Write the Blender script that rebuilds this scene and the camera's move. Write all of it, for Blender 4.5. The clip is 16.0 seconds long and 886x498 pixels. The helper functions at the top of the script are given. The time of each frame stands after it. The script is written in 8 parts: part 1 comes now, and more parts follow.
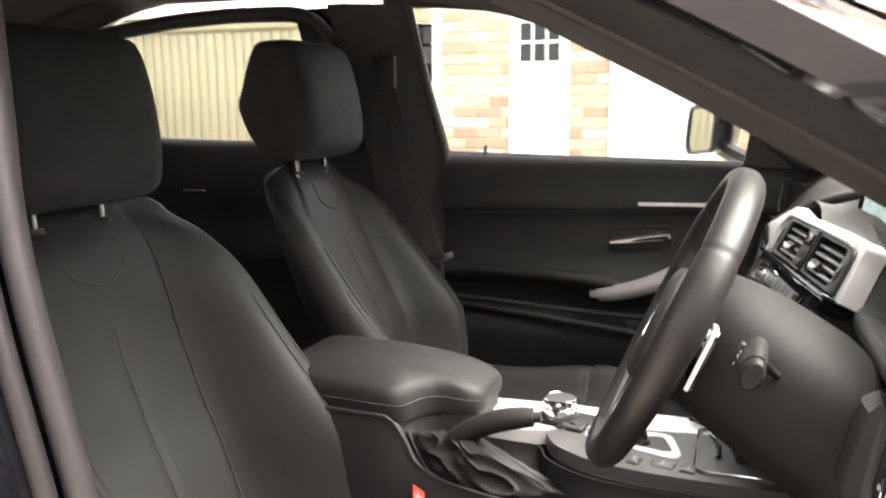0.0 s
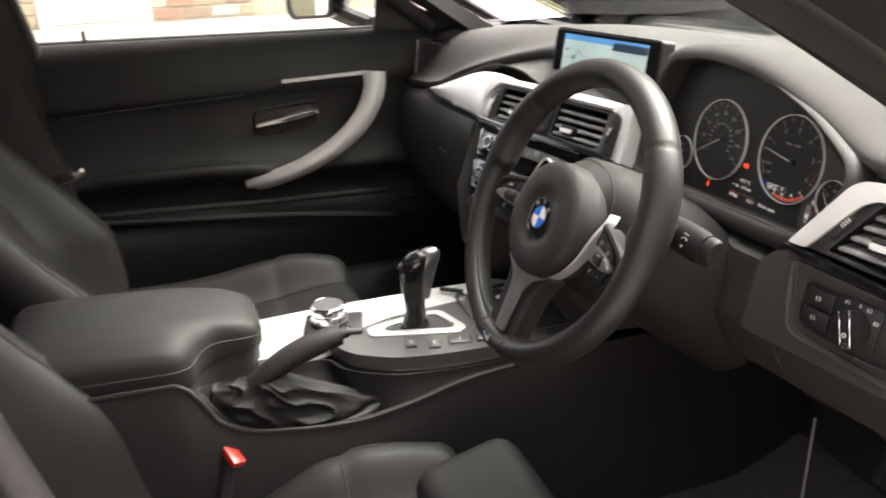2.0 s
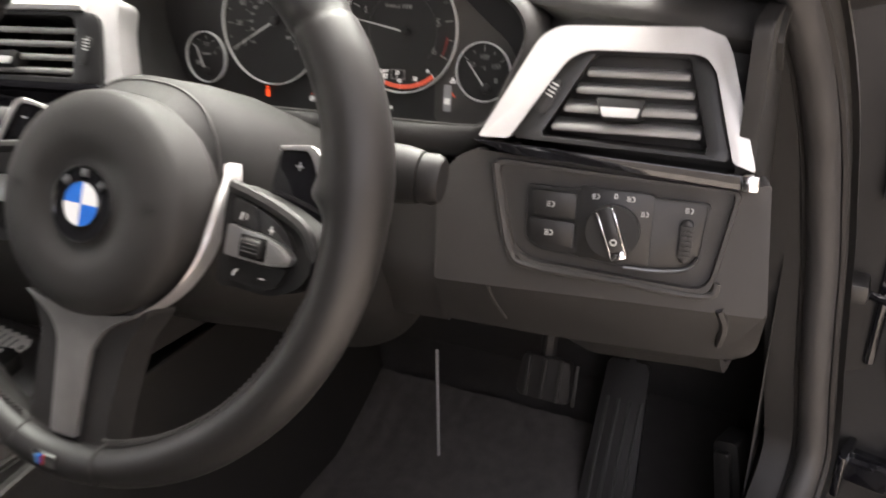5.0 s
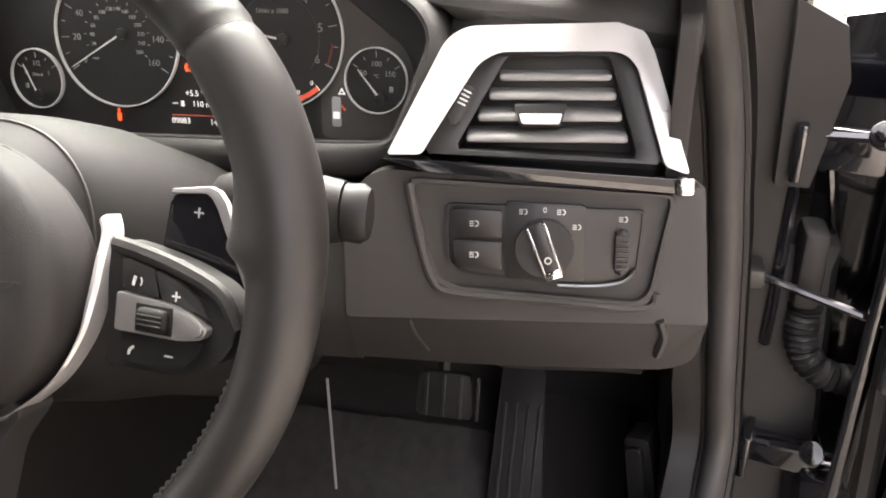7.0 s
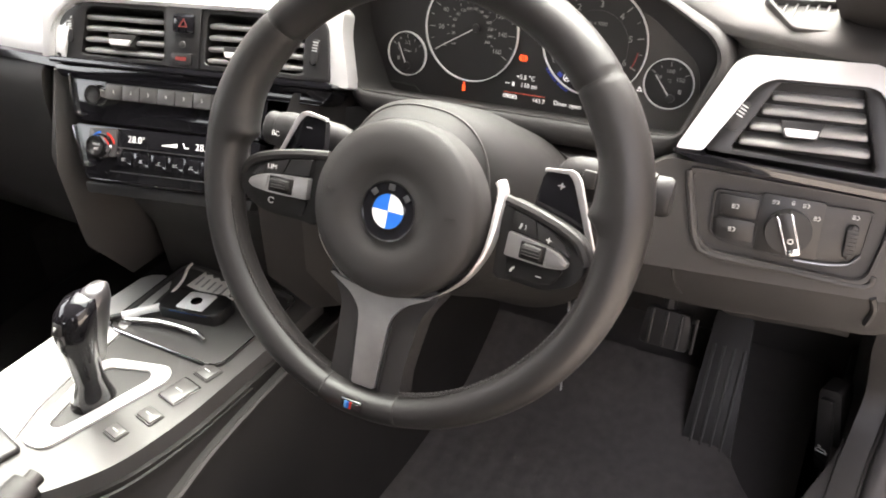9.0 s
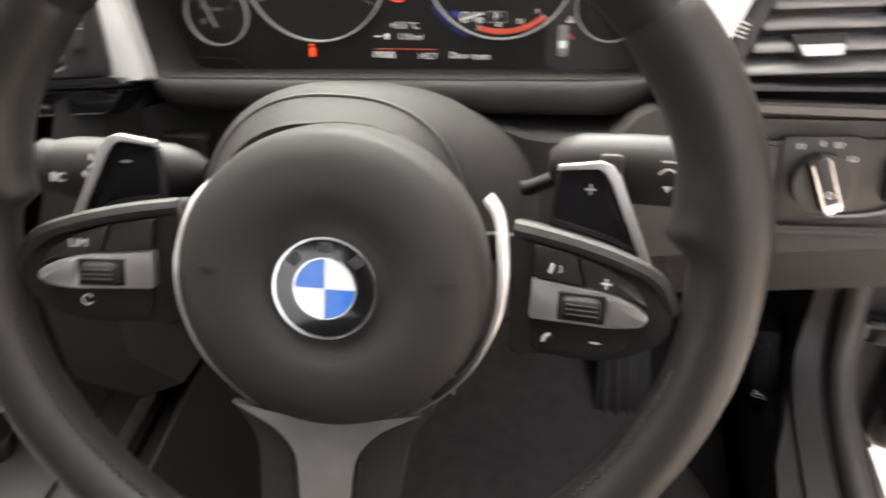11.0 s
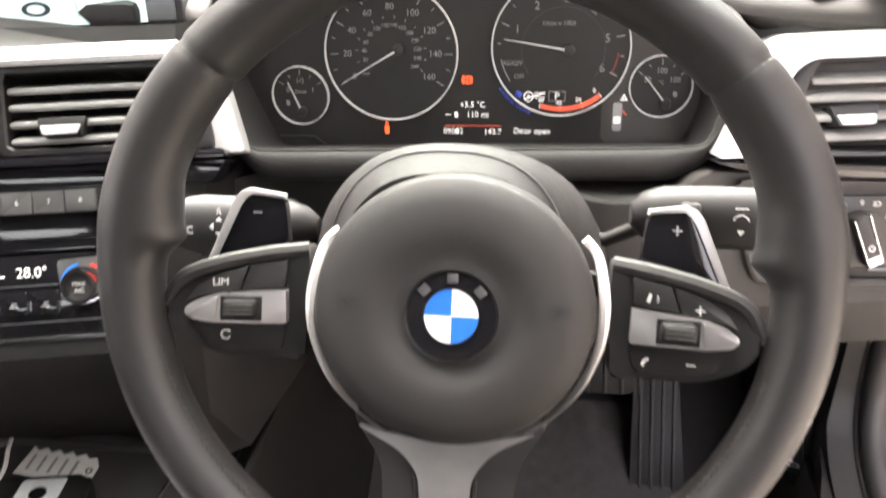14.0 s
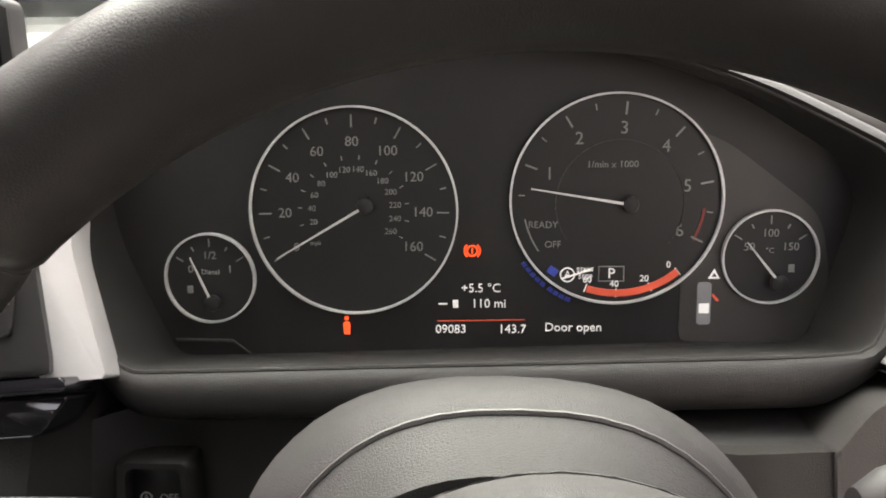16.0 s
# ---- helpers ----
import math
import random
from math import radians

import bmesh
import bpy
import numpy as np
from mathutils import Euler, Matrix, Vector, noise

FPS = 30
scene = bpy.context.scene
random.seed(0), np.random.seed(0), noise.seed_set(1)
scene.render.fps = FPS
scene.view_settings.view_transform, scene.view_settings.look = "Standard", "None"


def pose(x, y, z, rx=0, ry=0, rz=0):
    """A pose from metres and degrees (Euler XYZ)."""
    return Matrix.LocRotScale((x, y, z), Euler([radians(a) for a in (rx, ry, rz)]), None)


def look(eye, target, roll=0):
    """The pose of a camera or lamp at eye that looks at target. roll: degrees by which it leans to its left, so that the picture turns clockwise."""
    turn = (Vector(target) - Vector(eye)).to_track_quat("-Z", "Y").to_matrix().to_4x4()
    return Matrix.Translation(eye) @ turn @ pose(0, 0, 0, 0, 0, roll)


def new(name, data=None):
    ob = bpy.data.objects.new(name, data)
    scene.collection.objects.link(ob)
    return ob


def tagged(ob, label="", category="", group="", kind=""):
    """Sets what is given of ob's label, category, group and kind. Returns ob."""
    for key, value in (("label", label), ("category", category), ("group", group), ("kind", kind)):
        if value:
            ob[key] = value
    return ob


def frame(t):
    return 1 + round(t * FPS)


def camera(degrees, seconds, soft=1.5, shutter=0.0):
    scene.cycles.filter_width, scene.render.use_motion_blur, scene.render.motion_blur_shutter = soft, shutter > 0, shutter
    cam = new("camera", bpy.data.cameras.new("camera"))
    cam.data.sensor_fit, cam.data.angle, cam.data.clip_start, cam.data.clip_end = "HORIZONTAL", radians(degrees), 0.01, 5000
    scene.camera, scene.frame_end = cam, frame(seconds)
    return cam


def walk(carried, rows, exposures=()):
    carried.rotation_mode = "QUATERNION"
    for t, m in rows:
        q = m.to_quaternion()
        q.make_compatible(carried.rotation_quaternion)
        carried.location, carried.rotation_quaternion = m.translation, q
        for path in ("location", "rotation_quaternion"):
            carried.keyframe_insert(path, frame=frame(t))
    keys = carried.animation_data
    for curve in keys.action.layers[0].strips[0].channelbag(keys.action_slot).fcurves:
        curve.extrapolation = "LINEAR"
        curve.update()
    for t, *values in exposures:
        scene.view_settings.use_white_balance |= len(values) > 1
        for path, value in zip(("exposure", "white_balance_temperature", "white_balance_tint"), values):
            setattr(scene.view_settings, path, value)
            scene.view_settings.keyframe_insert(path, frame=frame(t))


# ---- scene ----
# ---- camera and its walk ----
cam = camera(56.1, 16.0, soft=1.8, shutter=0.4)
PATH = [
    (0, (1.292, 0.071, 1.066), (-0.566, -0.585, 0.721), -0.3),
    (0.5, (1.297, -0.061, 1.076), (-0.596, -0.484, 0.59), -0.9),
    (1, (1.298, -0.166, 1.095), (-0.59, -0.426, 0.487), -1.1),
    (1.5, (1.278, -0.306, 1.11), (-0.589, -0.108, 0.421), -1.7),
    (2, (1.184, -0.399, 1.143), (-0.584, 0.189, 0.416), -2.1),
    (2.5, (1.079, -0.458, 1.164), (-0.526, 0.43, 0.367), -2.3),
    (3, (0.994, -0.54, 1.202), (-0.435, 0.588, 0.373), -2.8),
    (3.5, (0.928, -0.552, 1.205), (-0.327, 0.761, 0.367), -2.9),
    (4, (0.869, -0.49, 1.174), (-0.264, 0.923, 0.324), -2.7),
    (4.5, (0.818, -0.4, 1.084), (-0.172, 1.106, 0.216), -2.5),
    (5, (0.757, -0.315, 1.017), (-0.05, 1.277, 0.114), -2.0),
    (5.2, (0.738, -0.282, 0.999), (-0.004, 1.326, 0.069), -1.9),
    (7.3, (0.682, -0.27, 1.018), (0.249, 1.448, 0.089), -1.7),
    (7.5, (0.686, -0.302, 1.045), (0.221, 1.398, 0.099), -1.6),
    (8, (0.685, -0.377, 1.091), (0.087, 1.255, 0.101), -1.6),
    (8.5, (0.682, -0.447, 1.129), (-0.09, 1.08, 0.094), -1.7),
    (8.7, (0.68, -0.47, 1.139), (-0.146, 1.017, 0.088), -1.6),
    (10.8, (0.468, -0.276, 1.06), (0.015, 1.261, -0.137), -2.2),
    (11, (0.461, -0.275, 1.055), (0.209, 1.303, -0.148), -2.2),
    (11.5, (0.419, -0.354, 1.085), (0.396, 1.237, -0.127), -2.5),
    (12, (0.411, -0.387, 1.082), (0.335, 1.199, -0.135), -2.6),
    (12.5, (0.415, -0.408, 1.091), (0.284, 1.177, -0.122), -2.5),
    (13, (0.412, -0.407, 1.089), (0.226, 1.178, -0.117), -2.4),
    (13.5, (0.415, -0.391, 1.076), (0.188, 1.235, -0.067), -2.3),
    (14, (0.41, -0.338, 1.056), (0.168, 1.378, 0.058), -2.1),
    (14.5, (0.392, -0.255, 1.032), (0.136, 1.54, 0.186), -2.0),
    (15, (0.375, -0.177, 1.003), (0.114, 1.657, 0.248), -2.0),
    (15.5, (0.356, -0.131, 0.991), (0.192, 1.74, 0.303), -1.2),
    (16, (0.349, -0.11, 0.983), (0.263, 1.78, 0.335), -1.1),
]
EXPOSURES = [(t, e, 6850, 19) for t, e in ((0.0, 3.32), (0.6, 3.12), (1.2, 2.94), (2.0, 2.97), (3.5, 2.98), (4.5, 3.02), (5.0, 3.40), (7.5, 3.92), (8.5, 4.08), (11.0, 3.52), (12.0, 3.37), (12.6, 3.82), (13.5, 4.38), (14.2, 4.32), (14.6, 4.23), (15.2, 3.85), (16.0, 3.48))]
walk(cam, [(t, look(eye, target, roll)) for t, eye, target, roll in PATH],
     exposures=EXPOSURES)

# ---- world, sun ----
world = bpy.data.worlds.new("overcast_sky")
scene.world = world
world.use_nodes = True
wn = world.node_tree.nodes
sky = wn.new("ShaderNodeTexSky")
sky.sky_type, sky.sun_disc = "NISHITA", False
sky.sun_elevation, sky.sun_rotation = radians(55), radians(-14)
sky.air_density, sky.dust_density, sky.ozone_density = 1.0, 6.0, 0.6
wn["Background"].inputs["Strength"].default_value = 0.15
pale = wn.new("ShaderNodeHueSaturation")
pale.inputs["Saturation"].default_value = 0.22
world.node_tree.links.new(sky.outputs[0], pale.inputs["Color"])
world.node_tree.links.new(pale.outputs[0], wn["Background"].inputs["Color"])
sun = new("sun", bpy.data.lights.new("sun", "SUN"))
sun.data.energy, sun.data.angle, sun.data.color = 0.9, radians(80), (1.0, 0.94, 0.88)
sun.matrix_world = look((-1.5, 6, 9), (0, 0, 0))


# ---- materials ----
def material(name, base, rough=0.5, metal=0.0, second=None, scale=40.0, blend=0.5, bump=0.0, bump_scale=900.0, pattern="noise",
             emit=0.0, coat=0.0, rough_var=0.08, spec=0.5, stretch=None, island=0.0):
    """Procedural surface: two tones by large noise, fine relief, uneven gloss."""
    mat = bpy.data.materials.new(name)
    mat.use_nodes = True
    nt = mat.node_tree
    n, l = nt.nodes, nt.links
    b = n["Principled BSDF"]
    b.inputs["Metallic"].default_value = metal
    b.inputs["Specular IOR Level"].default_value = spec
    b.inputs["Coat Weight"].default_value = coat
    tc = n.new("ShaderNodeTexCoord")
    src = tc.outputs["Object"]
    if stretch:
        mp = n.new("ShaderNodeMapping")
        mp.inputs["Scale"].default_value = stretch
        l.new(src, mp.inputs[0])
        src = mp.outputs[0]
    big = n.new("ShaderNodeTexNoise")
    big.inputs["Scale"].default_value, big.inputs["Detail"].default_value = scale, 5.0
    l.new(src, big.inputs["Vector"])
    mix = n.new("ShaderNodeMix")
    mix.data_type = "RGBA"
    c2 = second or tuple(v * 0.8 for v in base)
    mix.inputs[6].default_value, mix.inputs[7].default_value = (*base, 1), (*c2, 1)
    ramp = n.new("ShaderNodeMapRange")
    ramp.inputs[1].default_value, ramp.inputs[2].default_value = 0.5 - 0.5 * blend, 0.5 + 0.5 * blend
    l.new(big.outputs["Fac"], ramp.inputs[0])
    l.new(ramp.outputs[0], mix.inputs[0])
    out = mix.outputs[2]
    if island:
        info = n.new("ShaderNodeObjectInfo")
        hsv = n.new("ShaderNodeHueSaturation")
        mr = n.new("ShaderNodeMapRange")
        mr.inputs[3].default_value, mr.inputs[4].default_value = 1 - island, 1 + island
        l.new(info.outputs["Random"], mr.inputs[0])
        l.new(mr.outputs[0], hsv.inputs["Value"])
        l.new(out, hsv.inputs["Color"])
        out = hsv.outputs[0]
    l.new(out, b.inputs["Base Color"])
    rr = n.new("ShaderNodeMapRange")
    rr.inputs[3].default_value, rr.inputs[4].default_value = max(rough - rough_var, 0.02), min(rough + rough_var, 1)
    l.new(big.outputs["Fac"], rr.inputs[0])
    l.new(rr.outputs[0], b.inputs["Roughness"])
    if bump:
        if pattern == "grain":
            fine = n.new("ShaderNodeTexVoronoi")
            fine.feature = "DISTANCE_TO_EDGE"
            fine.inputs["Scale"].default_value = bump_scale
            l.new(src, fine.inputs["Vector"])
            h = n.new("ShaderNodeMath")
            h.operation, h.use_clamp = "MULTIPLY", True
            h.inputs[1].default_value = 4.0
            l.new(fine.outputs["Distance"], h.inputs[0])
            height = h.outputs[0]
        else:
            fine = n.new("ShaderNodeTexNoise")
            fine.inputs["Scale"].default_value, fine.inputs["Detail"].default_value = bump_scale, 3.0
            l.new(src, fine.inputs["Vector"])
            height = fine.outputs["Fac"]
        bp = n.new("ShaderNodeBump")
        bp.inputs["Strength"].default_value, bp.inputs["Distance"].default_value = bump, 0.0006
        l.new(height, bp.inputs["Height"])
        l.new(bp.outputs[0], b.inputs["Normal"])
    if emit:
        b.inputs["Emission Color"].default_value = (*base, 1)
        b.inputs["Emission Strength"].default_value = emit
    return mat


def glass(name, tint=(0.93, 0.96, 0.94)):
    """Thin pane: clear, with mirror gloss that grows at a slant."""
    mat = bpy.data.materials.new(name)
    mat.use_nodes = True
    n, l = mat.node_tree.nodes, mat.node_tree.links
    n.remove(n["Principled BSDF"])
    tr, gl, mx, fr = (n.new("ShaderNode" + k) for k in ("BsdfTransparent", "BsdfGlossy", "MixShader", "Fresnel"))
    tr.inputs[0].default_value = (*tint, 1)
    gl.inputs["Roughness"].default_value = 0.02
    fr.inputs[0].default_value = 1.5
    l.new(fr.outputs[0], mx.inputs[0])
    l.new(tr.outputs[0], mx.inputs[1])
    l.new(gl.outputs[0], mx.inputs[2])
    l.new(mx.outputs[0], n["Material Output"].inputs[0])
    return mat


LEATHER = material("black_leather", (0.0155, 0.0149, 0.0142), 0.58, second=(0.0125, 0.0119, 0.0113), scale=9, bump=0.18, bump_scale=900, pattern="grain", spec=0.34)
LEATHER_RIM = material("smooth_rim_leather", (0.017, 0.0162, 0.0155), 0.42, second=(0.0135, 0.0129, 0.0123), scale=14, bump=0.10, bump_scale=1300, pattern="grain", spec=0.43)
BOOT = material("creased_boot_leather", (0.011, 0.0104, 0.010), 0.55, second=(0.008, 0.0076, 0.0073), scale=30, bump=0.3, bump_scale=500, pattern="grain", spec=0.36)
CLOTH = material("black_backrest_cloth", (0.016, 0.015, 0.0145), 0.75, scale=30, bump=0.5, bump_scale=1400)
STITCH = material("dark_thread", (0.035, 0.033, 0.031), 0.8, scale=200, bump=0.4, bump_scale=2500)
SOFT = material("soft_dash_skin", (0.042, 0.0395, 0.037), 0.54, second=(0.034, 0.032, 0.030), scale=6, bump=0.28, bump_scale=1000, pattern="grain", spec=0.45)
DASH_TOP = material("matt_dash_top_skin", (0.037, 0.035, 0.033), 0.68, second=(0.030, 0.0282, 0.0265), scale=6, bump=0.28, bump_scale=1000, pattern="grain", spec=0.30)
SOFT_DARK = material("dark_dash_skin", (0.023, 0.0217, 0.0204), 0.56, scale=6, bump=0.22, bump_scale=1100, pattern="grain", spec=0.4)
HARD = material("dark_moulded_plastic", (0.022, 0.0205, 0.0195), 0.55, scale=12, bump=0.25, bump_scale=900, pattern="grain", spec=0.4)
DOOR_TRIM = material("black_door_trim", (0.0165, 0.0157, 0.0149), 0.58, second=(0.0125, 0.0119, 0.0113), scale=7, bump=0.25, bump_scale=1000, pattern="grain", spec=0.34)
PILLAR = material("black_pillar_trim", (0.028, 0.0262, 0.0249), 0.64, second=(0.022, 0.0206, 0.0196), scale=10, bump=0.3, bump_scale=1200, spec=0.25)
SHROUD = material("dark_shroud_skin", (0.0108, 0.0103, 0.0097), 0.60, scale=6, bump=0.2, bump_scale=1100, pattern="grain", spec=0.24)
SWITCH_SILVER = material("satin_switch_silver", (0.44, 0.434, 0.42), 0.30, metal=0.75, second=(0.36, 0.354, 0.34), scale=60, rough_var=0.06, bump=0.04, bump_scale=900)
PAD = material("matt_black_switch_pad", (0.010, 0.0095, 0.009), 0.62, scale=20, bump=0.08, bump_scale=1200, spec=0.3)
STALK = material("matt_black_stalk", (0.0095, 0.009, 0.0087), 0.55, scale=20, bump=0.08, bump_scale=1200, spec=0.35)
HARD_GREY = material("grey_moulded_plastic", (0.034, 0.032, 0.030), 0.5, scale=10, bump=0.25, bump_scale=900, pattern="grain")
SATIN = material("satin_black_plastic", (0.012, 0.0115, 0.011), 0.42, scale=15, bump=0.08, bump_scale=1200, spec=0.5)
GLOSS = material("piano_black", (0.008, 0.008, 0.009), 0.07, scale=20, rough_var=0.03, coat=0.3)
PAINT = material("black_car_paint", (0.007, 0.007, 0.009), 0.12, scale=8, rough_var=0.05, coat=1.0)
ALU = material("brushed_aluminium", (0.66, 0.65, 0.63), 0.36, metal=1.0, second=(0.56, 0.55, 0.54), scale=60, bump=0.12, bump_scale=300, stretch=(1, 12, 12), rough_var=0.06)
SILVER = material("satin_silver_lacquer", (0.61, 0.605, 0.594), 0.34, metal=0.30, second=(0.56, 0.555, 0.545), scale=30, bump=0.05, bump_scale=800, rough_var=0.05)
CHROME = material("chrome", (0.78, 0.78, 0.78), 0.12, metal=1.0, second=(0.70, 0.70, 0.70), scale=40, rough_var=0.05)
SPOKE_SILVER = material("satin_grey_silver", (0.36, 0.352, 0.34), 0.34, metal=0.65, second=(0.26, 0.255, 0.25), scale=40, rough_var=0.06, bump=0.05, bump_scale=900)
ARC = material("satin_trim_metal", (0.55, 0.54, 0.52), 0.33, metal=0.55, second=(0.48, 0.47, 0.46), scale=40, rough_var=0.06, bump=0.04, bump_scale=900)
DECK = material("satin_deck_lacquer", (0.076, 0.074, 0.072), 0.34, scale=15, bump=0.06, bump_scale=1200, spec=0.5)
DARK_METAL = material("dark_satin_metal", (0.20, 0.20, 0.20), 0.32, metal=0.9, scale=80, rough_var=0.06, bump=0.05, bump_scale=600)
RUBBER = material("black_rubber", (0.021, 0.020, 0.0192), 0.55, scale=30, bump=0.2, bump_scale=700)
SEAL = material("grey_door_seal", (0.037, 0.035, 0.034), 0.58, second=(0.029, 0.0275, 0.0265), scale=20, bump=0.2, bump_scale=800)
FLOOR_CARPET = material("black_floor_carpet", (0.024, 0.022, 0.021), 0.95, second=(0.036, 0.033, 0.031), scale=60, bump=1.0, bump_scale=900, blend=0.6)
CARPET = material("dark_carpet", (0.046, 0.042, 0.040), 0.95, second=(0.076, 0.070, 0.066), scale=60, bump=1.0, bump_scale=900, blend=0.6)
LINING = material("anthracite_lining", (0.040, 0.0375, 0.036), 0.9, scale=40, bump=0.4, bump_scale=1500)
RED = material("red_plastic", (0.62, 0.03, 0.02), 0.35, scale=60)
DULL_RED = material("dull_red_mark", (0.20, 0.025, 0.02), 0.5, scale=60)
BLUE = material("blue_enamel", (0.02, 0.16, 0.62), 0.2, scale=80, coat=0.5)
WHITE = material("white_enamel", (0.80, 0.80, 0.80), 0.25, scale=80, second=(0.74, 0.74, 0.74), coat=0.4)
PRINT = material("white_print", (0.62, 0.62, 0.60), 0.6, scale=80)
GREYPRINT = material("faded_print", (0.30, 0.30, 0.30), 0.6, scale=80)
PAPER = material("white_card_tag", (0.72, 0.71, 0.68), 0.8, scale=50, second=(0.64, 0.63, 0.60))
GAUGE = material("gauge_face", (0.0105, 0.0093, 0.0085), 0.5, scale=30, rough_var=0.05)
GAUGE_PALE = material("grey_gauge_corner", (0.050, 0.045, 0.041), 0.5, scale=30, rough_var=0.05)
DIAL_RING = material("bright_dial_ring", (0.66, 0.66, 0.65), 0.35, metal=0.15, scale=60)
NEEDLE = material("white_needle", (0.50, 0.49, 0.47), 0.5, scale=80, emit=0.02)
LIT = material("lit_white_digits", (0.80, 0.80, 0.77), 0.5, scale=80, emit=0.045)
DIM = material("dim_dial_digits", (0.24, 0.235, 0.225), 0.5, scale=80, emit=0.006)
LIT_RED = material("lit_red_lamp", (1.0, 0.09, 0.02), 0.5, scale=80, emit=0.12)
LIT_ORANGE = material("lit_orange_scale", (0.70, 0.10, 0.05), 0.5, scale=80, emit=0.022)
LIT_BLUE = material("lit_blue_mark", (0.03, 0.05, 0.32), 0.5, scale=80, emit=0.010)
MAP_BG = material("lit_map_ground", (0.40, 0.55, 0.55), 0.4, scale=14, second=(0.48, 0.60, 0.59), emit=0.045, rough_var=0.02)
MAP_BLUE = material("lit_map_header", (0.05, 0.22, 0.50), 0.4, scale=14, second=(0.10, 0.33, 0.62), emit=0.07)
MAP_ROAD = material("lit_map_road", (0.30, 0.38, 0.38), 0.4, scale=14, emit=0.03)
MAP_DARK = material("dark_map_marker", (0.02, 0.03, 0.04), 0.4, scale=14)
MIRROR = material("mirror_silver", (0.85, 0.86, 0.86), 0.02, metal=1.0, rough_var=0.005, scale=5, second=(0.84, 0.85, 0.85))
CLEAR = glass("clear_glass")
TINTED = glass("windscreen_glass", (0.86, 0.92, 0.88))
GROUND = material("pale_concrete_drive", (0.36, 0.33, 0.28), 0.9, second=(0.27, 0.245, 0.21), scale=1.2, blend=0.7, bump=0.8, bump_scale=60)
GRASS = material("short_grass", (0.22, 0.20, 0.09), 0.95, second=(0.30, 0.27, 0.15), scale=3, bump=1.0, bump_scale=80)
WHITE_PAINT = material("white_gloss_paint", (0.72, 0.71, 0.68), 0.4, second=(0.68, 0.67, 0.64), scale=4, bump=0.1, bump_scale=60)
CREAM = material("cream_painted_boards", (0.27, 0.255, 0.165), 0.6, second=(0.235, 0.22, 0.14), scale=3, bump=0.3, bump_scale=80)
MORTAR = material("pale_mortar", (0.55, 0.49, 0.38), 0.95, scale=20, bump=0.6, bump_scale=200)
DARKGLASS = material("dark_window_pane", (0.03, 0.035, 0.04), 0.08, scale=3)
BRICKS = [material(f"{n}_brick", c, 0.9, second=tuple(v * 0.78 for v in c), scale=18, blend=0.8, bump=0.8, bump_scale=120, island=0.14)
          for n, c in (("buff", (0.50, 0.41, 0.28)), ("pale", (0.62, 0.55, 0.43)), ("red", (0.42, 0.26, 0.18)), ("brown", (0.38, 0.29, 0.21)), ("grey", (0.47, 0.45, 0.42)))]
SLAT = material("satin_grey_slat", (0.27, 0.265, 0.257), 0.34, scale=20, bump=0.1, bump_scale=900)
HEDGE = material("dark_hedge_leaf", (0.07, 0.10, 0.04), 0.7, second=(0.11, 0.13, 0.06), scale=6, island=0.3)
BARK = material("grey_bark", (0.14, 0.11, 0.09), 0.9, scale=12, bump=1.0, bump_scale=60)


# ---- mesh helpers ----
BASES = {}


def axes(o, X=(1, 0, 0), Y=(0, 0, 1)):
    """A frame from an origin and two directions."""
    X = Vector(X).normalized()
    Y = Vector(Y)
    Y = (Y - X * X.dot(Y)).normalized()
    m = Matrix((X, Y, X.cross(Y))).transposed().to_4x4()
    m.translation = o
    return m


def thing(name, label, category, base=(0, 0, 0), group="", kind=""):
    """An empty at the base of a thing, to carry its parts."""
    ob = new(name)
    ob.empty_display_size = 0.05
    ob.location = base
    BASES[ob] = Matrix.Translation(base)
    return tagged(ob, label, category, group, kind)


def mesh_of(name, bm, mat, angle=38):
    bmesh.ops.recalc_face_normals(bm, faces=bm.faces)
    lim = radians(angle)
    for e in bm.edges:
        e.smooth = len(e.link_faces) == 2 and e.calc_face_angle(0) < lim
    for f in bm.faces:
        f.smooth = True
    me = bpy.data.meshes.new(name)
    bm.to_mesh(me)
    bm.free()
    me.materials.append(mat)
    return me


def part(name, bm, mat, parent=None, label="", m=None, angle=38):
    """One mesh object under a thing or a part."""
    if m is not None:
        bm.transform(m)
    ob = new(name, mesh_of(name, bm, mat, angle))
    if parent:
        ob.parent = parent
        ob.matrix_parent_inverse = BASES.get(parent, Matrix()).inverted()
    return tagged(ob, label)


def solo(name, bm, mat, label, category, m=None, angle=38, group="", kind=""):
    """A thing of one single mesh."""
    return tagged(part(name, bm, mat, None, label, m, angle), "", category, group, kind)


def join(*bms):
    out = bms[0]
    for b in bms[1:]:
        me = bpy.data.meshes.new("tmp")
        b.to_mesh(me)
        out.from_mesh(me)
        b.free()
        bpy.data.meshes.remove(me)
    return out


def moved(bm, m):
    bm.transform(m)
    return bm


def rbox(sx, sy, sz, r=0.003, seg=2, c=(0, 0, 0)):
    bm = bmesh.new()
    bmesh.ops.create_cube(bm, size=1.0)
    bmesh.ops.scale(bm, vec=(sx, sy, sz), verts=bm.verts)
    if r:
        bmesh.ops.bevel(bm, geom=bm.edges[:], offset=min(r, 0.49 * min(sx, sy, sz)), segments=seg, affect="EDGES", profile=0.5)
    bmesh.ops.translate(bm, vec=c, verts=bm.verts)
    return bm


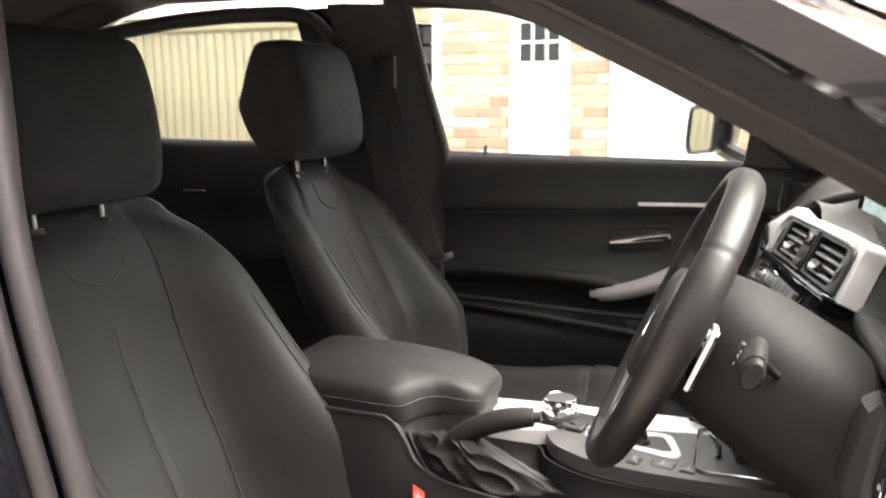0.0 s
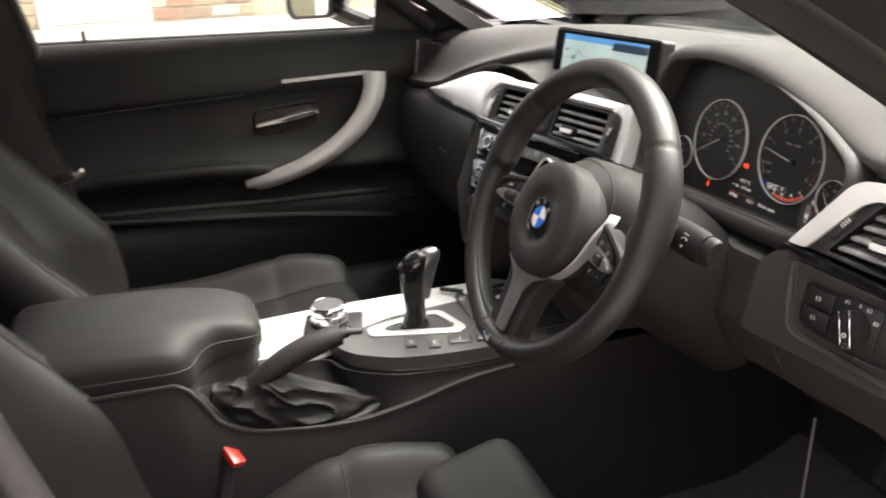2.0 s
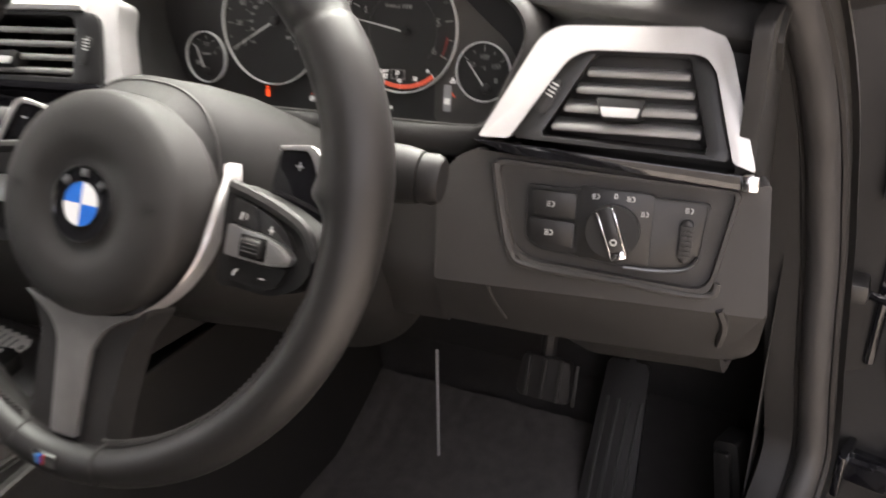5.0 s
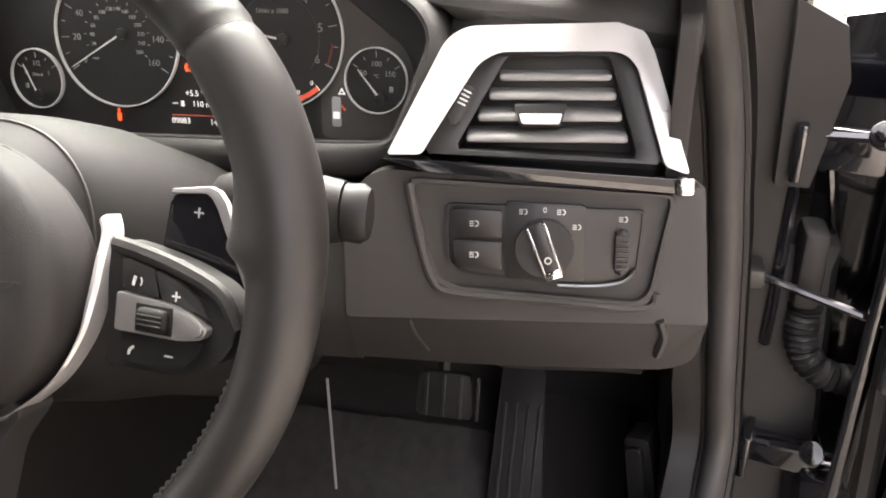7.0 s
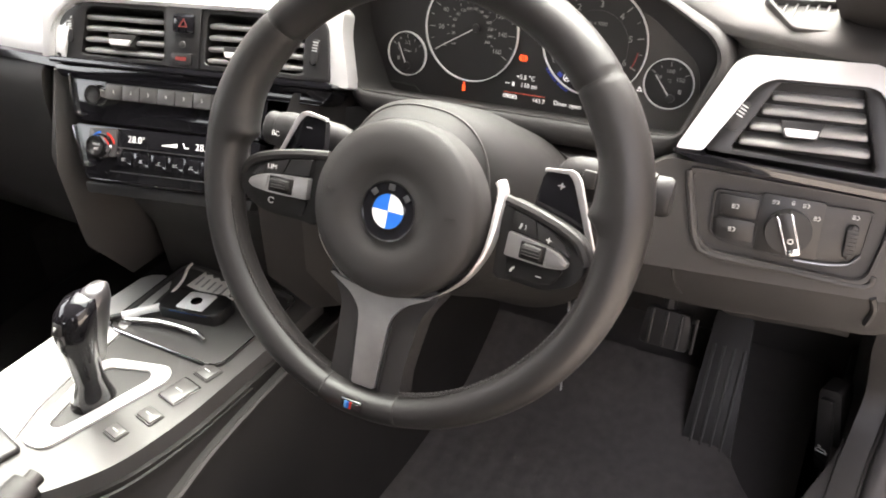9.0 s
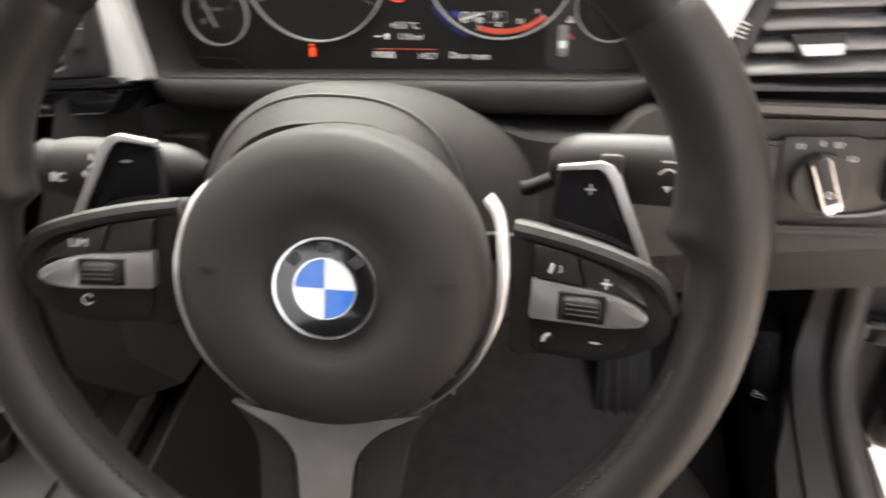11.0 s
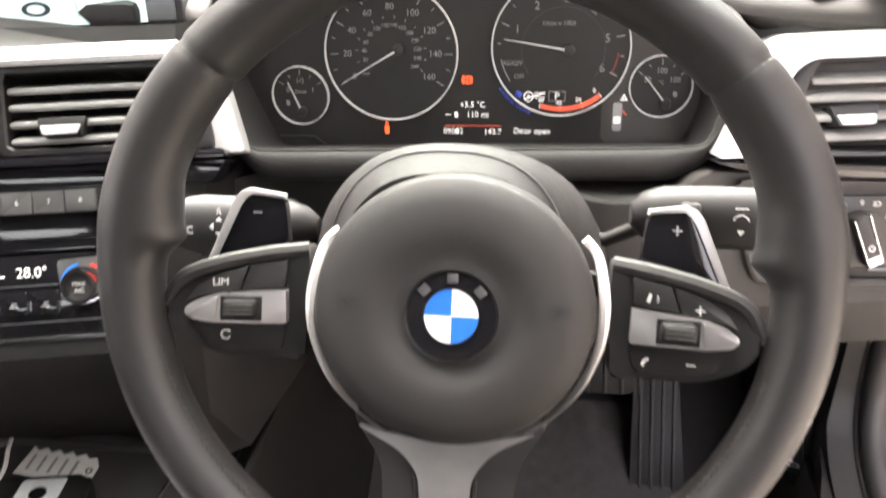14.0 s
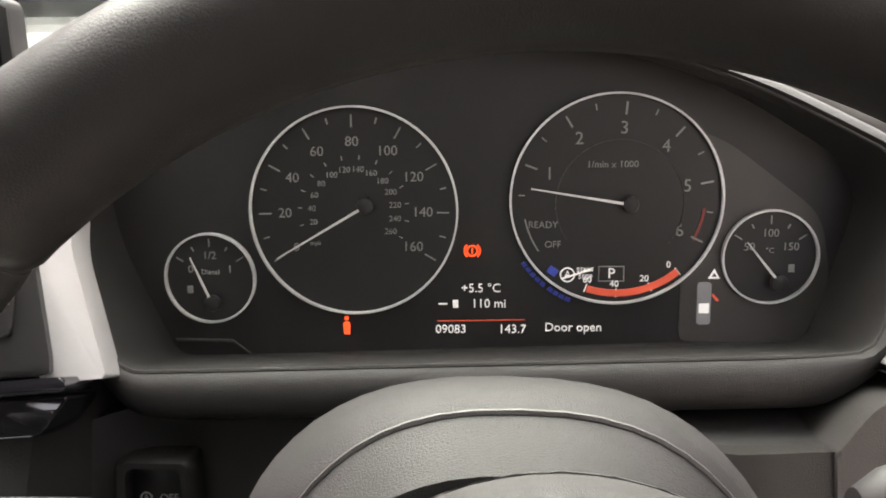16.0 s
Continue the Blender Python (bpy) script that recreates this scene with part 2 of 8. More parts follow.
def rounded(pts, r, n=4):
    """Corners of a polygon rounded by r (one number or one a corner)."""
    out = []
    k = len(pts)
    rs = r if isinstance(r, (list, tuple)) else [r] * k
    for i in range(k):
        p, a, b = Vector(pts[i]), Vector(pts[i - 1]), Vector(pts[(i + 1) % k])
        u, v = (a - p), (b - p)
        rr = min(rs[i], 0.45 * u.length, 0.45 * v.length)
        if rr < 1e-5:
            out.append(tuple(p))
            continue
        s, e = p + u.normalized() * rr, p + v.normalized() * rr
        for j in range(n + 1):
            t = j / n
            q = s * (1 - t) ** 2 + p * 2 * t * (1 - t) + e * t * t
            out.append((q.x, q.y))
    return out


def prism(pts, z0, z1, bevel=0.0, seg=2):
    """A flat outline given thickness, its front edge rounded."""
    bm = bmesh.new()
    lo = [bm.verts.new((x, y, z0)) for x, y in pts]
    hi = [bm.verts.new((x, y, z1)) for x, y in pts]
    bm.faces.new(lo[::-1])
    top = bm.faces.new(hi)
    for i in range(len(pts)):
        j = (i + 1) % len(pts)
        bm.faces.new((lo[i], lo[j], hi[j], hi[i]))
    if bevel:
        bmesh.ops.bevel(bm, geom=list(top.edges), offset=bevel, segments=seg, affect="EDGES", profile=0.5, clamp_overlap=True)
    return bm


def resample(pts, n):
    """n points at even steps along a closed outline."""
    p = [Vector(q) for q in pts]
    p.append(p[0])
    d = [0.0]
    for a, b in zip(p, p[1:]):
        d.append(d[-1] + (b - a).length)
    out, k = [], 0
    for i in range(n):
        s = d[-1] * i / n
        while d[k + 1] < s:
            k += 1
        t = (s - d[k]) / max(d[k + 1] - d[k], 1e-9)
        out.append(p[k].lerp(p[k + 1], t))
    return out


def loft(rings, caps=True, closed=True):
    """A skin over rings of equal count."""
    bm = bmesh.new()
    vs = [[bm.verts.new(p) for p in ring] for ring in rings]
    n = len(vs[0])
    for a, b in zip(vs, vs[1:]):
        for i in range(n if closed else n - 1):
            j = (i + 1) % n
            bm.faces.new((a[i], a[j], b[j], b[i]))
    if caps and closed:
        bm.faces.new(vs[0][::-1])
        bm.faces.new(vs[-1])
    return bm


def border(outer, inner, z0, z1, n=72, lip=0.0):
    """A frame with a hole: outer and inner outlines, from z0 to z1."""
    o, i = resample(outer, n), resample(inner, n)
    k = min(range(n), key=lambda s: (i[s] - o[0]).length)
    i = i[k:] + i[:k]
    rings = [[(p.x, p.y, z0) for p in o], [(p.x, p.y, z1 - lip) for p in o]]
    if lip:
        rings.append([(p.lerp(q, 0.15).x, p.lerp(q, 0.15).y, z1) for p, q in zip(o, i)])
        rings.append([(p.lerp(q, 0.85).x, p.lerp(q, 0.85).y, z1) for p, q in zip(o, i)])
    else:
        rings[-1] = [(p.x, p.y, z1) for p in o]
    rings += [[(p.x, p.y, z1 - lip) for p in i], [(p.x, p.y, z0) for p in i]]
    bm = loft(rings, caps=False)
    bm.verts.ensure_lookup_table()
    for s in range(n):
        t = (s + 1) % n
        q = (len(rings) - 1) * n
        bm.faces.new((bm.verts[q + s], bm.verts[q + t], bm.verts[t], bm.verts[s]))
    return bm


def spline(pts, n, closed=False):
    """Smooth curve through points."""
    p = [Vector(q) for q in pts]
    k = len(p)
    out = []
    spans = k if closed else k - 1
    for s in range(spans):
        a, b, c, d = (p[(s + o) % k] if closed else p[min(max(s + o, 0), k - 1)] for o in (-1, 0, 1, 2))
        for j in range(n):
            t = j / n
            out.append(0.5 * ((2 * b) + (c - a) * t + (2 * a - 5 * b + 4 * c - d) * t * t + (3 * b - a - 3 * c + d) * t ** 3))
    if not closed:
        out.append(p[-1].copy())
    return out


def tube(path, r, n=10, closed=False, flat=1.0):
    """A round bar along a path; r may be one radius a point."""
    p = [Vector(q) for q in path]
    k = len(p)
    rs = r if isinstance(r, (list, tuple)) else [r] * k
    up = None
    rings = []
    for i in range(k):
        a, b = (p[i - 1], p[(i + 1) % k]) if closed else (p[max(i - 1, 0)], p[min(i + 1, k - 1)])
        t = (b - a).normalized()
        if up is None:
            up = t.orthogonal().normalized()
        up = (up - t * up.dot(t)).normalized()
        side = t.cross(up)
        rings.append([p[i] + rs[i] * (math.cos(2 * math.pi * j / n) * up * flat + math.sin(2 * math.pi * j / n) * side) for j in range(n)])
    if closed:
        return loft(rings + [rings[0]], caps=False)
    return loft(rings)


def surface(nu, nv, f, thick=0.0):
    """A sheet f(u, v), 0 to 1 both ways, with thickness behind it."""
    bm = loft([[f(u / nu, v / nv) for v in range(nv + 1)] for u in range(nu + 1)], caps=False, closed=False)
    if thick:
        bmesh.ops.recalc_face_normals(bm, faces=bm.faces)
        bmesh.ops.solidify(bm, geom=bm.faces[:] + bm.edges[:] + bm.verts[:], thickness=thick)
    return bm


def disc(r, z0, z1, n=40, bevel=0.0, c=(0, 0)):
    return prism([(c[0] + r * math.cos(2 * math.pi * i / n), c[1] + r * math.sin(2 * math.pi * i / n)) for i in range(n)], z0, z1, bevel)


def annulus(r0, r1, z0, z1, a0=0.0, a1=360.0, n=64, c=(0, 0)):
    """A flat ring or an arc of one."""
    full = abs(a1 - a0) >= 360
    rings = []
    for i in range(n + 1):
        a = radians(a0 + (a1 - a0) * i / n)
        x, y = math.cos(a), math.sin(a)
        rings.append([(c[0] + r0 * x, c[1] + r0 * y, z0), (c[0] + r1 * x, c[1] + r1 * y, z0), (c[0] + r1 * x, c[1] + r1 * y, z1), (c[0] + r0 * x, c[1] + r0 * y, z1)])
    bm = loft(rings, caps=not full)
    if full:
        bmesh.ops.remove_doubles(bm, verts=bm.verts, dist=1e-6)
    return bm


def words(text, size, depth=0.0002, align="CENTER"):
    """Lettering as a mesh, centred on the origin of its plane."""
    cu = bpy.data.curves.new("lettering", "FONT")
    cu.body, cu.size, cu.extrude, cu.align_x, cu.align_y = text, size, depth, align, "CENTER"
    cu.resolution_u = 3
    ob = bpy.data.objects.new("lettering", cu)
    me = bpy.data.meshes.new_from_object(ob)
    bm = bmesh.new()
    bm.from_mesh(me)
    bpy.data.meshes.remove(me)
    bpy.data.objects.remove(ob)
    bpy.data.curves.remove(cu)
    return bm


def T(x=0, y=0, z=0, rx=0, ry=0, rz=0):
    return pose(x, y, z, rx, ry, rz)


def mm(pts):
    return [(x / 1000, y / 1000) for x, y in pts]


def lerp(a, b, t):
    return a + (b - a) * t


def curve1(x, keys):
    """Smooth number through (x, value) keys."""
    if x <= keys[0][0]:
        return keys[0][1]
    n = len(keys)

    def slope(i):
        if i < 0 or i >= n - 1:
            return 0.0
        return (keys[i + 1][1] - keys[i][1]) / (keys[i + 1][0] - keys[i][0])

    def tangent(i):
        p, q = slope(i - 1), slope(i)
        return 2 * p * q / (p + q) if p * q > 0 else 0.0
    for i in range(n - 1):
        (x0, a), (x1, b) = keys[i], keys[i + 1]
        if x <= x1:
            h = x1 - x0
            t = (x - x0) / h
            return a * (1 + 2 * t) * (1 - t) ** 2 + h * tangent(i) * t * (1 - t) ** 2 + b * t * t * (3 - 2 * t) - h * tangent(i + 1) * t * t * (1 - t)
    return keys[-1][1]


# ---- outside: ground, house, boarded wall ----
def outside():
    bm = bmesh.new()
    bmesh.ops.create_grid(bm, x_segments=60, y_segments=60, size=400)
    solo("ground", bm, GROUND, "pale worn concrete drive round the parked car", "ground", kind="structure")

    wall = thing("wall_house", "mixed buff and red brick house wall across the drive", "wall", (-11.6, 0, 0), kind="structure")
    part("wall_core", rbox(0.25, 9.0, 3.4, 0.01, 1, (-11.66, 0.0, 1.69)), MORTAR, wall)
    # white doors and panels let into the brickwork
    for y0, y1, panes in ((-5.25, -4.50, 3), (-3.30, -2.42, 3), (-1.75, -0.36, 0)):
        d = tagged(thing("door_white", "white painted timber door with small top panes in a brick wall" if panes else "wide plain white garage door in a brick wall", "door", (-11.5, (y0 + y1) / 2, 0)), kind="structure")
        h = 2.35
        part("door_frame", border([(y0 - 0.03, 0), (y1 + 0.03, 0), (y1 + 0.03, h + 0.05), (y0 - 0.03, h + 0.05)], [(y0 + 0.04, 0.03), (y1 - 0.04, 0.03), (y1 - 0.04, h - 0.04), (y0 + 0.04, h - 0.04)], 0, 0.06, 80),
             WHITE_PAINT, d, m=axes((-11.535, 0, 0.005), (0, 1, 0), (0, 0, 1)))
        leaf = part("door_leaf", rbox(0.05, y1 - y0 - 0.07, h - 0.06, 0.006, 1, (-11.525, (y0 + y1) / 2, h / 2 + 0.02)), WHITE_PAINT, d)
        if panes:
            w = (y1 - y0 - 0.22) / panes
            for row in range(2):
                for k in range(panes):
                    part("pane", rbox(0.012, w - 0.05, 0.26, 0.003, 1, (-11.494, y0 + 0.11 + w * (k + 0.5), 1.83 + row * 0.31)), DARKGLASS, leaf, "small dark window pane")
        else:
            for k in range(5):
                part("rail", rbox(0.012, y1 - y0 - 0.2, 0.02, 0.003, 1, (-11.495, (y0 + y1) / 2, 0.35 + 0.42 * k)), WHITE_PAINT, leaf)

    # single bricks, proud of the mortar, in a few tones
    rng = random.Random(4)
    shapes = [[mesh_of("brick", rbox(0.05, w, 0.140, 0.012, 1), b) for w in (0.375, 0.18)] for b in BRICKS]
    for y0, y1 in ((-4.46, -3.34), (-2.38, -1.79), (-0.32, 1.10)):
        for row in range(15):
            y = y0 - (0.2 if row % 2 else 0.0)
            while y < y1 - 0.05:
                a, b = max(y, y0), min(y + 0.39, y1)
                y += 0.40
                if b - a < 0.07:
                    continue
                tone = rng.choices(range(5), (42, 22, 20, 9, 4))[0]
                ob = new("brick", shapes[tone][0 if b - a > 0.25 else 1])
                ob.parent, ob.matrix_parent_inverse = wall, BASES[wall].inverted()
                ob.location = (-11.535 + rng.uniform(-0.004, 0.006), (a + b) / 2, 0.10 + 0.165 * row)
                ob.scale = (1, (b - a - 0.012) / (0.375 if b - a > 0.25 else 0.18), 1)

    # boarded outbuilding
    shed = thing("wall_boards", "cream painted vertical boards under a pale top rail", "wall", (-11.4, -9.0, 0), kind="structure")
    part("backing", rbox(0.10, 9.6, 2.62, 0.01, 1, (-11.55, -9.4, 1.30)), CREAM, shed)
    part("top_rail", rbox(0.16, 9.6, 0.14, 0.02, 2, (-11.46, -9.4, 2.66)), WHITE_PAINT, shed)
    part("fascia", rbox(0.10, 9.6, 0.20, 0.02, 2, (-11.47, -9.4, 2.44)), CREAM, shed)
    part("post", rbox(0.20, 0.34, 3.1, 0.02, 2, (-11.45, -5.62, 1.55)), WHITE_PAINT, shed)
    plank = mesh_of("board", rbox(0.03, 0.165, 2.30, 0.012, 2), CREAM)
    for k in range(44):
        ob = new("board", plank)
        ob.parent, ob.matrix_parent_inverse = shed, BASES[shed].inverted()
        ob.location = (-11.485, -14.0 + 0.188 * k, 1.155)

    # Unseen wall, added to cut low sky light on the driver side.
    side = thing("wall_light_block", "tall plain unseen wall added to block light beside the drive", "wall", (6.2, 0, 0), kind="structure")
    part("wall_core", rbox(0.3, 34, 4.4, 0.02, 1, (6.2, -2, 2.18)), material("grey_render", (0.27, 0.25, 0.225), 0.9, second=(0.21, 0.195, 0.175), scale=1.2, bump=0.5, bump_scale=40), side)

    # low wall and grass ahead of the car
    low = thing("garden_wall", "low pale rendered garden wall beyond the bonnet", "wall", (0, 15, 0), kind="structure")
    part("wall_core", rbox(34, 0.3, 1.1, 0.02, 1, (-2, 15, 0.54)), material("buff_render", (0.52, 0.46, 0.33), 0.9, second=(0.44, 0.39, 0.28), scale=1.5, bump=0.6, bump_scale=40), low)
    part("coping", rbox(34, 0.42, 0.08, 0.02, 1, (-2, 15, 1.13)), MORTAR, low)
    lawn = bmesh.new()
    bmesh.ops.create_grid(lawn, x_segments=20, y_segments=20, size=1)
    solo("lawn", lawn, GRASS, "strip of pale dry grass beside the drive", "grass", Matrix.Translation((-6, 9.6, 0.012)) @ Matrix.Diagonal((12, 5.0, 1, 1)), kind="structure")


def tree(x, y, h, seed):
    """Bare-limbed tree with a ragged crown of leaf clumps."""
    rng = random.Random(seed)
    t = thing("tree", "dark leafy garden tree with a ragged crown", "tree", (x, y, 0), "trees round the drive")
    trunk = tube([(x, y, -0.05), (x + 0.05, y, h * 0.2), (x - 0.04, y + 0.06, h * 0.45), (x, y, h * 0.7)], [0.16, 0.13, 0.10, 0.04], 8)
    limbs = []
    tips = []
    for k in range(9):
        a, z = rng.uniform(0, 6.28), h * rng.uniform(0.3, 0.62)
        L = h * rng.uniform(0.18, 0.34)
        tip = (x + L * math.cos(a), y + L * math.sin(a), z + L * rng.uniform(0.4, 0.9))
        limbs.append(tube([(x, y, z), (x + 0.5 * L * math.cos(a), y + 0.5 * L * math.sin(a), z + 0.3 * L), tip], [0.06, 0.04, 0.015], 6))
        tips.append(tip)
    tips.append((x, y, h * 0.8))
    part("trunk", join(trunk, *limbs), BARK, t)
    bm = bmesh.new()
    for k in range(1500):
        cx, cy, cz = rng.choice(tips)
        s = h * 0.16
        p = Vector((cx + rng.gauss(0, s), cy + rng.gauss(0, s), cz + rng.gauss(0, s * 0.8)))
        if p.z < h * 0.25:
            continue
        m = Matrix.Translation(p) @ Euler((rng.uniform(0, 6), rng.uniform(0, 6), rng.uniform(0, 6))).to_matrix().to_4x4()
        w = rng.uniform(0.06, 0.13)
        bm.faces.new([bm.verts.new(m @ Vector(q)) for q in ((-w, 0, 0), (0, -w * 0.5, 0.02), (w, 0, 0), (0, w * 0.5, 0.02))])
    tagged(part("crown", bm, HEDGE, t), kind="stuff")


outside()
for n, (tx, ty, th) in enumerate(((5.0, 9.5, 5.0), (9.0, 12.0, 5.6), (-12.0, 17.0, 6.0))):
    tree(tx, ty, th, 10 + n)


# ---- car shell ----
def smooth_step(t):
    t = min(max(t, 0.0), 1.0)
    return t * t * (3 - 2 * t)


def car_shell():
    car = thing("parked_car", "black hatchback body shell with open driver doorway", "car", (0, 0, 0.0))
    # floor pan and carpet
    part("floor_pan", rbox(1.50, 2.6, 0.05, 0.01, 2, (0, -0.55, 0.152)), RUBBER, car)
    part("carpet", surface(24, 40, lambda u, v: (lerp(-0.70, 0.70, u), lerp(-1.75, 0.80, v), 0.186 + 0.010 * noise.noise((u * 9, v * 14, 0)) + 0.42 * max(0.0, (lerp(-1.75, 0.80, v) - 0.45)) ** 1.2 * 1.3), -0.004), FLOOR_CARPET, car, "dark ribbed carpet")
    part("bulkhead", surface(12, 12, lambda u, v: (lerp(-0.74, 0.74, u), lerp(0.74, 0.52, v), lerp(0.14, 0.92, v)), 0.02), FLOOR_CARPET, car)
    # roof skin and lining
    def roof(u, v, dz):
        x, y = lerp(-0.60, 0.60, u), lerp(-2.00, -0.12, v)
        k = (2 * u - 1) ** 2
        return (x, y, 1.415 + dz - 0.055 * k - 0.16 * max(0, (v - 0.55) / 0.45) ** 2 - 0.12 * max(0, (0.35 - v) / 0.35) ** 2)
    part("roof", surface(16, 24, lambda u, v: roof(u, v, 0), 0.004), PAINT, car)
    part("roof_lining", surface(16, 24, lambda u, v: roof(u, v, -0.035), -0.006), LINING, car, "anthracite cloth roof lining")
    for s in (-1, 1):
        # body sides: line of the door opening from windscreen foot over the roof to the boot
        line = spline([(s * 0.665, 0.42, 0.830), (s * 0.645, 0.30, 0.900), (s * 0.640, 0.14, 0.993), (s * 0.636, -0.02, 1.078), (s * 0.625, -0.22, 1.175), (s * 0.605, -0.45, 1.262), (s * 0.595, -0.75, 1.330), (s * 0.590, -1.15, 1.345), (s * 0.60, -1.60, 1.27), (s * 0.64, -2.05, 1.05)], 6)
        if s > 0:
            line = [p + Vector((0, 0.004, 0.010 * smooth_step(i / 8.0))) for i, p in enumerate(line)]
        def bar(off0, off1, h0, h1, r, mat, name, lab="", n0=0, n1=None):
            rings = []
            for i, p in enumerate(line[n0:n1]):
                k = smooth_step((i - 5) / 13.0) if off0 < -0.05 else 1.0
                a = Vector((s * lerp(-0.018, off0, k), 0, lerp(0.030, h0, k))) if off0 < -0.05 else Vector((s * off0, 0, h0))
                b = Vector((s * off1, 0, h1))
                c = (p + a, p + b)
                d = (c[1] - c[0])
                nrm = Vector((d.z, 0, -d.x)).normalized() * r
                ring = [c[0] + nrm, c[0].lerp(c[1], 0.5) + nrm * 1.25, c[1] + nrm, c[1] - nrm, c[0].lerp(c[1], 0.5) - nrm, c[0] - nrm]
                rings.append(ring)
            part(name, loft(rings), mat, car, lab)
        bar(-0.072 if s < 0 else -0.052, 0.028, 0.054, 0.024, 0.020, PILLAR, "pillar_trim", "dark moulded pillar and roof rail trim")
        part("door_seal", tube([p + Vector((s * 0.046, 0, 0.034)) for p in line[6 if s > 0 else 0:]], 0.012, 10), SEAL, car, "ribbed grey rubber door seal")
        bar(0.062, 0.090, 0.044, 0.056, 0.010, SEAL if s > 0 else RUBBER, "opening_flange", "grey flange of the door opening", 5 if s > 0 else 0)
        bar(0.040, 0.150, 0.026, 0.058, 0.004, RUBBER, "pillar_web", "black inner web of the roof rail", 2 if s > 0 else 0)
        bar(0.095, 0.165, 0.062, 0.070, 0.014, PAINT, "roof_rail", "gloss black painted roof rail", 3 if s > 0 else 0)
        part("drip_seal", tube([p + Vector((s * 0.100, 0, 0.085)) for p in line], 0.008, 8), RUBBER, car)
        # B pillar
        cols = [(-0.660, 1.30, 0.60), (-0.595, 1.08, 0.655), (-0.535, 0.93, 0.705), (-0.472, 0.70, 0.715), (-0.425, 0.50, 0.72), (-0.395, 0.38, 0.72)]
        if s < 0:
            cols = [(-0.70, 1.30, 0.60), (-0.665, 1.10, 0.645), (-0.63, 0.93, 0.685), (-0.60, 0.70, 0.70), (-0.56, 0.50, 0.705), (-0.54, 0.38, 0.705)]
        w = 0.115 if s > 0 else 0.11
        ring = lambda y, z, x: [(s * (x - 0.05), y - 0.135, z), (s * (x - 0.010), y - 0.050, z), (s * (x + 0.01), y, z), (s * (x + 0.02), y - w - 0.03, z), (s * (x - 0.05), y - w - 0.06, z)]
        part("centre_pillar", loft([ring(*c) for c in cols]), LINING if s < 0 else HARD, car, "dark centre pillar trim")
        part("pillar_seal", tube(spline([(s * (x + 0.024), y + 0.004, z) for y, z, x in cols], 5), 0.014, 10), SEAL, car, "grey rubber seal down the centre pillar")
        part("pillar_seal", tube(spline([(s * (x + 0.052), y - 0.006, z) for y, z, x in cols], 5), 0.010, 10), RUBBER, car)
        ring2 = lambda y, z, x: [(s * (x + 0.055), y - 0.010, z), (s * (x + 0.095), y - 0.020, z), (s * (x + 0.125), y - 0.075, z), (s * (x + 0.125), y - 0.30, z), (s * (x + 0.02), y - 0.30, z), (s * (x + 0.02), y - 0.02, z)]
        part("outer_pillar", loft([ring2(*c) for c in (cols if s > 0 else cols[:3])]), PAINT, car, "gloss black painted outer pillar")
        # sill
        prof = [(0.575, 0.175), (0.600, 0.300), (0.655, 0.352), (0.690, 0.366), (0.740, 0.368), (0.752, 0.335), (0.80, 0.325), (0.84, 0.28), (0.84, 0.17), (0.60, 0.15), (0.575, 0.16)]
        part("sill", loft([[(s * max(x, xin), y, z) for x, z in prof] for y, xin in ((-0.46, 0), (-0.2, 0), (0.02, 0.62), (0.12, 0.668), (0.20, 0.684), (0.30, 0.700), (0.38, 0.724), (0.44, 0.735))], True), HARD, car, "dark grey moulded door sill")
        part("sill_seam", tube([(s * 0.691, 0.235, 0.366), (s * 0.715, 0.242, 0.3695), (s * 0.738, 0.236, 0.370)], 0.0015, 5), RUBBER, car)
        # kick panel rising into the front pillar
        kick = spline([(0.747, -0.46, 0.372), (0.747, 0.10, 0.372), (0.750, 0.25, 0.370), (0.758, 0.36, 0.368), (0.767, 0.425, 0.380), (0.772, 0.458, 0.415), (0.768, 0.458, 0.46), (0.762, 0.446, 0.51), (0.757, 0.438, 0.56), (0.752, 0.433, 0.61), (0.747, 0.427, 0.66), (0.740, 0.416, 0.71), (0.733, 0.400, 0.76), (0.724, 0.378, 0.81), (0.712, 0.350, 0.86), (0.697, 0.318, 0.905), (0.677, 0.290, 0.932)], 6)
        def krail(d0, d1, t, zo, inner=False):
            rings = []
            for i, p in enumerate(kick):
                q = kick[min(i + 1, len(kick) - 1)] - kick[max(i - 1, 0)]
                q.normalize()
                nrm = Vector((0, -q.z, q.y))
                a, b = Vector((s * (p.x + d0), p.y, p.z)), Vector((s * (p.x + d1), p.y, p.z))
                rings.append(([Vector((a.x - s * 0.004, a.y + 0.16 * max(0.0, q.z) ** 2, a.z - 0.02))] if inner else []) + [a + nrm * (t + zo), a.lerp(b, 0.5) + nrm * (t * 1.5 + zo), b + nrm * (t + zo), b - nrm * 0.03, a - nrm * 0.03])
            return loft(rings)
        part("kick_trim", krail(-0.030, 0.004, 0.004, 0.0, True), HARD, car, "grey moulded kick panel trim")
        part("kick_seal", tube([Vector((s * (p.x + 0.016), p.y - 0.010, p.z + 0.008)) for p in kick], 0.014, 10), SEAL, car, "grey rubber sill seal")
        part("kick_flange", krail(0.030, 0.042, -0.012, -0.012), RUBBER, car)
        part("footwell_side", loft([[(s * 0.732, 0.42, z), (s * 0.734, 0.75, z), (s * 0.742, 0.75, z), (s * 0.732, 0.42, z)] for z in (0.16, 0.30, 0.40, 0.70)]), LINING, car, "dark lined footwell side")
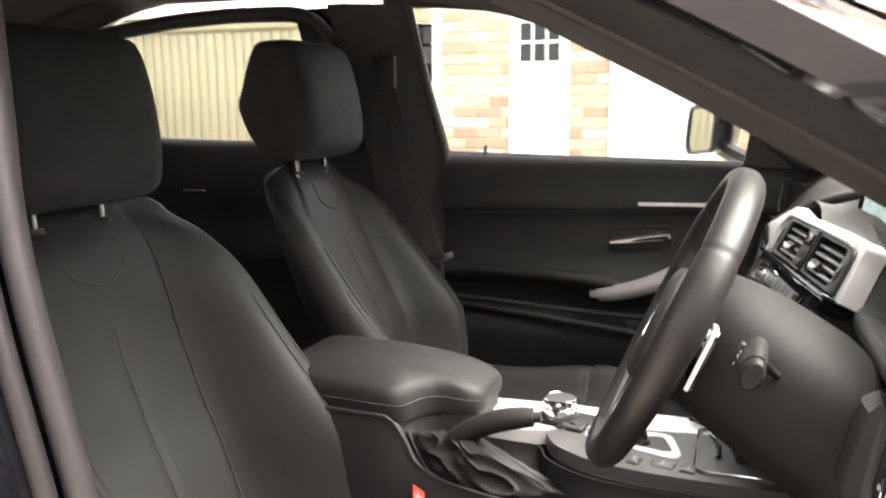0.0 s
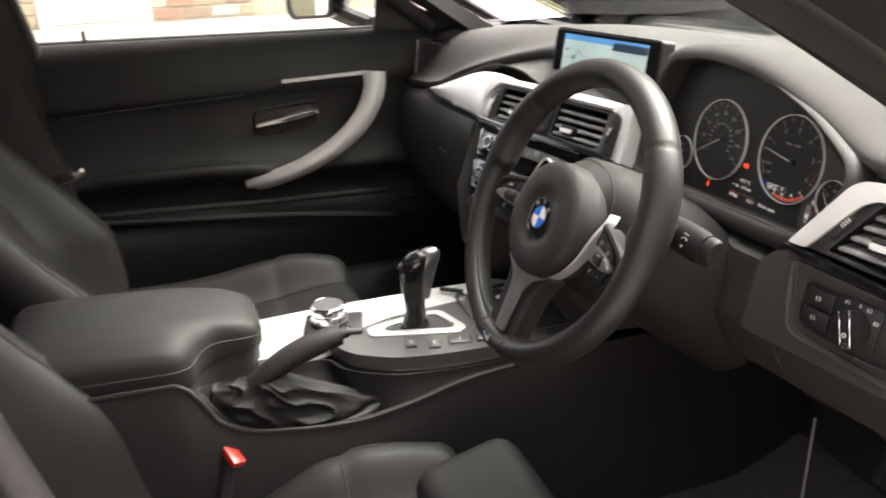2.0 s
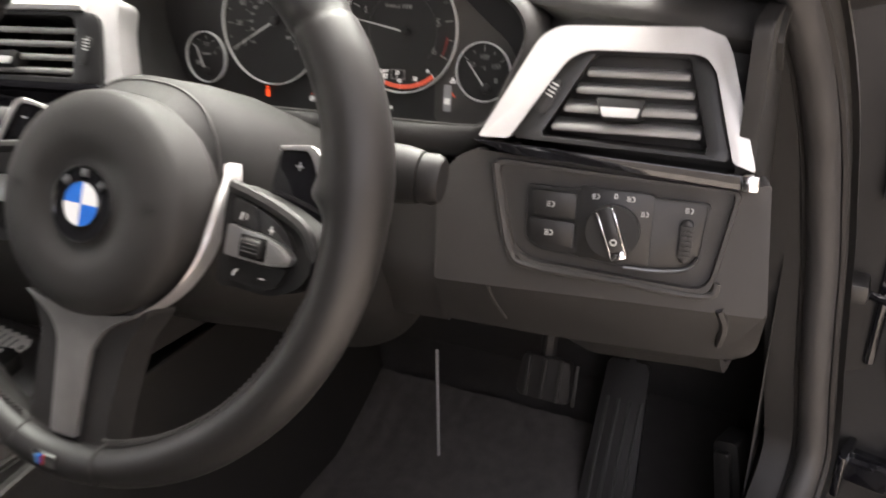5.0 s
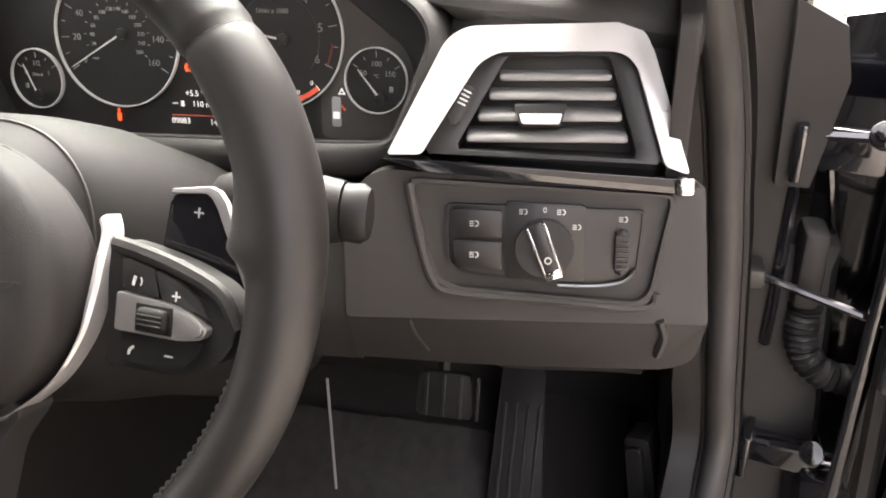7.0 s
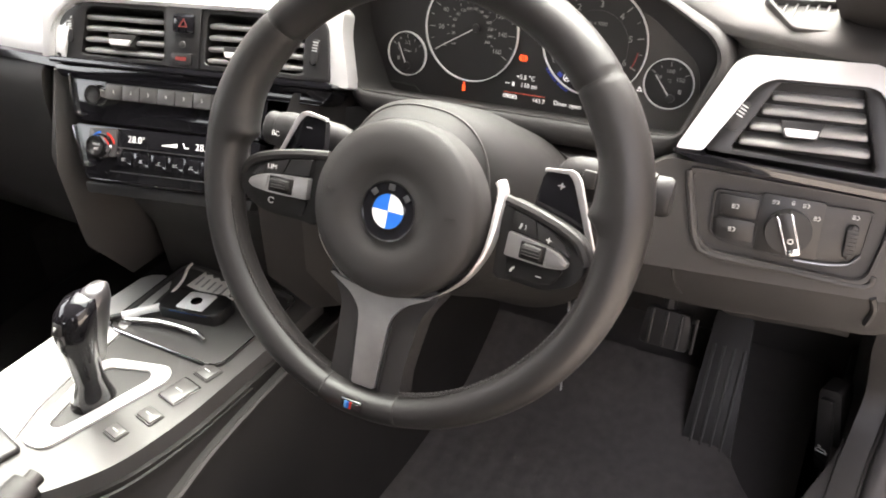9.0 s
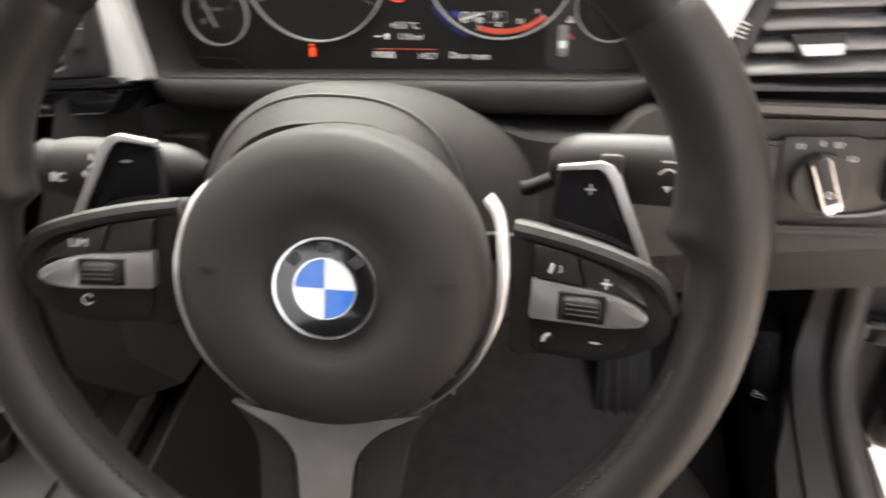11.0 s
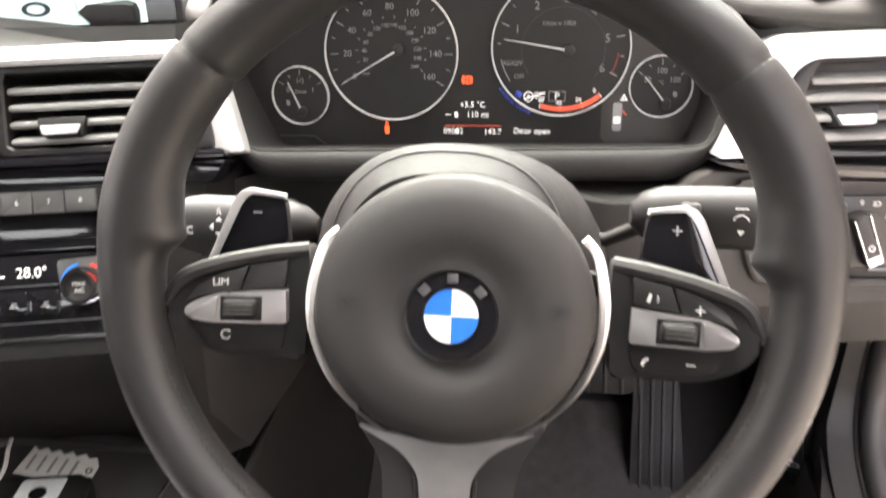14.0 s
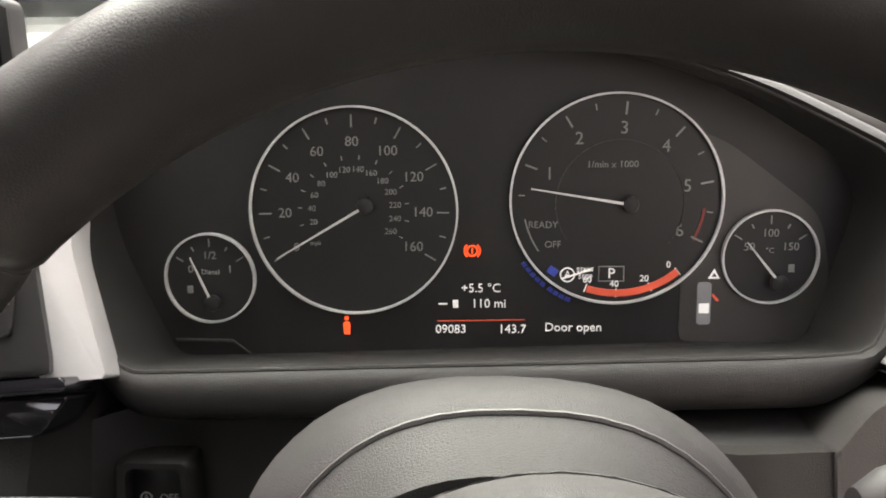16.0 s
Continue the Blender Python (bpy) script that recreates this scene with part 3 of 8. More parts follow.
        part("footwell_side", loft([[(s * 0.716, 0.06, z), (s * 0.728, 0.76, z), (s * 0.742, 0.76, z), (s * 0.735, 0.06, z)] for z in (0.14, 0.25, 0.335)]), LINING, car, "dark lined footwell side")
        for off in (0.001, 0.033):
            part("seal_groove", tube([Vector((s * (p.x + off), p.y - 0.004, p.z + 0.003)) for p in kick], 0.0035, 6), PILLAR, car)
        # front wing inner end and outer wing
        part("front_wing", surface(10, 24, lambda u, v: (s * (0.905 - 0.10 * (1 - u) ** 3 - 0.04 * v * v), lerp(0.56, 2.75, v), lerp(0.86 - 0.02 * v, 0.28, u)), 0.004), PAINT, car, "gloss black front wing")
        part("hinge_pillar", rbox(0.074, 0.34, 0.74, 0.02, 2, (s * 0.772, 0.69, 0.51)), PAINT, car, "black painted hinge pillar")
        part("hinge_pillar_top", loft([[(s * 0.745, y, 0.885), (s * 0.803, y, 0.875), (s * 0.826, y, 0.74), (s * 0.823, y, 0.51), (s * 0.800, y, 0.50), (s * 0.745, y, 0.50)] for y in (0.500, 0.515, 0.62)]), PILLAR, car, "black painted hinge pillar")
        part("wing_end", loft([[(s * 0.800, y, 0.868), (s * 0.842, y, 0.846), (s * 0.852, y, 0.80), (s * 0.835, y, 0.70), (s * 0.805, y, 0.70)] for y in (0.485, 0.50, 0.60)]), PILLAR, car, "black inner end of the front wing")
        part("pillar_foot", loft([[(s * 0.79, y, z0), (s * x1, y, z0), (s * (x1 + 0.02), y, 0.34), (s * (x1 + 0.025), y, 0.16), (s * 0.79, y, 0.16)] for y, x1, z0 in ((0.515, 0.876, 0.60), (0.53, 0.884, 0.62), (0.66, 0.892, 0.62))]), PILLAR, car, "black painted foot of the hinge pillar")
        part("pillar_lip", tube([(s * 0.806, 0.495, 0.875), (s * 0.826, 0.499, 0.74), (s * 0.824, 0.499, 0.52)], 0.006, 8), PAINT, car)
        part("rear_side", surface(10, 20, lambda u, v: (s * (0.80 + 0.10 * math.sin(math.pi * min(1, u * 1.2) * 0.5)), lerp(-0.62, -2.4, v), lerp(0.92, 0.25, u)), 0.01), PAINT, car, "gloss black rear flank")
        # road wheels that carry the shell
        for wy in (1.55, -1.26):
            wh = part("wheel", moved(annulus(0.20, 0.315, -0.10, 0.10, n=40), axes((s * 0.79, wy, 0.313), (0, 1, 0), (0, 0, 1))), RUBBER, car, "black road tyre")
            part("rim", moved(join(disc(0.205, -0.07, 0.055, 32, 0.02), disc(0.06, 0.05, 0.07, 20, 0.01)), axes((s * 0.79, wy, 0.313), (0, s, 0), (0, 0, 1))), DARK_METAL, wh)
    # bonnet
    part("bonnet", surface(24, 24, lambda u, v: (lerp(-0.80, 0.80, u) * (1 - 0.06 * v), lerp(0.86, 2.35, v), 0.965 - 0.05 * (2 * u - 1) ** 4 - 0.04 * (2 * u - 1) ** 2 - 0.13 * v ** 2 - 0.03 * v + 0.012 * math.exp(-((abs(2 * u - 1) - 0.55) / 0.06) ** 2)), 0.004), PAINT, car, "gloss black bonnet")
    part("nose", surface(16, 8, lambda u, v: (lerp(-0.76, 0.76, u), 2.34 + 0.12 * math.sin(v * 2.4), lerp(0.79, 0.28, v)), 0.004), PAINT, car)
    part("cowl", rbox(1.44, 0.30, 0.046, 0.018, 3, (0, 0.80, 0.902)), RUBBER, car, "black scuttle panel below the windscreen")
    for x0 in (-0.45, 0.25):
        part("wiper", tube([(x0 - 0.25, 0.74, 0.935), (x0, 0.71, 0.955), (x0 + 0.30, 0.73, 0.94)], 0.008, 6), RUBBER, car, "black wiper arm")
    ws = part("windscreen", surface(20, 16, lambda u, v: (lerp(-0.69, 0.69, u) * (1 - 0.11 * v), lerp(0.74, -0.16, v) - 0.14 * (2 * u - 1) ** 2 * (1 - 0.4 * v), lerp(0.925, 1.345, v) - 0.02 * (2 * u - 1) ** 2), 0.004), TINTED, car, "clear raked windscreen glass")
    ws.visible_shadow = False
    # tail
    rg = part("rear_glass", surface(12, 8, lambda u, v: (lerp(-0.58, 0.58, u), lerp(-2.0, -2.35, v) + 0.08 * (2 * u - 1) ** 2, lerp(1.31, 0.98, v)), 0.004), CLEAR, car)
    rg.visible_shadow = False
    part("tailgate", surface(12, 8, lambda u, v: (lerp(-0.80, 0.80, u), -2.36 - 0.05 * math.sin(v * 3), lerp(0.98, 0.28, v)), 0.01), PAINT, car)
    part("parcel_shelf", rbox(1.2, 0.5, 0.02, 0.006, 2, (0, -2.05, 0.93)), LINING, car)
    return car


car_shell()


def rear_bench():
    b = thing("rear_seat", "black leather rear bench with upright backrest", "seat", (0, -1.45, 0.30))
    def back(u, v):
        x = lerp(-0.64, 0.64, u)
        w = abs(abs(x) - 0.33) / 0.30
        return (x, -1.55 - 0.22 * v + 0.05 * min(1, w) ** 2, lerp(0.50, 0.95 - 0.02 * math.cos(x * 6), v))
    part("backrest", surface(40, 14, back, 0.12), LEATHER, b)
    part("cushion", surface(40, 14, lambda u, v: (lerp(-0.64, 0.64, u), lerp(-1.58, -1.10, v), 0.50 + 0.04 * math.sin(v * 2.6) - 0.12 * max(0, v - 0.85) / 0.15), 0.20), LEATHER, b)
    for x in (-0.36, 0.36):
        hr = part("headrest", moved(rbox(0.25, 0.09, 0.15, 0.035, 4), T(x, -1.78, 1.03, -14)), LEATHER, b)
        for dx in (-0.05, 0.05):
            part("post", tube([(x + dx, -1.76, 0.90), (x + dx, -1.77, 1.0)], 0.006, 8), CHROME, hr)


rear_bench()


# ---- dashboard ----
CENTRE = axes((0.0, 0.137, 0.80), (1, 0.19, 0), (0, 0.50, 1))
# the vents and their silver surround sit a little behind the radio
CV = CENTRE @ Matrix.Translation((-0.006, 0, -0.008))
BAND = axes((0.0, 0.133, 0.84), (1, -0.03, 0), (0, 0.6, 1))
RIGHT = axes((0.62, 0.215, 0.80), (1, 0.15, 0), (0, 0.25, 1))
# the driver vent leans further back than the switch panel below it
VENT = RIGHT @ Matrix(((1, 0, 0, 0), (0, 1, 0, 0), (0, -0.33, 1, 0.004), (0, 0, 0, 1)))
DIALS = axes((0.3525, 0.2926, 0.8686), (1, 0, 0), (0, 0.16, 1))


def vent(parent, outline, slats, tab, wheel, m, slat_x, name="air_vent"):
    """Air vent: dark box, rounded blades, silver tab and thumb wheel."""
    v = part(name, border(outline[0], outline[1], -0.012, 0.002, 64, 0.001), SATIN, parent, "satin black air vent surround", m)
    part("vent_box", prism(outline[1], -0.050, -0.046), RUBBER, v, "", m)
    part("vent_wall", border([(x * 1.004, y) for x, y in outline[1]], outline[1], -0.047, -0.008, 64), HARD, v, "", m)
    for y in slats:
        x0, x1 = slat_x(y)
        L = x1 - x0
        sl = rbox(L, 0.0052, 0.020, 0.0023, 3)
        part("slat", moved(sl, T((x0 + x1) / 2, y, -0.012, 14)), SLAT, v, "", m)
    for x in (0.25, 0.5, 0.75):
        y0, y1 = min(slats) - 0.008, max(slats) + 0.008
        a, b = slat_x((y0 + y1) / 2)
        part("fin", moved(rbox(0.0015, y1 - y0, 0.016, 0), T(lerp(a, b, x), (y0 + y1) / 2, -0.034)), HARD, v, "", m)
    if tab:
        tx, ty, w = tab
        tb = part("tab", moved(prism(rounded([(-w * 0.37, -0.0065), (w * 0.37, -0.0065), (w / 2, 0.0068), (-w / 2, 0.0068)], 0.0018), -0.014, 0.004, 0.0015), T(tx, ty, 0, -12)), SATIN, v, "satin tab", m)
        part("tab_edge", moved(prism(rounded([(-w * 0.34, -0.0058), (w * 0.34, -0.0058), (w * 0.40, 0.0005), (-w * 0.40, 0.0005)], 0.0012), 0.0, 0.0062, 0.0008), T(tx, ty, 0, -12)), SILVER, tb, "silver tab edge", m)
    if wheel:
        wx, wy, ang = wheel
        wl = part("thumb_wheel", moved(prism(rounded([(-0.0045, -0.013), (0.0045, -0.013), (0.0045, 0.013), (-0.0045, 0.013)], 0.004), -0.006, 0.0035, 0.0015), T(wx, wy, 0, 0, 0, ang)), RUBBER, v, "", m)
        for k in range(4):
            part("mark", moved(rbox(0.0055, 0.0011, 0.0008, 0), T(wx, wy, 0.0038, 0, 0, ang) @ T(0, 0.001 + 0.0028 * k)), PRINT, wl, "", m)
    return v


def dashboard():
    d = thing("dashboard", "black moulded dashboard with silver trim and air vents", "dashboard", (0, 0.35, 0.55))

    # upper pad: from the windscreen foot to the driver-side brow
    def pad(u, v):
        x = lerp(-0.705, 0.715, u)
        back_y = 0.70 - 0.30 * x * x
        lip_y = curve1(x, [(-0.70, 0.150), (-0.55, 0.156), (-0.474, 0.163), (-0.419, 0.184), (-0.335, 0.225), (-0.256, 0.258), (-0.16, 0.273), (-0.05, 0.285), (0.02, 0.292), (0.12, 0.30), (0.155, 0.272), (0.175, 0.282), (0.27, 0.287), (0.33, 0.285), (0.385, 0.283), (0.425, 0.281), (0.468, 0.279), (0.5025, 0.277), (0.5315, 0.275), (0.56, 0.274), (0.60, 0.273), (0.70, 0.272)])
        lip_z = curve1(x, [(-0.70, 0.812), (-0.55, 0.821), (-0.474, 0.835), (-0.419, 0.860), (-0.335, 0.889), (-0.256, 0.909), (-0.16, 0.924), (-0.05, 0.920), (0.02, 0.908), (0.10, 0.888), (0.14, 0.884), (0.157, 0.905), (0.175, 0.956), (0.20, 0.9640), (0.27, 0.9700), (0.33, 0.9670), (0.385, 0.9570), (0.425, 0.9460), (0.468, 0.9320), (0.5025, 0.9180), (0.5315, 0.906), (0.56, 0.900), (0.60, 0.8965), (0.64, 0.893), (0.70, 0.886)])
        top_z = curve1(x, [(-0.70, 0.905), (-0.474, 0.926), (-0.335, 0.938), (-0.256, 0.940), (-0.16, 0.940), (-0.05, 0.934), (0.02, 0.922), (0.10, 0.904), (0.14, 0.908), (0.157, 0.925), (0.175, 0.960), (0.20, 0.970), (0.27, 0.978), (0.33, 0.978), (0.385, 0.970), (0.425, 0.962), (0.468, 0.951), (0.5025, 0.941), (0.5315, 0.930), (0.56, 0.923), (0.60, 0.915), (0.64, 0.908), (0.70, 0.896)])
        back_z = 0.915 - 0.03 * x * x
        q = spline([(x, back_y, back_z), (x, lerp(back_y, lip_y, 0.35), lerp(back_z, top_z, 0.75) + 0.006), (x, lerp(back_y, lip_y, 0.75), top_z), (x, lip_y + 0.022, lip_z + 0.012), (x, lip_y, lip_z), (x, lip_y + 0.025, lip_z - (0.003 if 0.14 < x < 0.56 else 0.022))], 6)
        return q[min(int(round(v * 30)), 30)]
    part("top_pad", surface(110, 30, pad, -0.004), DASH_TOP, d, "grained soft dashboard top")

    # hollow between the pad edge and the silver band
    rim_y = [(-0.474, 0.162), (-0.421, 0.172), (-0.375, 0.180), (-0.325, 0.190), (-0.285, 0.195), (-0.245, 0.198), (-0.18, 0.199), (-0.142, 0.200), (-0.05, 0.196), (0.05, 0.215), (0.15, 0.235)]
    rim_z = [(-0.474, 0.830), (-0.421, 0.848), (-0.375, 0.864), (-0.325, 0.882), (-0.285, 0.893), (-0.245, 0.899), (-0.18, 0.901), (-0.142, 0.899), (-0.05, 0.889), (0.05, 0.889), (0.15, 0.889)]
    def hollow(u, v):
        x = lerp(-0.474, 0.145, u)
        a = pad(((x + 0.705) / 1.42), 0.82)
        by, bz = curve1(x, rim_y), curve1(x, rim_z)
        return (x, lerp(a[1] + 0.006, by, v), lerp(a[2] - 0.004, bz, v) - 0.010 * math.sin(math.pi * v) * min(1.0, (x + 0.474) / 0.1))
    part("pad_hollow", surface(60, 10, hollow, -0.003), DASH_TOP, d, "grained hollow in front of the display", angle=60)

    # body behind the fronts
    def core(u, v):
        x = lerp(-0.70, 0.70, u)
        y0 = curve1(x, [(-0.70, 0.20), (-0.25, 0.235), (-0.12, 0.235), (0.11, 0.245), (0.135, 0.28), (0.17, 0.37), (0.54, 0.37), (0.565, 0.25), (0.70, 0.265)])
        q = spline([(x, y0 + 0.03, 0.89), (x, y0 + 0.010, 0.84), (x, y0 - 0.005, 0.76), (x, y0 + 0.02, 0.66), (x, y0 + 0.10, 0.57), (x, y0 + 0.25, 0.52)], 5)
        return q[min(int(round(v * 25)), 25)]
    part("dash_core", surface(60, 25, core, -0.01), SOFT_DARK, d)
    for s in (-1, 1):
        part("end_cap", prism(rounded([(0.235, 0.905), (0.235, 0.690), (0.262, 0.650), (0.535, 0.620), (0.535, 0.905)], 0.012), -0.006, 0.006, 0.003), SOFT_DARK, d, "", axes((s * 0.705, 0, 0), (0, 1, 0), (0, 0, 1)))

    # silver band on the passenger side, running into the centre
    top = [(-0.474, -0.016), (-0.421, 0.006), (-0.375, 0.025), (-0.325, 0.045), (-0.285, 0.058), (-0.245, 0.065), (-0.180, 0.068), (-0.142, 0.067)]
    rings, strip = [], []
    for p in spline([(u, v, 0) for u, v in top], 6):
        lo = curve1(p.x, [(-0.474, -0.019), (-0.30, -0.018), (-0.142, -0.015)])
        h = max(p.y - lo, 0.002)
        rings.append([BAND @ Vector(q) for q in ((p.x, p.y - 0.002, -0.03), (p.x, p.y, -0.010 - 0.10 * h), (p.x, lo + 0.94 * h, -0.003 - 0.05 * h), (p.x, lo + 0.7 * h, 0.002), (p.x, lo + 0.4 * h, 0.004), (p.x, lo + 0.12 * h, 0.003), (p.x, lo, 0.0), (p.x, lo, -0.03))])
        strip.append([BAND @ Vector(q) for q in ((p.x, lo, 0.002), (p.x, lo - 0.004, 0.006), (p.x, lo - 0.012, 0.005), (p.x, lo - 0.016, -0.002), (p.x, lo - 0.016, -0.03), (p.x, lo, -0.03))])
    part("trim_band", loft(rings), SILVER, d, "satin silver trim band", angle=60)
    part("gloss_strip", loft(strip), GLOSS, d, "piano black strip")

    # centre: silver surround over two vents
    bar = [[(u, v0, 0.004), (u, lerp(v0, v1, 0.25), 0.006), (u, lerp(v0, v1, 0.7), 0.001), (u, v1, -0.010), (u, v1 + 0.001, -0.040), (u, v0, -0.040)]
           for u, v0, v1 in ((-0.158, 0.060, 0.109), (-0.150, 0.078, 0.110), (-0.140, 0.089, 0.111), (-0.126, 0.096, 0.111), (-0.10, 0.0965, 0.111), (0.0, 0.097, 0.112), (0.08, 0.097, 0.113), (0.13, 0.097, 0.113), (0.162, 0.097, 0.112))]
    part("centre_trim", loft(bar), SILVER, d, "satin silver centre surround", CV, 50)
    part("trim_side", prism(rounded(mm([(-166, 30), (-170, 80), (-158, 104), (-140, 100), (-152, 82), (-151, 30)]), 0.004), -0.03, 0.003, 0.002), SILVER, d, "", CV)
    part("centre_trim_leg", prism(rounded(mm([(152, 96), (160, 111), (181, 112), (188, 105), (187, 86), (200, 29), (174, 29), (163, 88)]), [0.004, 0.006, 0.006, 0.006, 0.01, 0.002, 0.002, 0.008]), -0.040, -0.012, 0.003, 3), SILVER, d, "satin silver trim leg beside the dials", CENTRE)
    vl = rounded(mm([(-149, 33), (-147, 80), (-118, 96), (-8, 97), (-4, 34)]), [0.006, 0.016, 0.014, 0.002, 0.002])
    vli = rounded(mm([(-116, 39), (-113, 88), (-104, 92), (-13, 92), (-9, 39)]), 0.004)
    vr = rounded(mm([(34, 34), (34, 97), (172, 96), (179, 88), (186, 32)]), [0.002, 0.002, 0.010, 0.008, 0.004])
    vri = rounded(mm([(41, 39), (41, 92), (150, 92), (155, 86), (156, 38)]), 0.004)
    sl = [0.046, 0.058, 0.070, 0.082]
    vent(d, (vl, vli), sl, (-0.063, 0.056, 0.035), (-0.131, 0.064, 6), CV, lambda y: (-0.115, -0.010))
    vent(d, (vr, vri), sl, (0.080, 0.0525, 0.035), (0.168, 0.062, -6), CV, lambda y: (0.041, 0.154))
    hz = part("hazard_panel", prism(rounded(mm([(-6, 34), (35, 34), (35, 97), (-9, 97)]), 0.002), -0.02, 0.004, 0.0015), SATIN, d, "", CV)
    part("hazard_button", prism(rounded(mm([(3, 70), (28, 70), (28, 90), (3, 90)]), 0.003), 0.003, 0.007, 0.001), GLOSS, hz, "", CV)
    part("hazard_mark", moved(annulus(0.0042, 0.0062, 0.007, 0.0076, 90, 450, 3), Matrix.Translation((0.0155, 0.079, 0))), DULL_RED, hz, "red triangle mark", CV)
    part("alarm_lamp", disc(0.004, 0.003, 0.0055, 20, 0.001, (0.0145, 0.058)), HARD_GREY, hz, "", CV)
    part("lock_button", prism(rounded(mm([(3, 37), (28, 37), (28, 49), (3, 49)]), 0.003), 0.003, 0.007, 0.001), SATIN, hz, "", CV)
    part("lock_mark", prism(mm([(9, 41), (22, 41), (22, 45), (9, 45)]), 0.007, 0.0075), DULL_RED, hz, "", CV)
    part("vent_sill", prism(rounded(mm([(-152, 33), (-152, 27), (190, 25), (189, 31)]), 0.002), -0.03, 0.008, 0.003), GLOSS, d, "piano black sill below the vents", CENTRE)
    part("black_strip", prism(rounded(mm([(-152, 26), (-140, 12), (178, 8), (190, 24)]), 0.004), -0.04, 0.002, 0.003), GLOSS, d, "piano black strip below the vents", CENTRE)

    # radio and climate panels
    radio = part("radio_panel", prism(rounded(mm([(-128, 16), (118, 12), (112, -34), (-119, -34)]), 0.004), -0.04, 0.0, 0.002), GLOSS, d, "gloss black radio panel", CENTRE)
    part("side_edge", prism(rounded(mm([(-130, 15), (-127, 15), (-118, -26), (-108, -27), (-108, -29), (-121, -29)]), 0.0008), -0.01, 0.003, 0.0008), CHROME, radio, "bright edge of the radio", CENTRE)
    part("disc_slot", prism(mm([(-62, 14.5), (90, 12.8), (90, 11.6), (-62, 13.2)]), 0.0, 0.0012), CHROME, radio, "", CENTRE)
    part("button_panel", prism(rounded(mm([(-80, 9.5), (106, 8.5), (106, -8), (-80, -8)]), 0.002), 0.0, 0.003, 0.001), SATIN, radio, "", CENTRE)
    for k in range(8):
        x = -0.0672 + 0.0220 * k
        b = part("preset_button", prism(rounded([(x - 0.0104, -0.0070), (x + 0.0104, -0.0070), (x + 0.0104, 0.0080), (x - 0.0104, 0.0080)], 0.001), 0.003, 0.0058, 0.0012), DECK, radio, "", CENTRE)
        part("digit", moved(words(str(k + 1), 0.0052), T(x, 0.0005, 0.0060)), PRINT, b, "", CENTRE)
    part("chrome_line", prism(mm([(41, -25), (102, -24.2), (102, -25.6), (41, -26.6)]), 0, 0.0008), CHROME, radio, "", CENTRE)
    def knob(parent, x, y, r=0.0122):
        kb = part("knob_ring", join(annulus(r * 0.80, r, 0.0, 0.014, n=40, c=(x, y)), annulus(r, r * 1.12, 0.0, 0.004, n=40, c=(x, y))), CHROME, parent, "chrome knob ring", CENTRE)
        part("knob_face", disc(r * 0.82, 0.0, 0.012, 32, 0.001, (x, y)), SATIN, kb, "", CENTRE)
        return kb
    knob(radio, -0.0875, -0.0048, 0.0105)
    clim = part("climate_panel", prism(rounded(mm([(-120, -37), (112, -36), (104, -97), (-100, -100)]), 0.005), -0.04, 0.0, 0.002), GLOSS, d, "gloss black climate panel", CENTRE)
    part("side_edge", prism(rounded(mm([(-121, -40), (-118, -40), (-104, -80), (-94, -82), (-94, -84), (-107, -84)]), 0.0008), -0.01, 0.003, 0.0008), CHROME, clim, "bright edge of the climate panel", CENTRE)
    for x in (-0.0805, 0.0832):
        y = -0.0600
        part("knob_plate", prism(rounded([(x - 0.017, y - 0.010), (x + 0.018, y - 0.010), (x + 0.018, y + 0.021), (x - 0.018, y + 0.019)], 0.003), 0.0, 0.002, 0.0008), DECK, clim, "", CENTRE)
        kb = knob(clim, x, y)
        part("cool_arc", annulus(0.0150, 0.0168, 0.002, 0.0028, 100, 165, 14, (x, y)), BLUE, kb, "blue arc", CENTRE)
        part("warm_arc", annulus(0.0150, 0.0168, 0.002, 0.0028, 15, 70, 14, (x, y)), RED, kb, "red arc", CENTRE)
        part("knob_word", join(moved(words("MAX", 0.0044), T(x, y + 0.0022, 0.0122)), moved(words("A/C", 0.0044), T(x, y - 0.0026, 0.0122))), PRINT, kb, "", CENTRE)
    part("temperature", moved(words("28.0°", 0.0105), T(0.0466, -0.0490, 0.0008)), LIT, clim, "lit white temperature digits", CENTRE)
    part("temperature", moved(words("28.0°", 0.0105), T(-0.0380, -0.0490, 0.0008)), LIT, clim, "lit white temperature digits", CENTRE)
    part("fan_bars", prism(mm([(-6, -51), (13, -47.5), (13, -52), (-6, -52)]), 0.0, 0.0008), LIT, clim, "lit fan speed wedge", CENTRE)
    part("seat_mark", join(moved(rbox(0.0012, 0.005, 0.0006, 0), T(0.0215, -0.0485, 0.0006, 0, 0, 25)), moved(rbox(0.006, 0.0014, 0.0006, 0), T(0.0245, -0.0510, 0.0006))), LIT, clim, "", CENTRE)
    part("key_line", prism(mm([(-62, -58.5), (64, -57.5), (64, -58.6), (-62, -59.6)]), 0, 0.0008), DARK_METAL, clim, "", CENTRE)
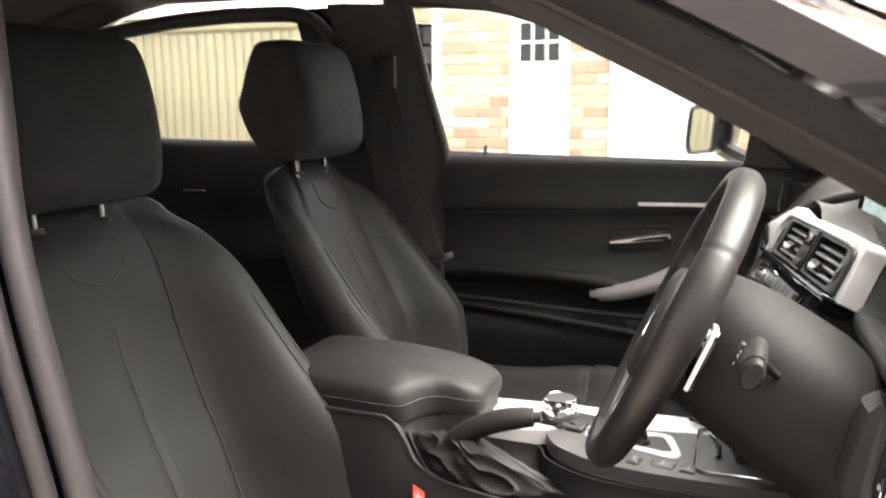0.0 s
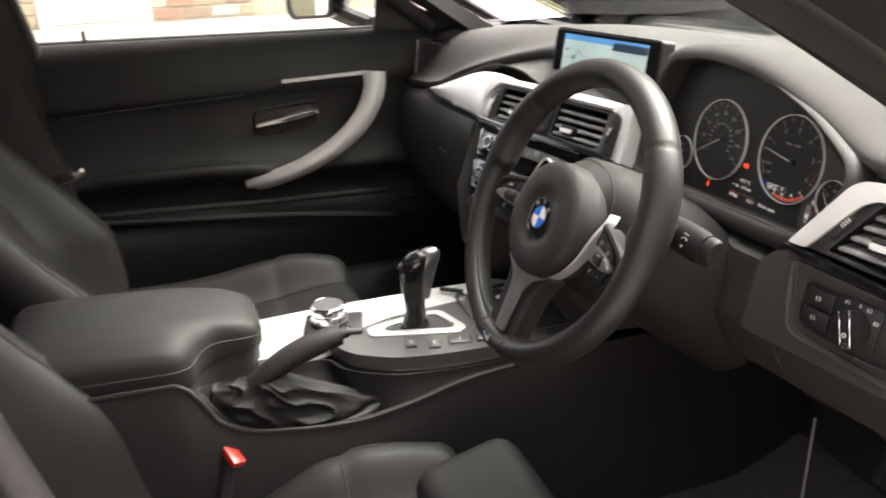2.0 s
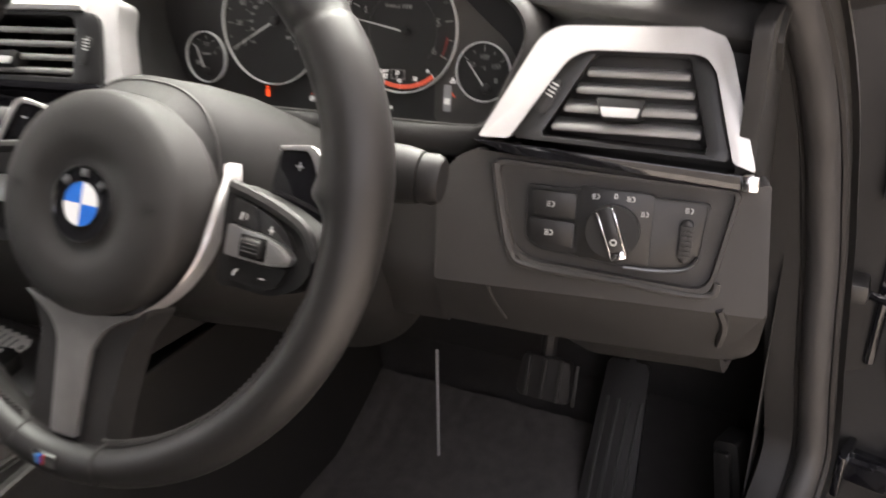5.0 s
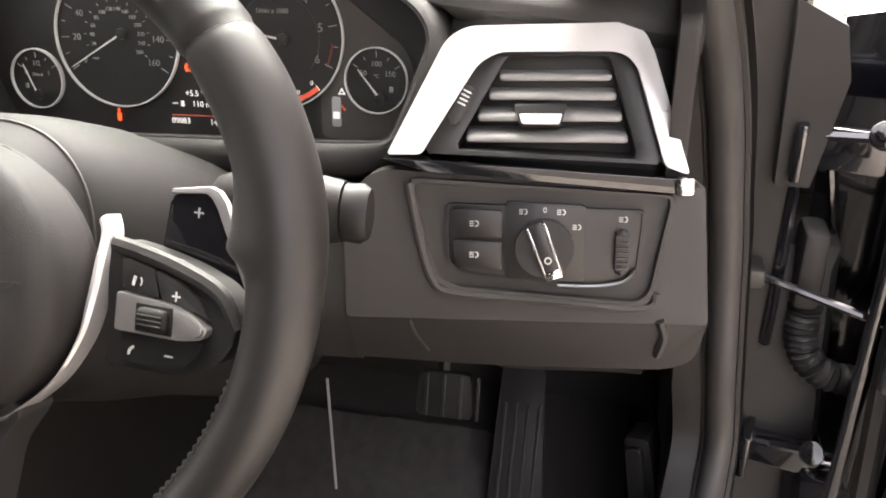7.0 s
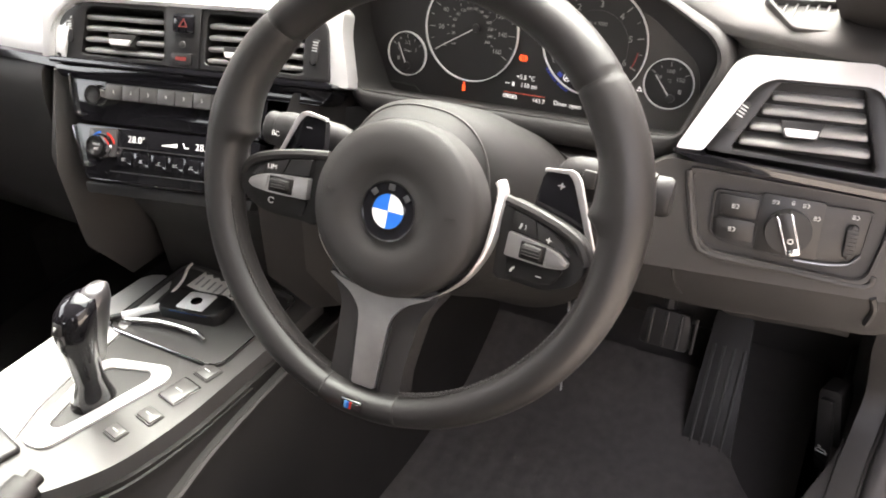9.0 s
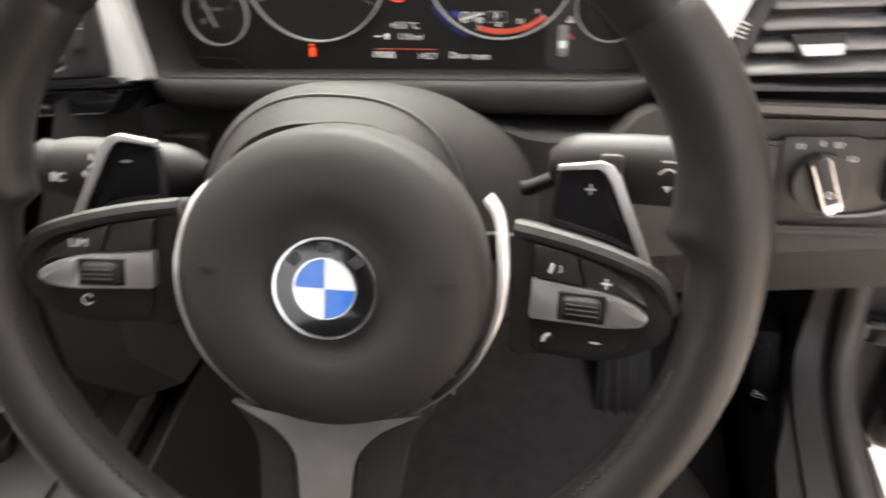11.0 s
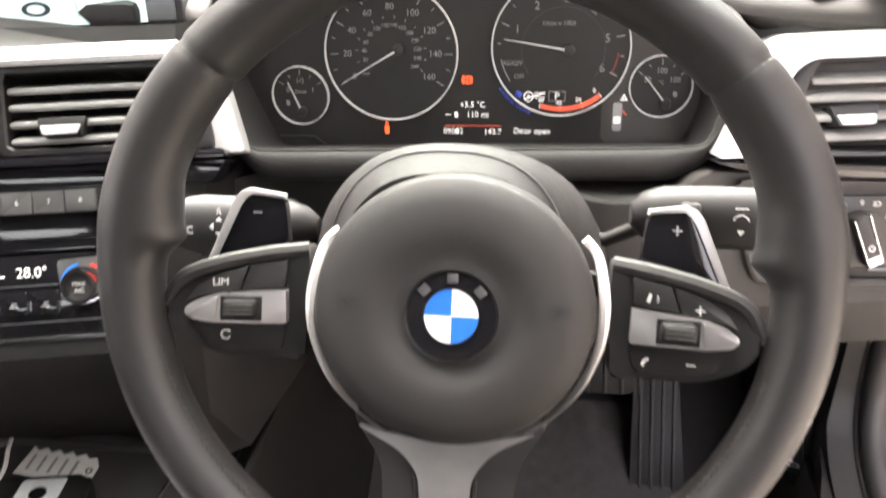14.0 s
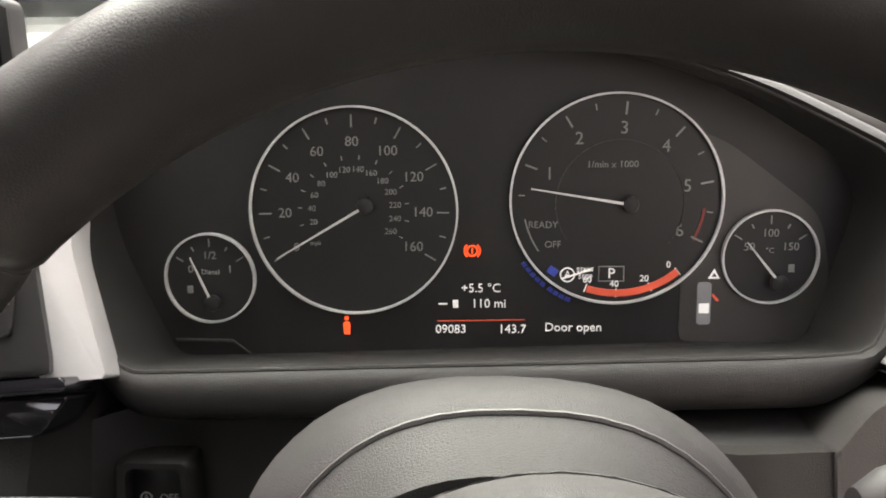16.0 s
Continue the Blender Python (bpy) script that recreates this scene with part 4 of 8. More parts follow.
    for k, x in enumerate((-0.052, -0.030, -0.008, 0.0134, 0.0327, 0.0547)):
        part("climate_button", prism(rounded([(x - 0.0098, -0.079), (x + 0.0098, -0.079), (x + 0.0098, -0.0625), (x - 0.0098, -0.0625)], 0.0015), 0.0, 0.002, 0.0007), GLOSS, clim, "", CENTRE)
        part("symbol", join(moved(rbox(0.0058, 0.0009, 0.0006, 0), T(x, -0.0728, 0.0024)), moved(rbox(0.0009, 0.0036, 0.0006, 0), T(x - 0.002 + 0.0012 * (k % 3), -0.0715, 0.0024, 0, 0, 20 * (k % 2))), moved(rbox(0.0036, 0.0008, 0.0006, 0), T(x + 0.0008, -0.0705, 0.0024, 0, 0, 25))), GREYPRINT, clim, "", CENTRE)
    part("chrome_line", prism(mm([(-70, -85.5), (92, -83.5), (92, -84.6), (-70, -86.6)]), 0, 0.0008), DARK_METAL, clim, "", CENTRE)
    part("chrome_line", prism(mm([(-96, -97.5), (98, -94), (98, -95.6), (-96, -99.2)]), 0, 0.0016), CHROME, clim, "", CENTRE)
    part("stack_base", loft([[(x, y + 0.19 * x, z) for y, z in ((0.112, 0.706), (0.125, 0.690), (0.165, 0.650), (0.190, 0.600), (0.198, 0.520), (0.300, 0.520), (0.300, 0.706))] for x in (-0.112, -0.04, 0.04, 0.120)]), HARD, d, "dark storage bay below the climate panel")
    part("bay_rim", prism(rounded(mm([(-104, -101), (106, -98), (104, -110), (-100, -113)]), 0.003), -0.06, -0.002, 0.002), SATIN, d, "", CENTRE)
    # flanks of the centre stack
    for s, x in ((-1, -0.150), (1, 0.150)):
        part("stack_flank", loft([[(x + s * a, y, z) for a, y, z in ring] for ring in (
            [(-0.006, 0.112 + 0.055 * (s > 0), 0.818), (0.018, 0.132 + 0.055 * (s > 0), 0.818), (0.03, 0.30, 0.818), (-0.01, 0.30, 0.818)],
            [(-0.026, 0.066 + 0.045 * (s > 0), 0.72), (0.012, 0.090 + 0.045 * (s > 0), 0.72), (0.03, 0.30, 0.72), (-0.02, 0.30, 0.72)],
            [(-0.032, 0.070 + 0.045 * (s > 0), 0.62), (0.002, 0.095 + 0.045 * (s > 0), 0.62), (0.03, 0.32, 0.62), (-0.02, 0.32, 0.62)],
            [(-0.022, 0.13 + 0.04 * (s > 0), 0.54), (0.006, 0.15 + 0.04 * (s > 0), 0.54), (0.03, 0.36, 0.54), (-0.02, 0.36, 0.54)])]), SOFT if s < 0 else PILLAR, d)

    # passenger side: glove box and end vent
    def glove(u, v):
        x = lerp(-0.690, -0.172, u)
        q = spline([(x, 0.175, 0.793 + 0.03 * u), (x, 0.147 - 0.02 * u, 0.780 + 0.025 * u), (x, 0.136 - 0.012 * u, 0.73), (x, 0.140, 0.66), (x, 0.162, 0.59), (x, 0.23, 0.52), (x, 0.33, 0.48)], 5)
        return q[min(int(round(v * 30)), 30)]
    gb = part("glove_box", surface(30, 30, glove, -0.012), SOFT_DARK, d, "dark glove box lid")
    part("glove_latch", rbox(0.042, 0.012, 0.007, 0.002, 2, (-0.346, 0.121, 0.725)), CHROME, gb, "chrome glove box latch")
    ev = axes((-0.668, 0.185, 0.865), (0.72, -0.65, 0), (0, 0.15, 1))
    vent(d, (rounded(mm([(-30, -40), (24, -36), (26, 40), (-24, 36)]), 0.008), rounded(mm([(-24, -34), (18, -30), (20, 34), (-18, 30)]), 0.006)), [-0.022, -0.008, 0.006, 0.020], None, None, ev, lambda y: (-0.020, 0.018), "end_vent")
    part("end_vent_edge", moved(rbox(0.004, 0.074, 0.004, 0.001), T(0.027, 0.0, 0.002)), CHROME, d, "thin chrome vent edge", ev)

    # driver side vent with its silver surround
    outer = rounded(mm([(-95, 20), (-59, 91), (-46, 99), (58, 101), (67, 94), (72, 83), (94, 9), (79, 14), (61, 77), (50, 83), (-25, 83), (-38, 76), (-73, 20)]), [0.002, 0.008, 0.012, 0.010, 0.006, 0.01, 0.003, 0.002, 0.008, 0.006, 0.006, 0.008, 0.002])
    part("vent_trim", prism(outer, -0.035, 0.006, 0.004, 3), SILVER, d, "satin silver vent surround", VENT)
    ro = rounded(mm([(-73, 20), (-38, 76), (-25, 83), (50, 83), (61, 77), (79, 14)]), 0.005)
    ri = rounded(mm([(-52, 23), (-20, 80), (45, 80), (63, 18)]), 0.003)
    vent(d, (ro, ri), [0.031, 0.044, 0.057, 0.069], (0.002, 0.0435, 0.034), (-0.0485, 0.050, -25), VENT, lambda y: (-0.050 + (y - 0.022) * 0.54, 0.061 - (y - 0.018) * 0.28))
    part("vent_strip", prism(rounded(mm([(-98, 18), (96, 6), (94, -3), (-70, 10)]), 0.002), -0.04, 0.008, 0.003), GLOSS, d, "piano black strip below the vent", RIGHT)
    part("strip_clip", moved(rbox(0.012, 0.012, 0.010, 0.003), T(0.091, 0.002, 0.006)), CHROME, d, "", RIGHT)

    # small demister grille on top
    dm = axes((0.600, 0.307, 0.9150), (1, 0, -0.19), (0, 1, 0.26))
    out, inn = mm([(-40, 2), (24, 34), (39, -14), (-6, -32)]), mm([(-33, 1), (21, 27), (33, -11), (-5, -26)])
    g = part("demister_grille", border(rounded(out, 0.006), rounded(inn, 0.004), -0.030, 0.003, 64, 0.001), DASH_TOP, d, "slotted demister grille", dm)
    part("grille_bed", prism([(x * 1.08, y * 1.08) for x, y in inn], -0.022, -0.016), RUBBER, g, "", dm)
    for k in range(8):
        x = -0.028 + 0.0082 * k
        y1 = lerp(0.001, 0.027, (x + 0.033) / 0.054) if x < 0.021 else lerp(0.027, -0.011, (x - 0.021) / 0.012)
        y0 = lerp(0.001, -0.026, (x + 0.033) / 0.028) if x < -0.005 else lerp(-0.026, -0.011, (x + 0.005) / 0.038)
        part("bar", moved(rbox(0.0024, y1 - y0 + 0.003, 0.010, 0.0008, 1), T(x, (y0 + y1) / 2, -0.005)), HARD_GREY, g, "", dm)

    # lower panel with the light switches
    low = rounded(mm([(-125, -12), (-108, 6), (-96, 10), (92, -3), (105, 2), (113, -90), (-125, -90)]), [0.002, 0.01, 0.004, 0.004, 0.004, 0.002, 0.002])
    lp = part("lower_panel", prism(low, -0.05, 0.0, 0.010, 3), SOFT, d, "grained lower dash panel", RIGHT)
    under = RIGHT @ Matrix.Translation((0, -0.0885, -0.0012)) @ T(0, 0, 0, 33)
    # Darker skin than the panel above puts the flap's shade into its colour.
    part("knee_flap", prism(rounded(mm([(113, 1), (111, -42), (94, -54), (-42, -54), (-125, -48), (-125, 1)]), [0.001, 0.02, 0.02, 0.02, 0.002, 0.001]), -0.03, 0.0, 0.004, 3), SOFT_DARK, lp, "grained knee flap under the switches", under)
    def knee(u, v):
        x = lerp(0.150, 0.500, u)
        y = curve1(x, [(0.150, 0.185), (0.20, 0.214), (0.38, 0.214), (0.455, 0.171), (0.500, 0.174)])
        z = lerp(0.662, 0.788, v)
        return (x, y - 0.25 * (0.795 - max(z, 0.712)) + 0.024 + 0.42 * max(0.0, 0.712 - z), z)
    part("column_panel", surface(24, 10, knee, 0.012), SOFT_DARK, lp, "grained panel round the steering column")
    # Added black plate closes the gap and stands in for its shadow.
    part("gap_shelf", surface(20, 3, lambda u, v: (lerp(0.152, 0.500, u), lerp(0.262, knee(u, 1.0)[1] + 0.004, v), 0.785), 0.004), RUBBER, lp)
    inset = rounded(mm([(-78, 2), (84, -6), (72, -74), (-50, -66), (-64, -58)]), [0.006, 0.004, 0.012, 0.02, 0.02])
    part("switch_bezel", border(rounded(mm([(-82, 6), (88, -4), (75, -79), (-52, -71), (-68, -60)]), [0.006, 0.004, 0.012, 0.02, 0.02]), inset, -0.006, 0.0050, 90, 0.0022), SOFT, lp, "", RIGHT)
    part("bezel_edge", tube(spline([(-0.081, 0.002, 0.0035), (-0.075, -0.030, 0.0035), (-0.067, -0.060, 0.0035), (-0.052, -0.0705, 0.0035), (0.010, -0.0745, 0.0035), (0.070, -0.0785, 0.0035), (0.078, -0.068, 0.0035)], 6), 0.0030, 8), SOFT, lp, "rounded edge of the switch recess", RIGHT)
    part("switch_field", prism(inset, -0.02, -0.0008, 0.0005), SATIN, lp, "", RIGHT)
    swo = rounded(mm([(-57, -11), (69, -14), (66, -54), (58, -62), (18, -65), (-47, -57), (-57, -50)]), 0.004)
    sw = part("light_switch_unit", prism(swo, 0.0, 0.0035, 0.001), SATIN, lp, "satin black light switch unit", RIGHT)
    part("unit_edge", border(swo, [(x * 0.975 + 0.0001, (y + 0.037) * 0.95 - 0.037) for x, y in swo], 0.0, 0.0045, 90), SATIN, sw, "", RIGHT)
    part("silver_edge", tube(spline([(0.015, -0.0635, 0.005), (0.04, -0.0635, 0.005), (0.057, -0.060, 0.005), (0.064, -0.052, 0.005)], 6), 0.0014, 6), DARK_METAL, sw, "", RIGHT)
    for y0, y1 in ((-14, -33), (-34.5, -54)):
        part("fog_button", prism(rounded(mm([(-53, y0), (-21, y0 - 1), (-21, y1), (-50, y1 + 1)]), 0.002), 0.002, 0.006, 0.001), SATIN, sw, "", RIGHT)
    part("rotary_plate", prism(rounded(mm([(-19, -9), (32, -11), (32, -61), (-19, -60)]), 0.003), 0.002, 0.0055, 0.001), SATIN, sw, "", RIGHT)
    kn = part("rotary_knob", disc(0.0185, 0.004, 0.013, 40, 0.003, (0.006, -0.038)), SATIN, sw, "", RIGHT)
    bar = prism(rounded([(-0.0065, -0.0185), (0.0065, -0.0185), (0.0058, 0.0185), (-0.0058, 0.0185)], 0.003), 0.0, 0.020, 0.002)
    part("knob_grip", moved(bar, T(0.006, -0.038, 0, 0, 0, 21)), SATIN, kn, "", RIGHT)
    for dx in (-0.0052, 0.0052):
        part("grip_edge", moved(rbox(0.0021, 0.034, 0.002, 0.0006, 1), T(0.006, -0.038, 0.0195, 0, 0, 21) @ T(dx, 0, 0, 0, 0, 0.8 if dx < 0 else -0.8)), CHROME, kn, "bright knob edge", RIGHT)
    part("grip_tip", moved(rbox(0.011, 0.006, 0.004, 0.001), T(0.006, -0.038, 0.0185, 0, 0, 21) @ T(0, -0.016)), CHROME, kn, "", RIGHT)
    part("grip_mark", moved(annulus(0.0015, 0.0024, 0, 0.0006, n=16), T(0.006, -0.038, 0.0203, 0, 0, 21) @ T(0, -0.006)), PRINT, kn, "", RIGHT)
    part("position_zero", moved(words("0", 0.0055), T(0.006, -0.0145, 0.0058)), PRINT, sw, "", RIGHT)
    def lamp_mark(x, y, s=1.0):
        return join(annulus(0.0016 * s, 0.0024 * s, 0, 0.0004, -90, 90, 10, (x, y)), *[moved(rbox(0.0032 * s, 0.0006, 0.0005, 0), T(x - 0.0026 * s, y + 0.0016 * k * s, 0.0002)) for k in (-1, 0, 1)])
    for x, y in ((-0.007, -0.0155), (0.017, -0.0155), (0.027, -0.025)):
        part("lamp_symbol", moved(lamp_mark(x, y, 0.82), T(0, 0, 0.0058)), PRINT, sw, "", RIGHT)
    for y in (-0.0235, -0.044):
        part("lamp_symbol", moved(lamp_mark(-0.038, y, 0.92), T(0, 0, 0.0062)), PRINT, sw, "", RIGHT)
    part("lamp_symbol", moved(lamp_mark(0.056, -0.020, 0.85), T(0, 0, 0.004)), PRINT, sw, "", RIGHT)
    dw = part("dimmer_wheel", moved(prism(rounded([(-0.0042, -0.015), (0.0042, -0.015), (0.0042, 0.015), (-0.0042, 0.015)], 0.004), 0.0, 0.008, 0.003), T(0.055, -0.041, 0)), RUBBER, sw, "", RIGHT)
    for k in range(7):
        part("ridge", moved(rbox(0.0075, 0.0012, 0.001, 0), T(0.055, -0.051 + 0.0034 * k, 0.0083)), HARD_GREY, dw, "", RIGHT)
    # knee flap line and underside
    part("pull_recess", tube(spline([(0.082, -0.088, 0.001), (0.087, -0.105, 0.001), (0.085, -0.126, 0.001)], 5), 0.003, 6), RUBBER, lp, "", under @ Matrix.Translation((0, 0.090, 0)))
    part("underside", rbox(1.30, 0.34, 0.02, 0.006, 2, (0.0, 0.42, 0.655)), HARD, d)
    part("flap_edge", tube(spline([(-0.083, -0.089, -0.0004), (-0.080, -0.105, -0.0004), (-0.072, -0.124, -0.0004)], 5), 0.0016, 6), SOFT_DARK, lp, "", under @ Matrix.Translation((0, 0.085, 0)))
    return d


dashboard()


def display():
    """Free-standing wide screen on the dashboard, showing a map."""
    s = thing("navigation_screen", "wide navigation display in black housing showing a map", "screen", (-0.010, 0.275, 0.89))
    m = axes((-0.010, 0.279, 0.934), (1, 0.17, 0), (0, 0.17, 1))
    part("housing", prism(rounded(mm([(-131, -52), (131, -52), (130, 40), (-130, 40)]), 0.007), -0.024, 0.0, 0.004, 3), SATIN, s, "", m)
    part("bezel", prism(rounded(mm([(-126, -46), (126, -46), (125, 36), (-125, 36)]), 0.004), 0.0, 0.0012), GLOSS, s, "", m)
    part("map_image", prism(mm([(-103, -44), (103, -44), (103, 31), (-103, 31)]), 0.0012, 0.0016), MAP_BG, s, "pale lit map", m)
    part("map_header", prism(mm([(-103, 22), (103, 22), (103, 31), (-103, 31)]), 0.0016, 0.0019), MAP_BLUE, s, "blue header bar", m)
    part("map_header", prism(rounded(mm([(20, 15), (103, 15), (103, 27), (26, 27)]), 0.003), 0.0019, 0.0022), material("dark_map_panel", (0.02, 0.05, 0.09), 0.4, emit=0.02, scale=20), s, "", m)
    for pts in ([(-90, 10), (-60, 4), (-40, -12), (-30, -36)], [(-95, -8), (-66, 0), (-48, 14), (-40, 22)], [(-60, 4), (-20, -6), (10, -10), (60, -18), (100, -22)], [(-50, -30), (-10, -20), (40, -26)], [(-60, 18), (-68, -2), (-78, -20)], [(30, 6), (46, -14), (50, -40)]):
        part("map_road", tube([(p.x, p.y, 0.0016) for p in spline([(x / 1000, y / 1000, 0) for x, y in pts], 5)], 0.0007, 5), MAP_ROAD, s, "", m)
    part("map_marker", moved(annulus(0.0045, 0.007, 0.0016, 0.0022, n=24), T(0.018, -0.031, 0) @ Matrix.Diagonal((1.6, 0.8, 1, 1))), MAP_DARK, s, "", m)
    for x, y, w in ((-92, 6, 5), (-74, -6, 6), (-95, -34, 14)):
        part("map_marker", moved(rbox(w / 1000, 0.004, 0.0006, 0.0002), T(x / 1000, y / 1000, 0.002)), MAP_DARK, s, "", m)
    part("foot", rbox(0.20, 0.05, 0.03, 0.008, 2, (-0.012, 0.305, 0.893)), SATIN, s)


display()


# ---- instrument cluster ----
def cluster():
    c = thing("instrument_cluster", "black instrument cluster with four silver-ringed dials", "instruments", (0.35, 0.29, 0.80))
    D = DIALS
    face = rounded(mm([(-176, -90), (176, -84), (194, -10), (178, 34), (150, 49), (110, 67), (72, 80), (30, 91), (-20, 98), (-80, 100), (-140, 93), (-176, 70), (-200, -10)]), 0.01)
    part("face", prism(face, -0.02, 0.0), GAUGE, c, "", D)
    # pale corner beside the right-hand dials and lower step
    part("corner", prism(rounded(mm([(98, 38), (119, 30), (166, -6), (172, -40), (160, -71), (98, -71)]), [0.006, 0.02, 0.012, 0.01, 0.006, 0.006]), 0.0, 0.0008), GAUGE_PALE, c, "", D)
    part("lower_edge", tube([(-0.122, -0.0785, 0.001), (0.158, -0.0705, 0.001)], 0.0007, 5), HARD_GREY, c, "", D)
    part("corner_step", tube([(-0.162, -0.070, 0.001), (-0.132, -0.0705, 0.001), (-0.122, -0.0785, 0.001)], 0.0008, 5), HARD_GREY, c, "", D)

    def dial(x, y, r, name, a0=0, a1=360):
        g = part(name, disc(r, 0.0, 0.0012, 64, 0, (x, y)), GAUGE, c, "", D)
        part("ring", annulus(r * (0.987 if r > 0.03 else 0.974), r + 0.0003, 0.0, 0.004, a0, a1, 90, (x, y)), DIAL_RING, g, "bright ring", D)
        return g

    def on(r, a, x, y):
        return x + r * math.cos(radians(a)), y + r * math.sin(radians(a))

    def tick(g, x, y, a, r0, r1, w, mat=DIM):
        px, py = on((r0 + r1) / 2, a, x, y)
        part("tick", moved(rbox(r1 - r0, w, 0.0006, 0), T(px, py, 0.0016, 0, 0, a)), mat, g, "", D)

    def needle(g, x, y, a, r, back=0.0):
        q = prism([(-back, -0.0007), (r, -0.0003), (r, 0.0003), (-back, 0.0007)], 0.0060, 0.0066)
        part("needle", moved(q, T(x, y, 0, 0, 0, a)), NEEDLE, g, "thin white needle", D)
        part("hub_cap", disc(0.0042, 0.0040, 0.0068, 24, 0.001, (x, y)), GAUGE, g, "", D)

    # speed
    X, Y, R = -0.0665, -0.003, 0.0525
    g = dial(X, Y, R, "speed_dial")
    for k in range(17):
        a = 211.6 - 15.2 * k
        tick(g, X, Y, a, R * (0.80 if k % 2 == 0 else 0.86), R * 0.92, 0.0007)
        if k % 2 == 0:
            px, py = on(R * 0.665, a, X, Y)
            part("number", moved(words(str(k * 10), 0.0070 if k else 0.0062), T(px, py, 0.0016)), DIM, g, "", D)
    for k in range(1, 14):
        a = 213.2 - 18.65 * k
        px, py = on(R * 0.405, a, X, Y)
        part("small_number", moved(words(str(k * 20), 0.0042), T(px, py, 0.0016)), DIM, g, "", D)
        tick(g, X, Y, a, R * 0.50, R * 0.54, 0.0005)
    part("unit_word", moved(words("mph", 0.0032), T(*on(R * 0.55, 214, X + 0.004, Y), 0.0016)), DIM, g, "", D)
    needle(g, X + 0.0065, Y + 0.003, 210, R * 1.0)
    # revs
    X2, R2 = 0.0647, 0.0525
    g = dial(X2, 0.002, R2, "rev_dial")
    for k in range(0, 25):
        if k < 2:
            continue
        a = 195.5 - 37.0 * k / 4
        if k % 4 == 0:
            tick(g, X2, 0.002, a, R2 * 0.80, R2 * 0.92, 0.0009)
            px, py = on(R2 * 0.675, a, X2, 0.002)
            part("number", moved(words(str(k // 4), 0.0088), T(px, py, 0.0016)), DIM, g, "", D)
        elif k % 2 == 0:
            tick(g, X2, 0.002, a, R2 * 0.86, R2 * 0.92, 0.0006)
    part("red_zone", annulus(R2 * 0.82, R2 * 0.845, 0.001, 0.0018, -28, -6, 16, (X2, 0.002)), DULL_RED, g, "", D)
    part("inner_arc", annulus(R2 * 0.60, R2 * 0.607, 0.001, 0.0018, -40, 215, 60, (X2 + 0.002, 0.0)), HARD_GREY, g, "", D)
    part("unit_word", moved(words("1/min x 1000", 0.0048), T(X2 - 0.002, 0.0195, 0.0016)), DIM, g, "", D)
    part("ready_word", moved(words("READY", 0.0048), T(X2 - 0.036, -0.0105, 0.0016)), DIM, g, "", D)
    part("off_word", moved(words("OFF", 0.0048), T(X2 - 0.031, -0.0205, 0.0016)), DIM, g, "", D)
    part("ready_arc", annulus(R2 * 0.87, R2 * 0.885, 0.001, 0.0018, 192, 214, 14, (X2, 0.002)), DIM, g, "", D)
    part("gear_box", border([(X2 - 0.008, -0.0395), (X2 + 0.005, -0.0395), (X2 + 0.005, -0.0315), (X2 - 0.008, -0.0315)], [(X2 - 0.0075, -0.039), (X2 + 0.0045, -0.039), (X2 + 0.0045, -0.032), (X2 - 0.0075, -0.032)], 0.001, 0.0018), DIM, g, "", D)
    part("gear_letter", moved(words("P", 0.0075), T(X2 - 0.0015, -0.0355, 0.0016)), LIT, g, "", D)
    part("auto_stop_mark", join(annulus(0.0032, 0.0038, 0.001, 0.0018, n=24, c=(X2 - 0.0235, -0.036)), moved(words("A", 0.0050), T(X2 - 0.0235, -0.036, 0.0016)), moved(rbox(0.016, 0.0008, 0.0006, 0), T(X2 - 0.019, -0.0355, 0.002, 0, 0, 18)),
                                moved(words("START", 0.0030), T(X2 - 0.0145, -0.0335, 0.0016)), moved(words("STOP", 0.0030), T(X2 - 0.0145, -0.037, 0.0016))), LIT, g, "", D)
    part("economy_arc", annulus(R2 * 0.87, R2 * 0.935, 0.001, 0.002, 252, 310, 30, (X2 + 0.001, 0.002)), LIT_ORANGE, g, "orange economy scale", D)
    for a, w in ((251, "60"), (270, "40"), (291, "20"), (310, "0")):
        px, py = on(R2 * 0.795, a, X2, 0.001)
        part("economy_number", moved(words(w, 0.0046), T(px, py, 0.0018)), LIT, g, "", D)
        tick(g, X2 + 0.001, 0.002, a, R2 * 0.86, R2 * 0.945, 0.0005, LIT)
    for a in (216, 219.5, 223, 226.5, 230, 235, 238.5, 242, 245.5):
        part("blue_bar", annulus(R2 * 1.045, R2 * 1.085, 0.0, 0.001, a - 1.3, a + 1.3, 4, (X2, 0.002)), LIT_BLUE, g, "dim blue lettering bar", D)
    part("blue_bar", moved(rbox(0.005, 0.004, 0.0006, 0.0004), T(X2 - 0.031, -0.034, 0.0016, 0, 0, -35)), LIT_BLUE, g, "", D)
    needle(g, X2 + 0.0065, 0.0, 170.5, R2 * 0.945)
    # fuel and oil temperature
    for x, side in ((-0.1415, 0), (0.1413, 1)):
        y, r = -0.037 + 0.010 * side, 0.0232 + 0.0003 * side
        g = dial(x, y, r, "oil_dial" if side else "fuel_dial")
        for a in (148, 120, 90, 60, 32):
            tick(g, x, y, a, r * 0.70, r * (0.88 if a in (148, 90, 32) else 0.80), 0.0006)
        for a, w in (((150, "50"), (90, "100"), (30, "150")) if side else ((152, "0"), (90, "1/2"), (28, "1"))):
            px, py = on(r * 0.50, a, x, y)
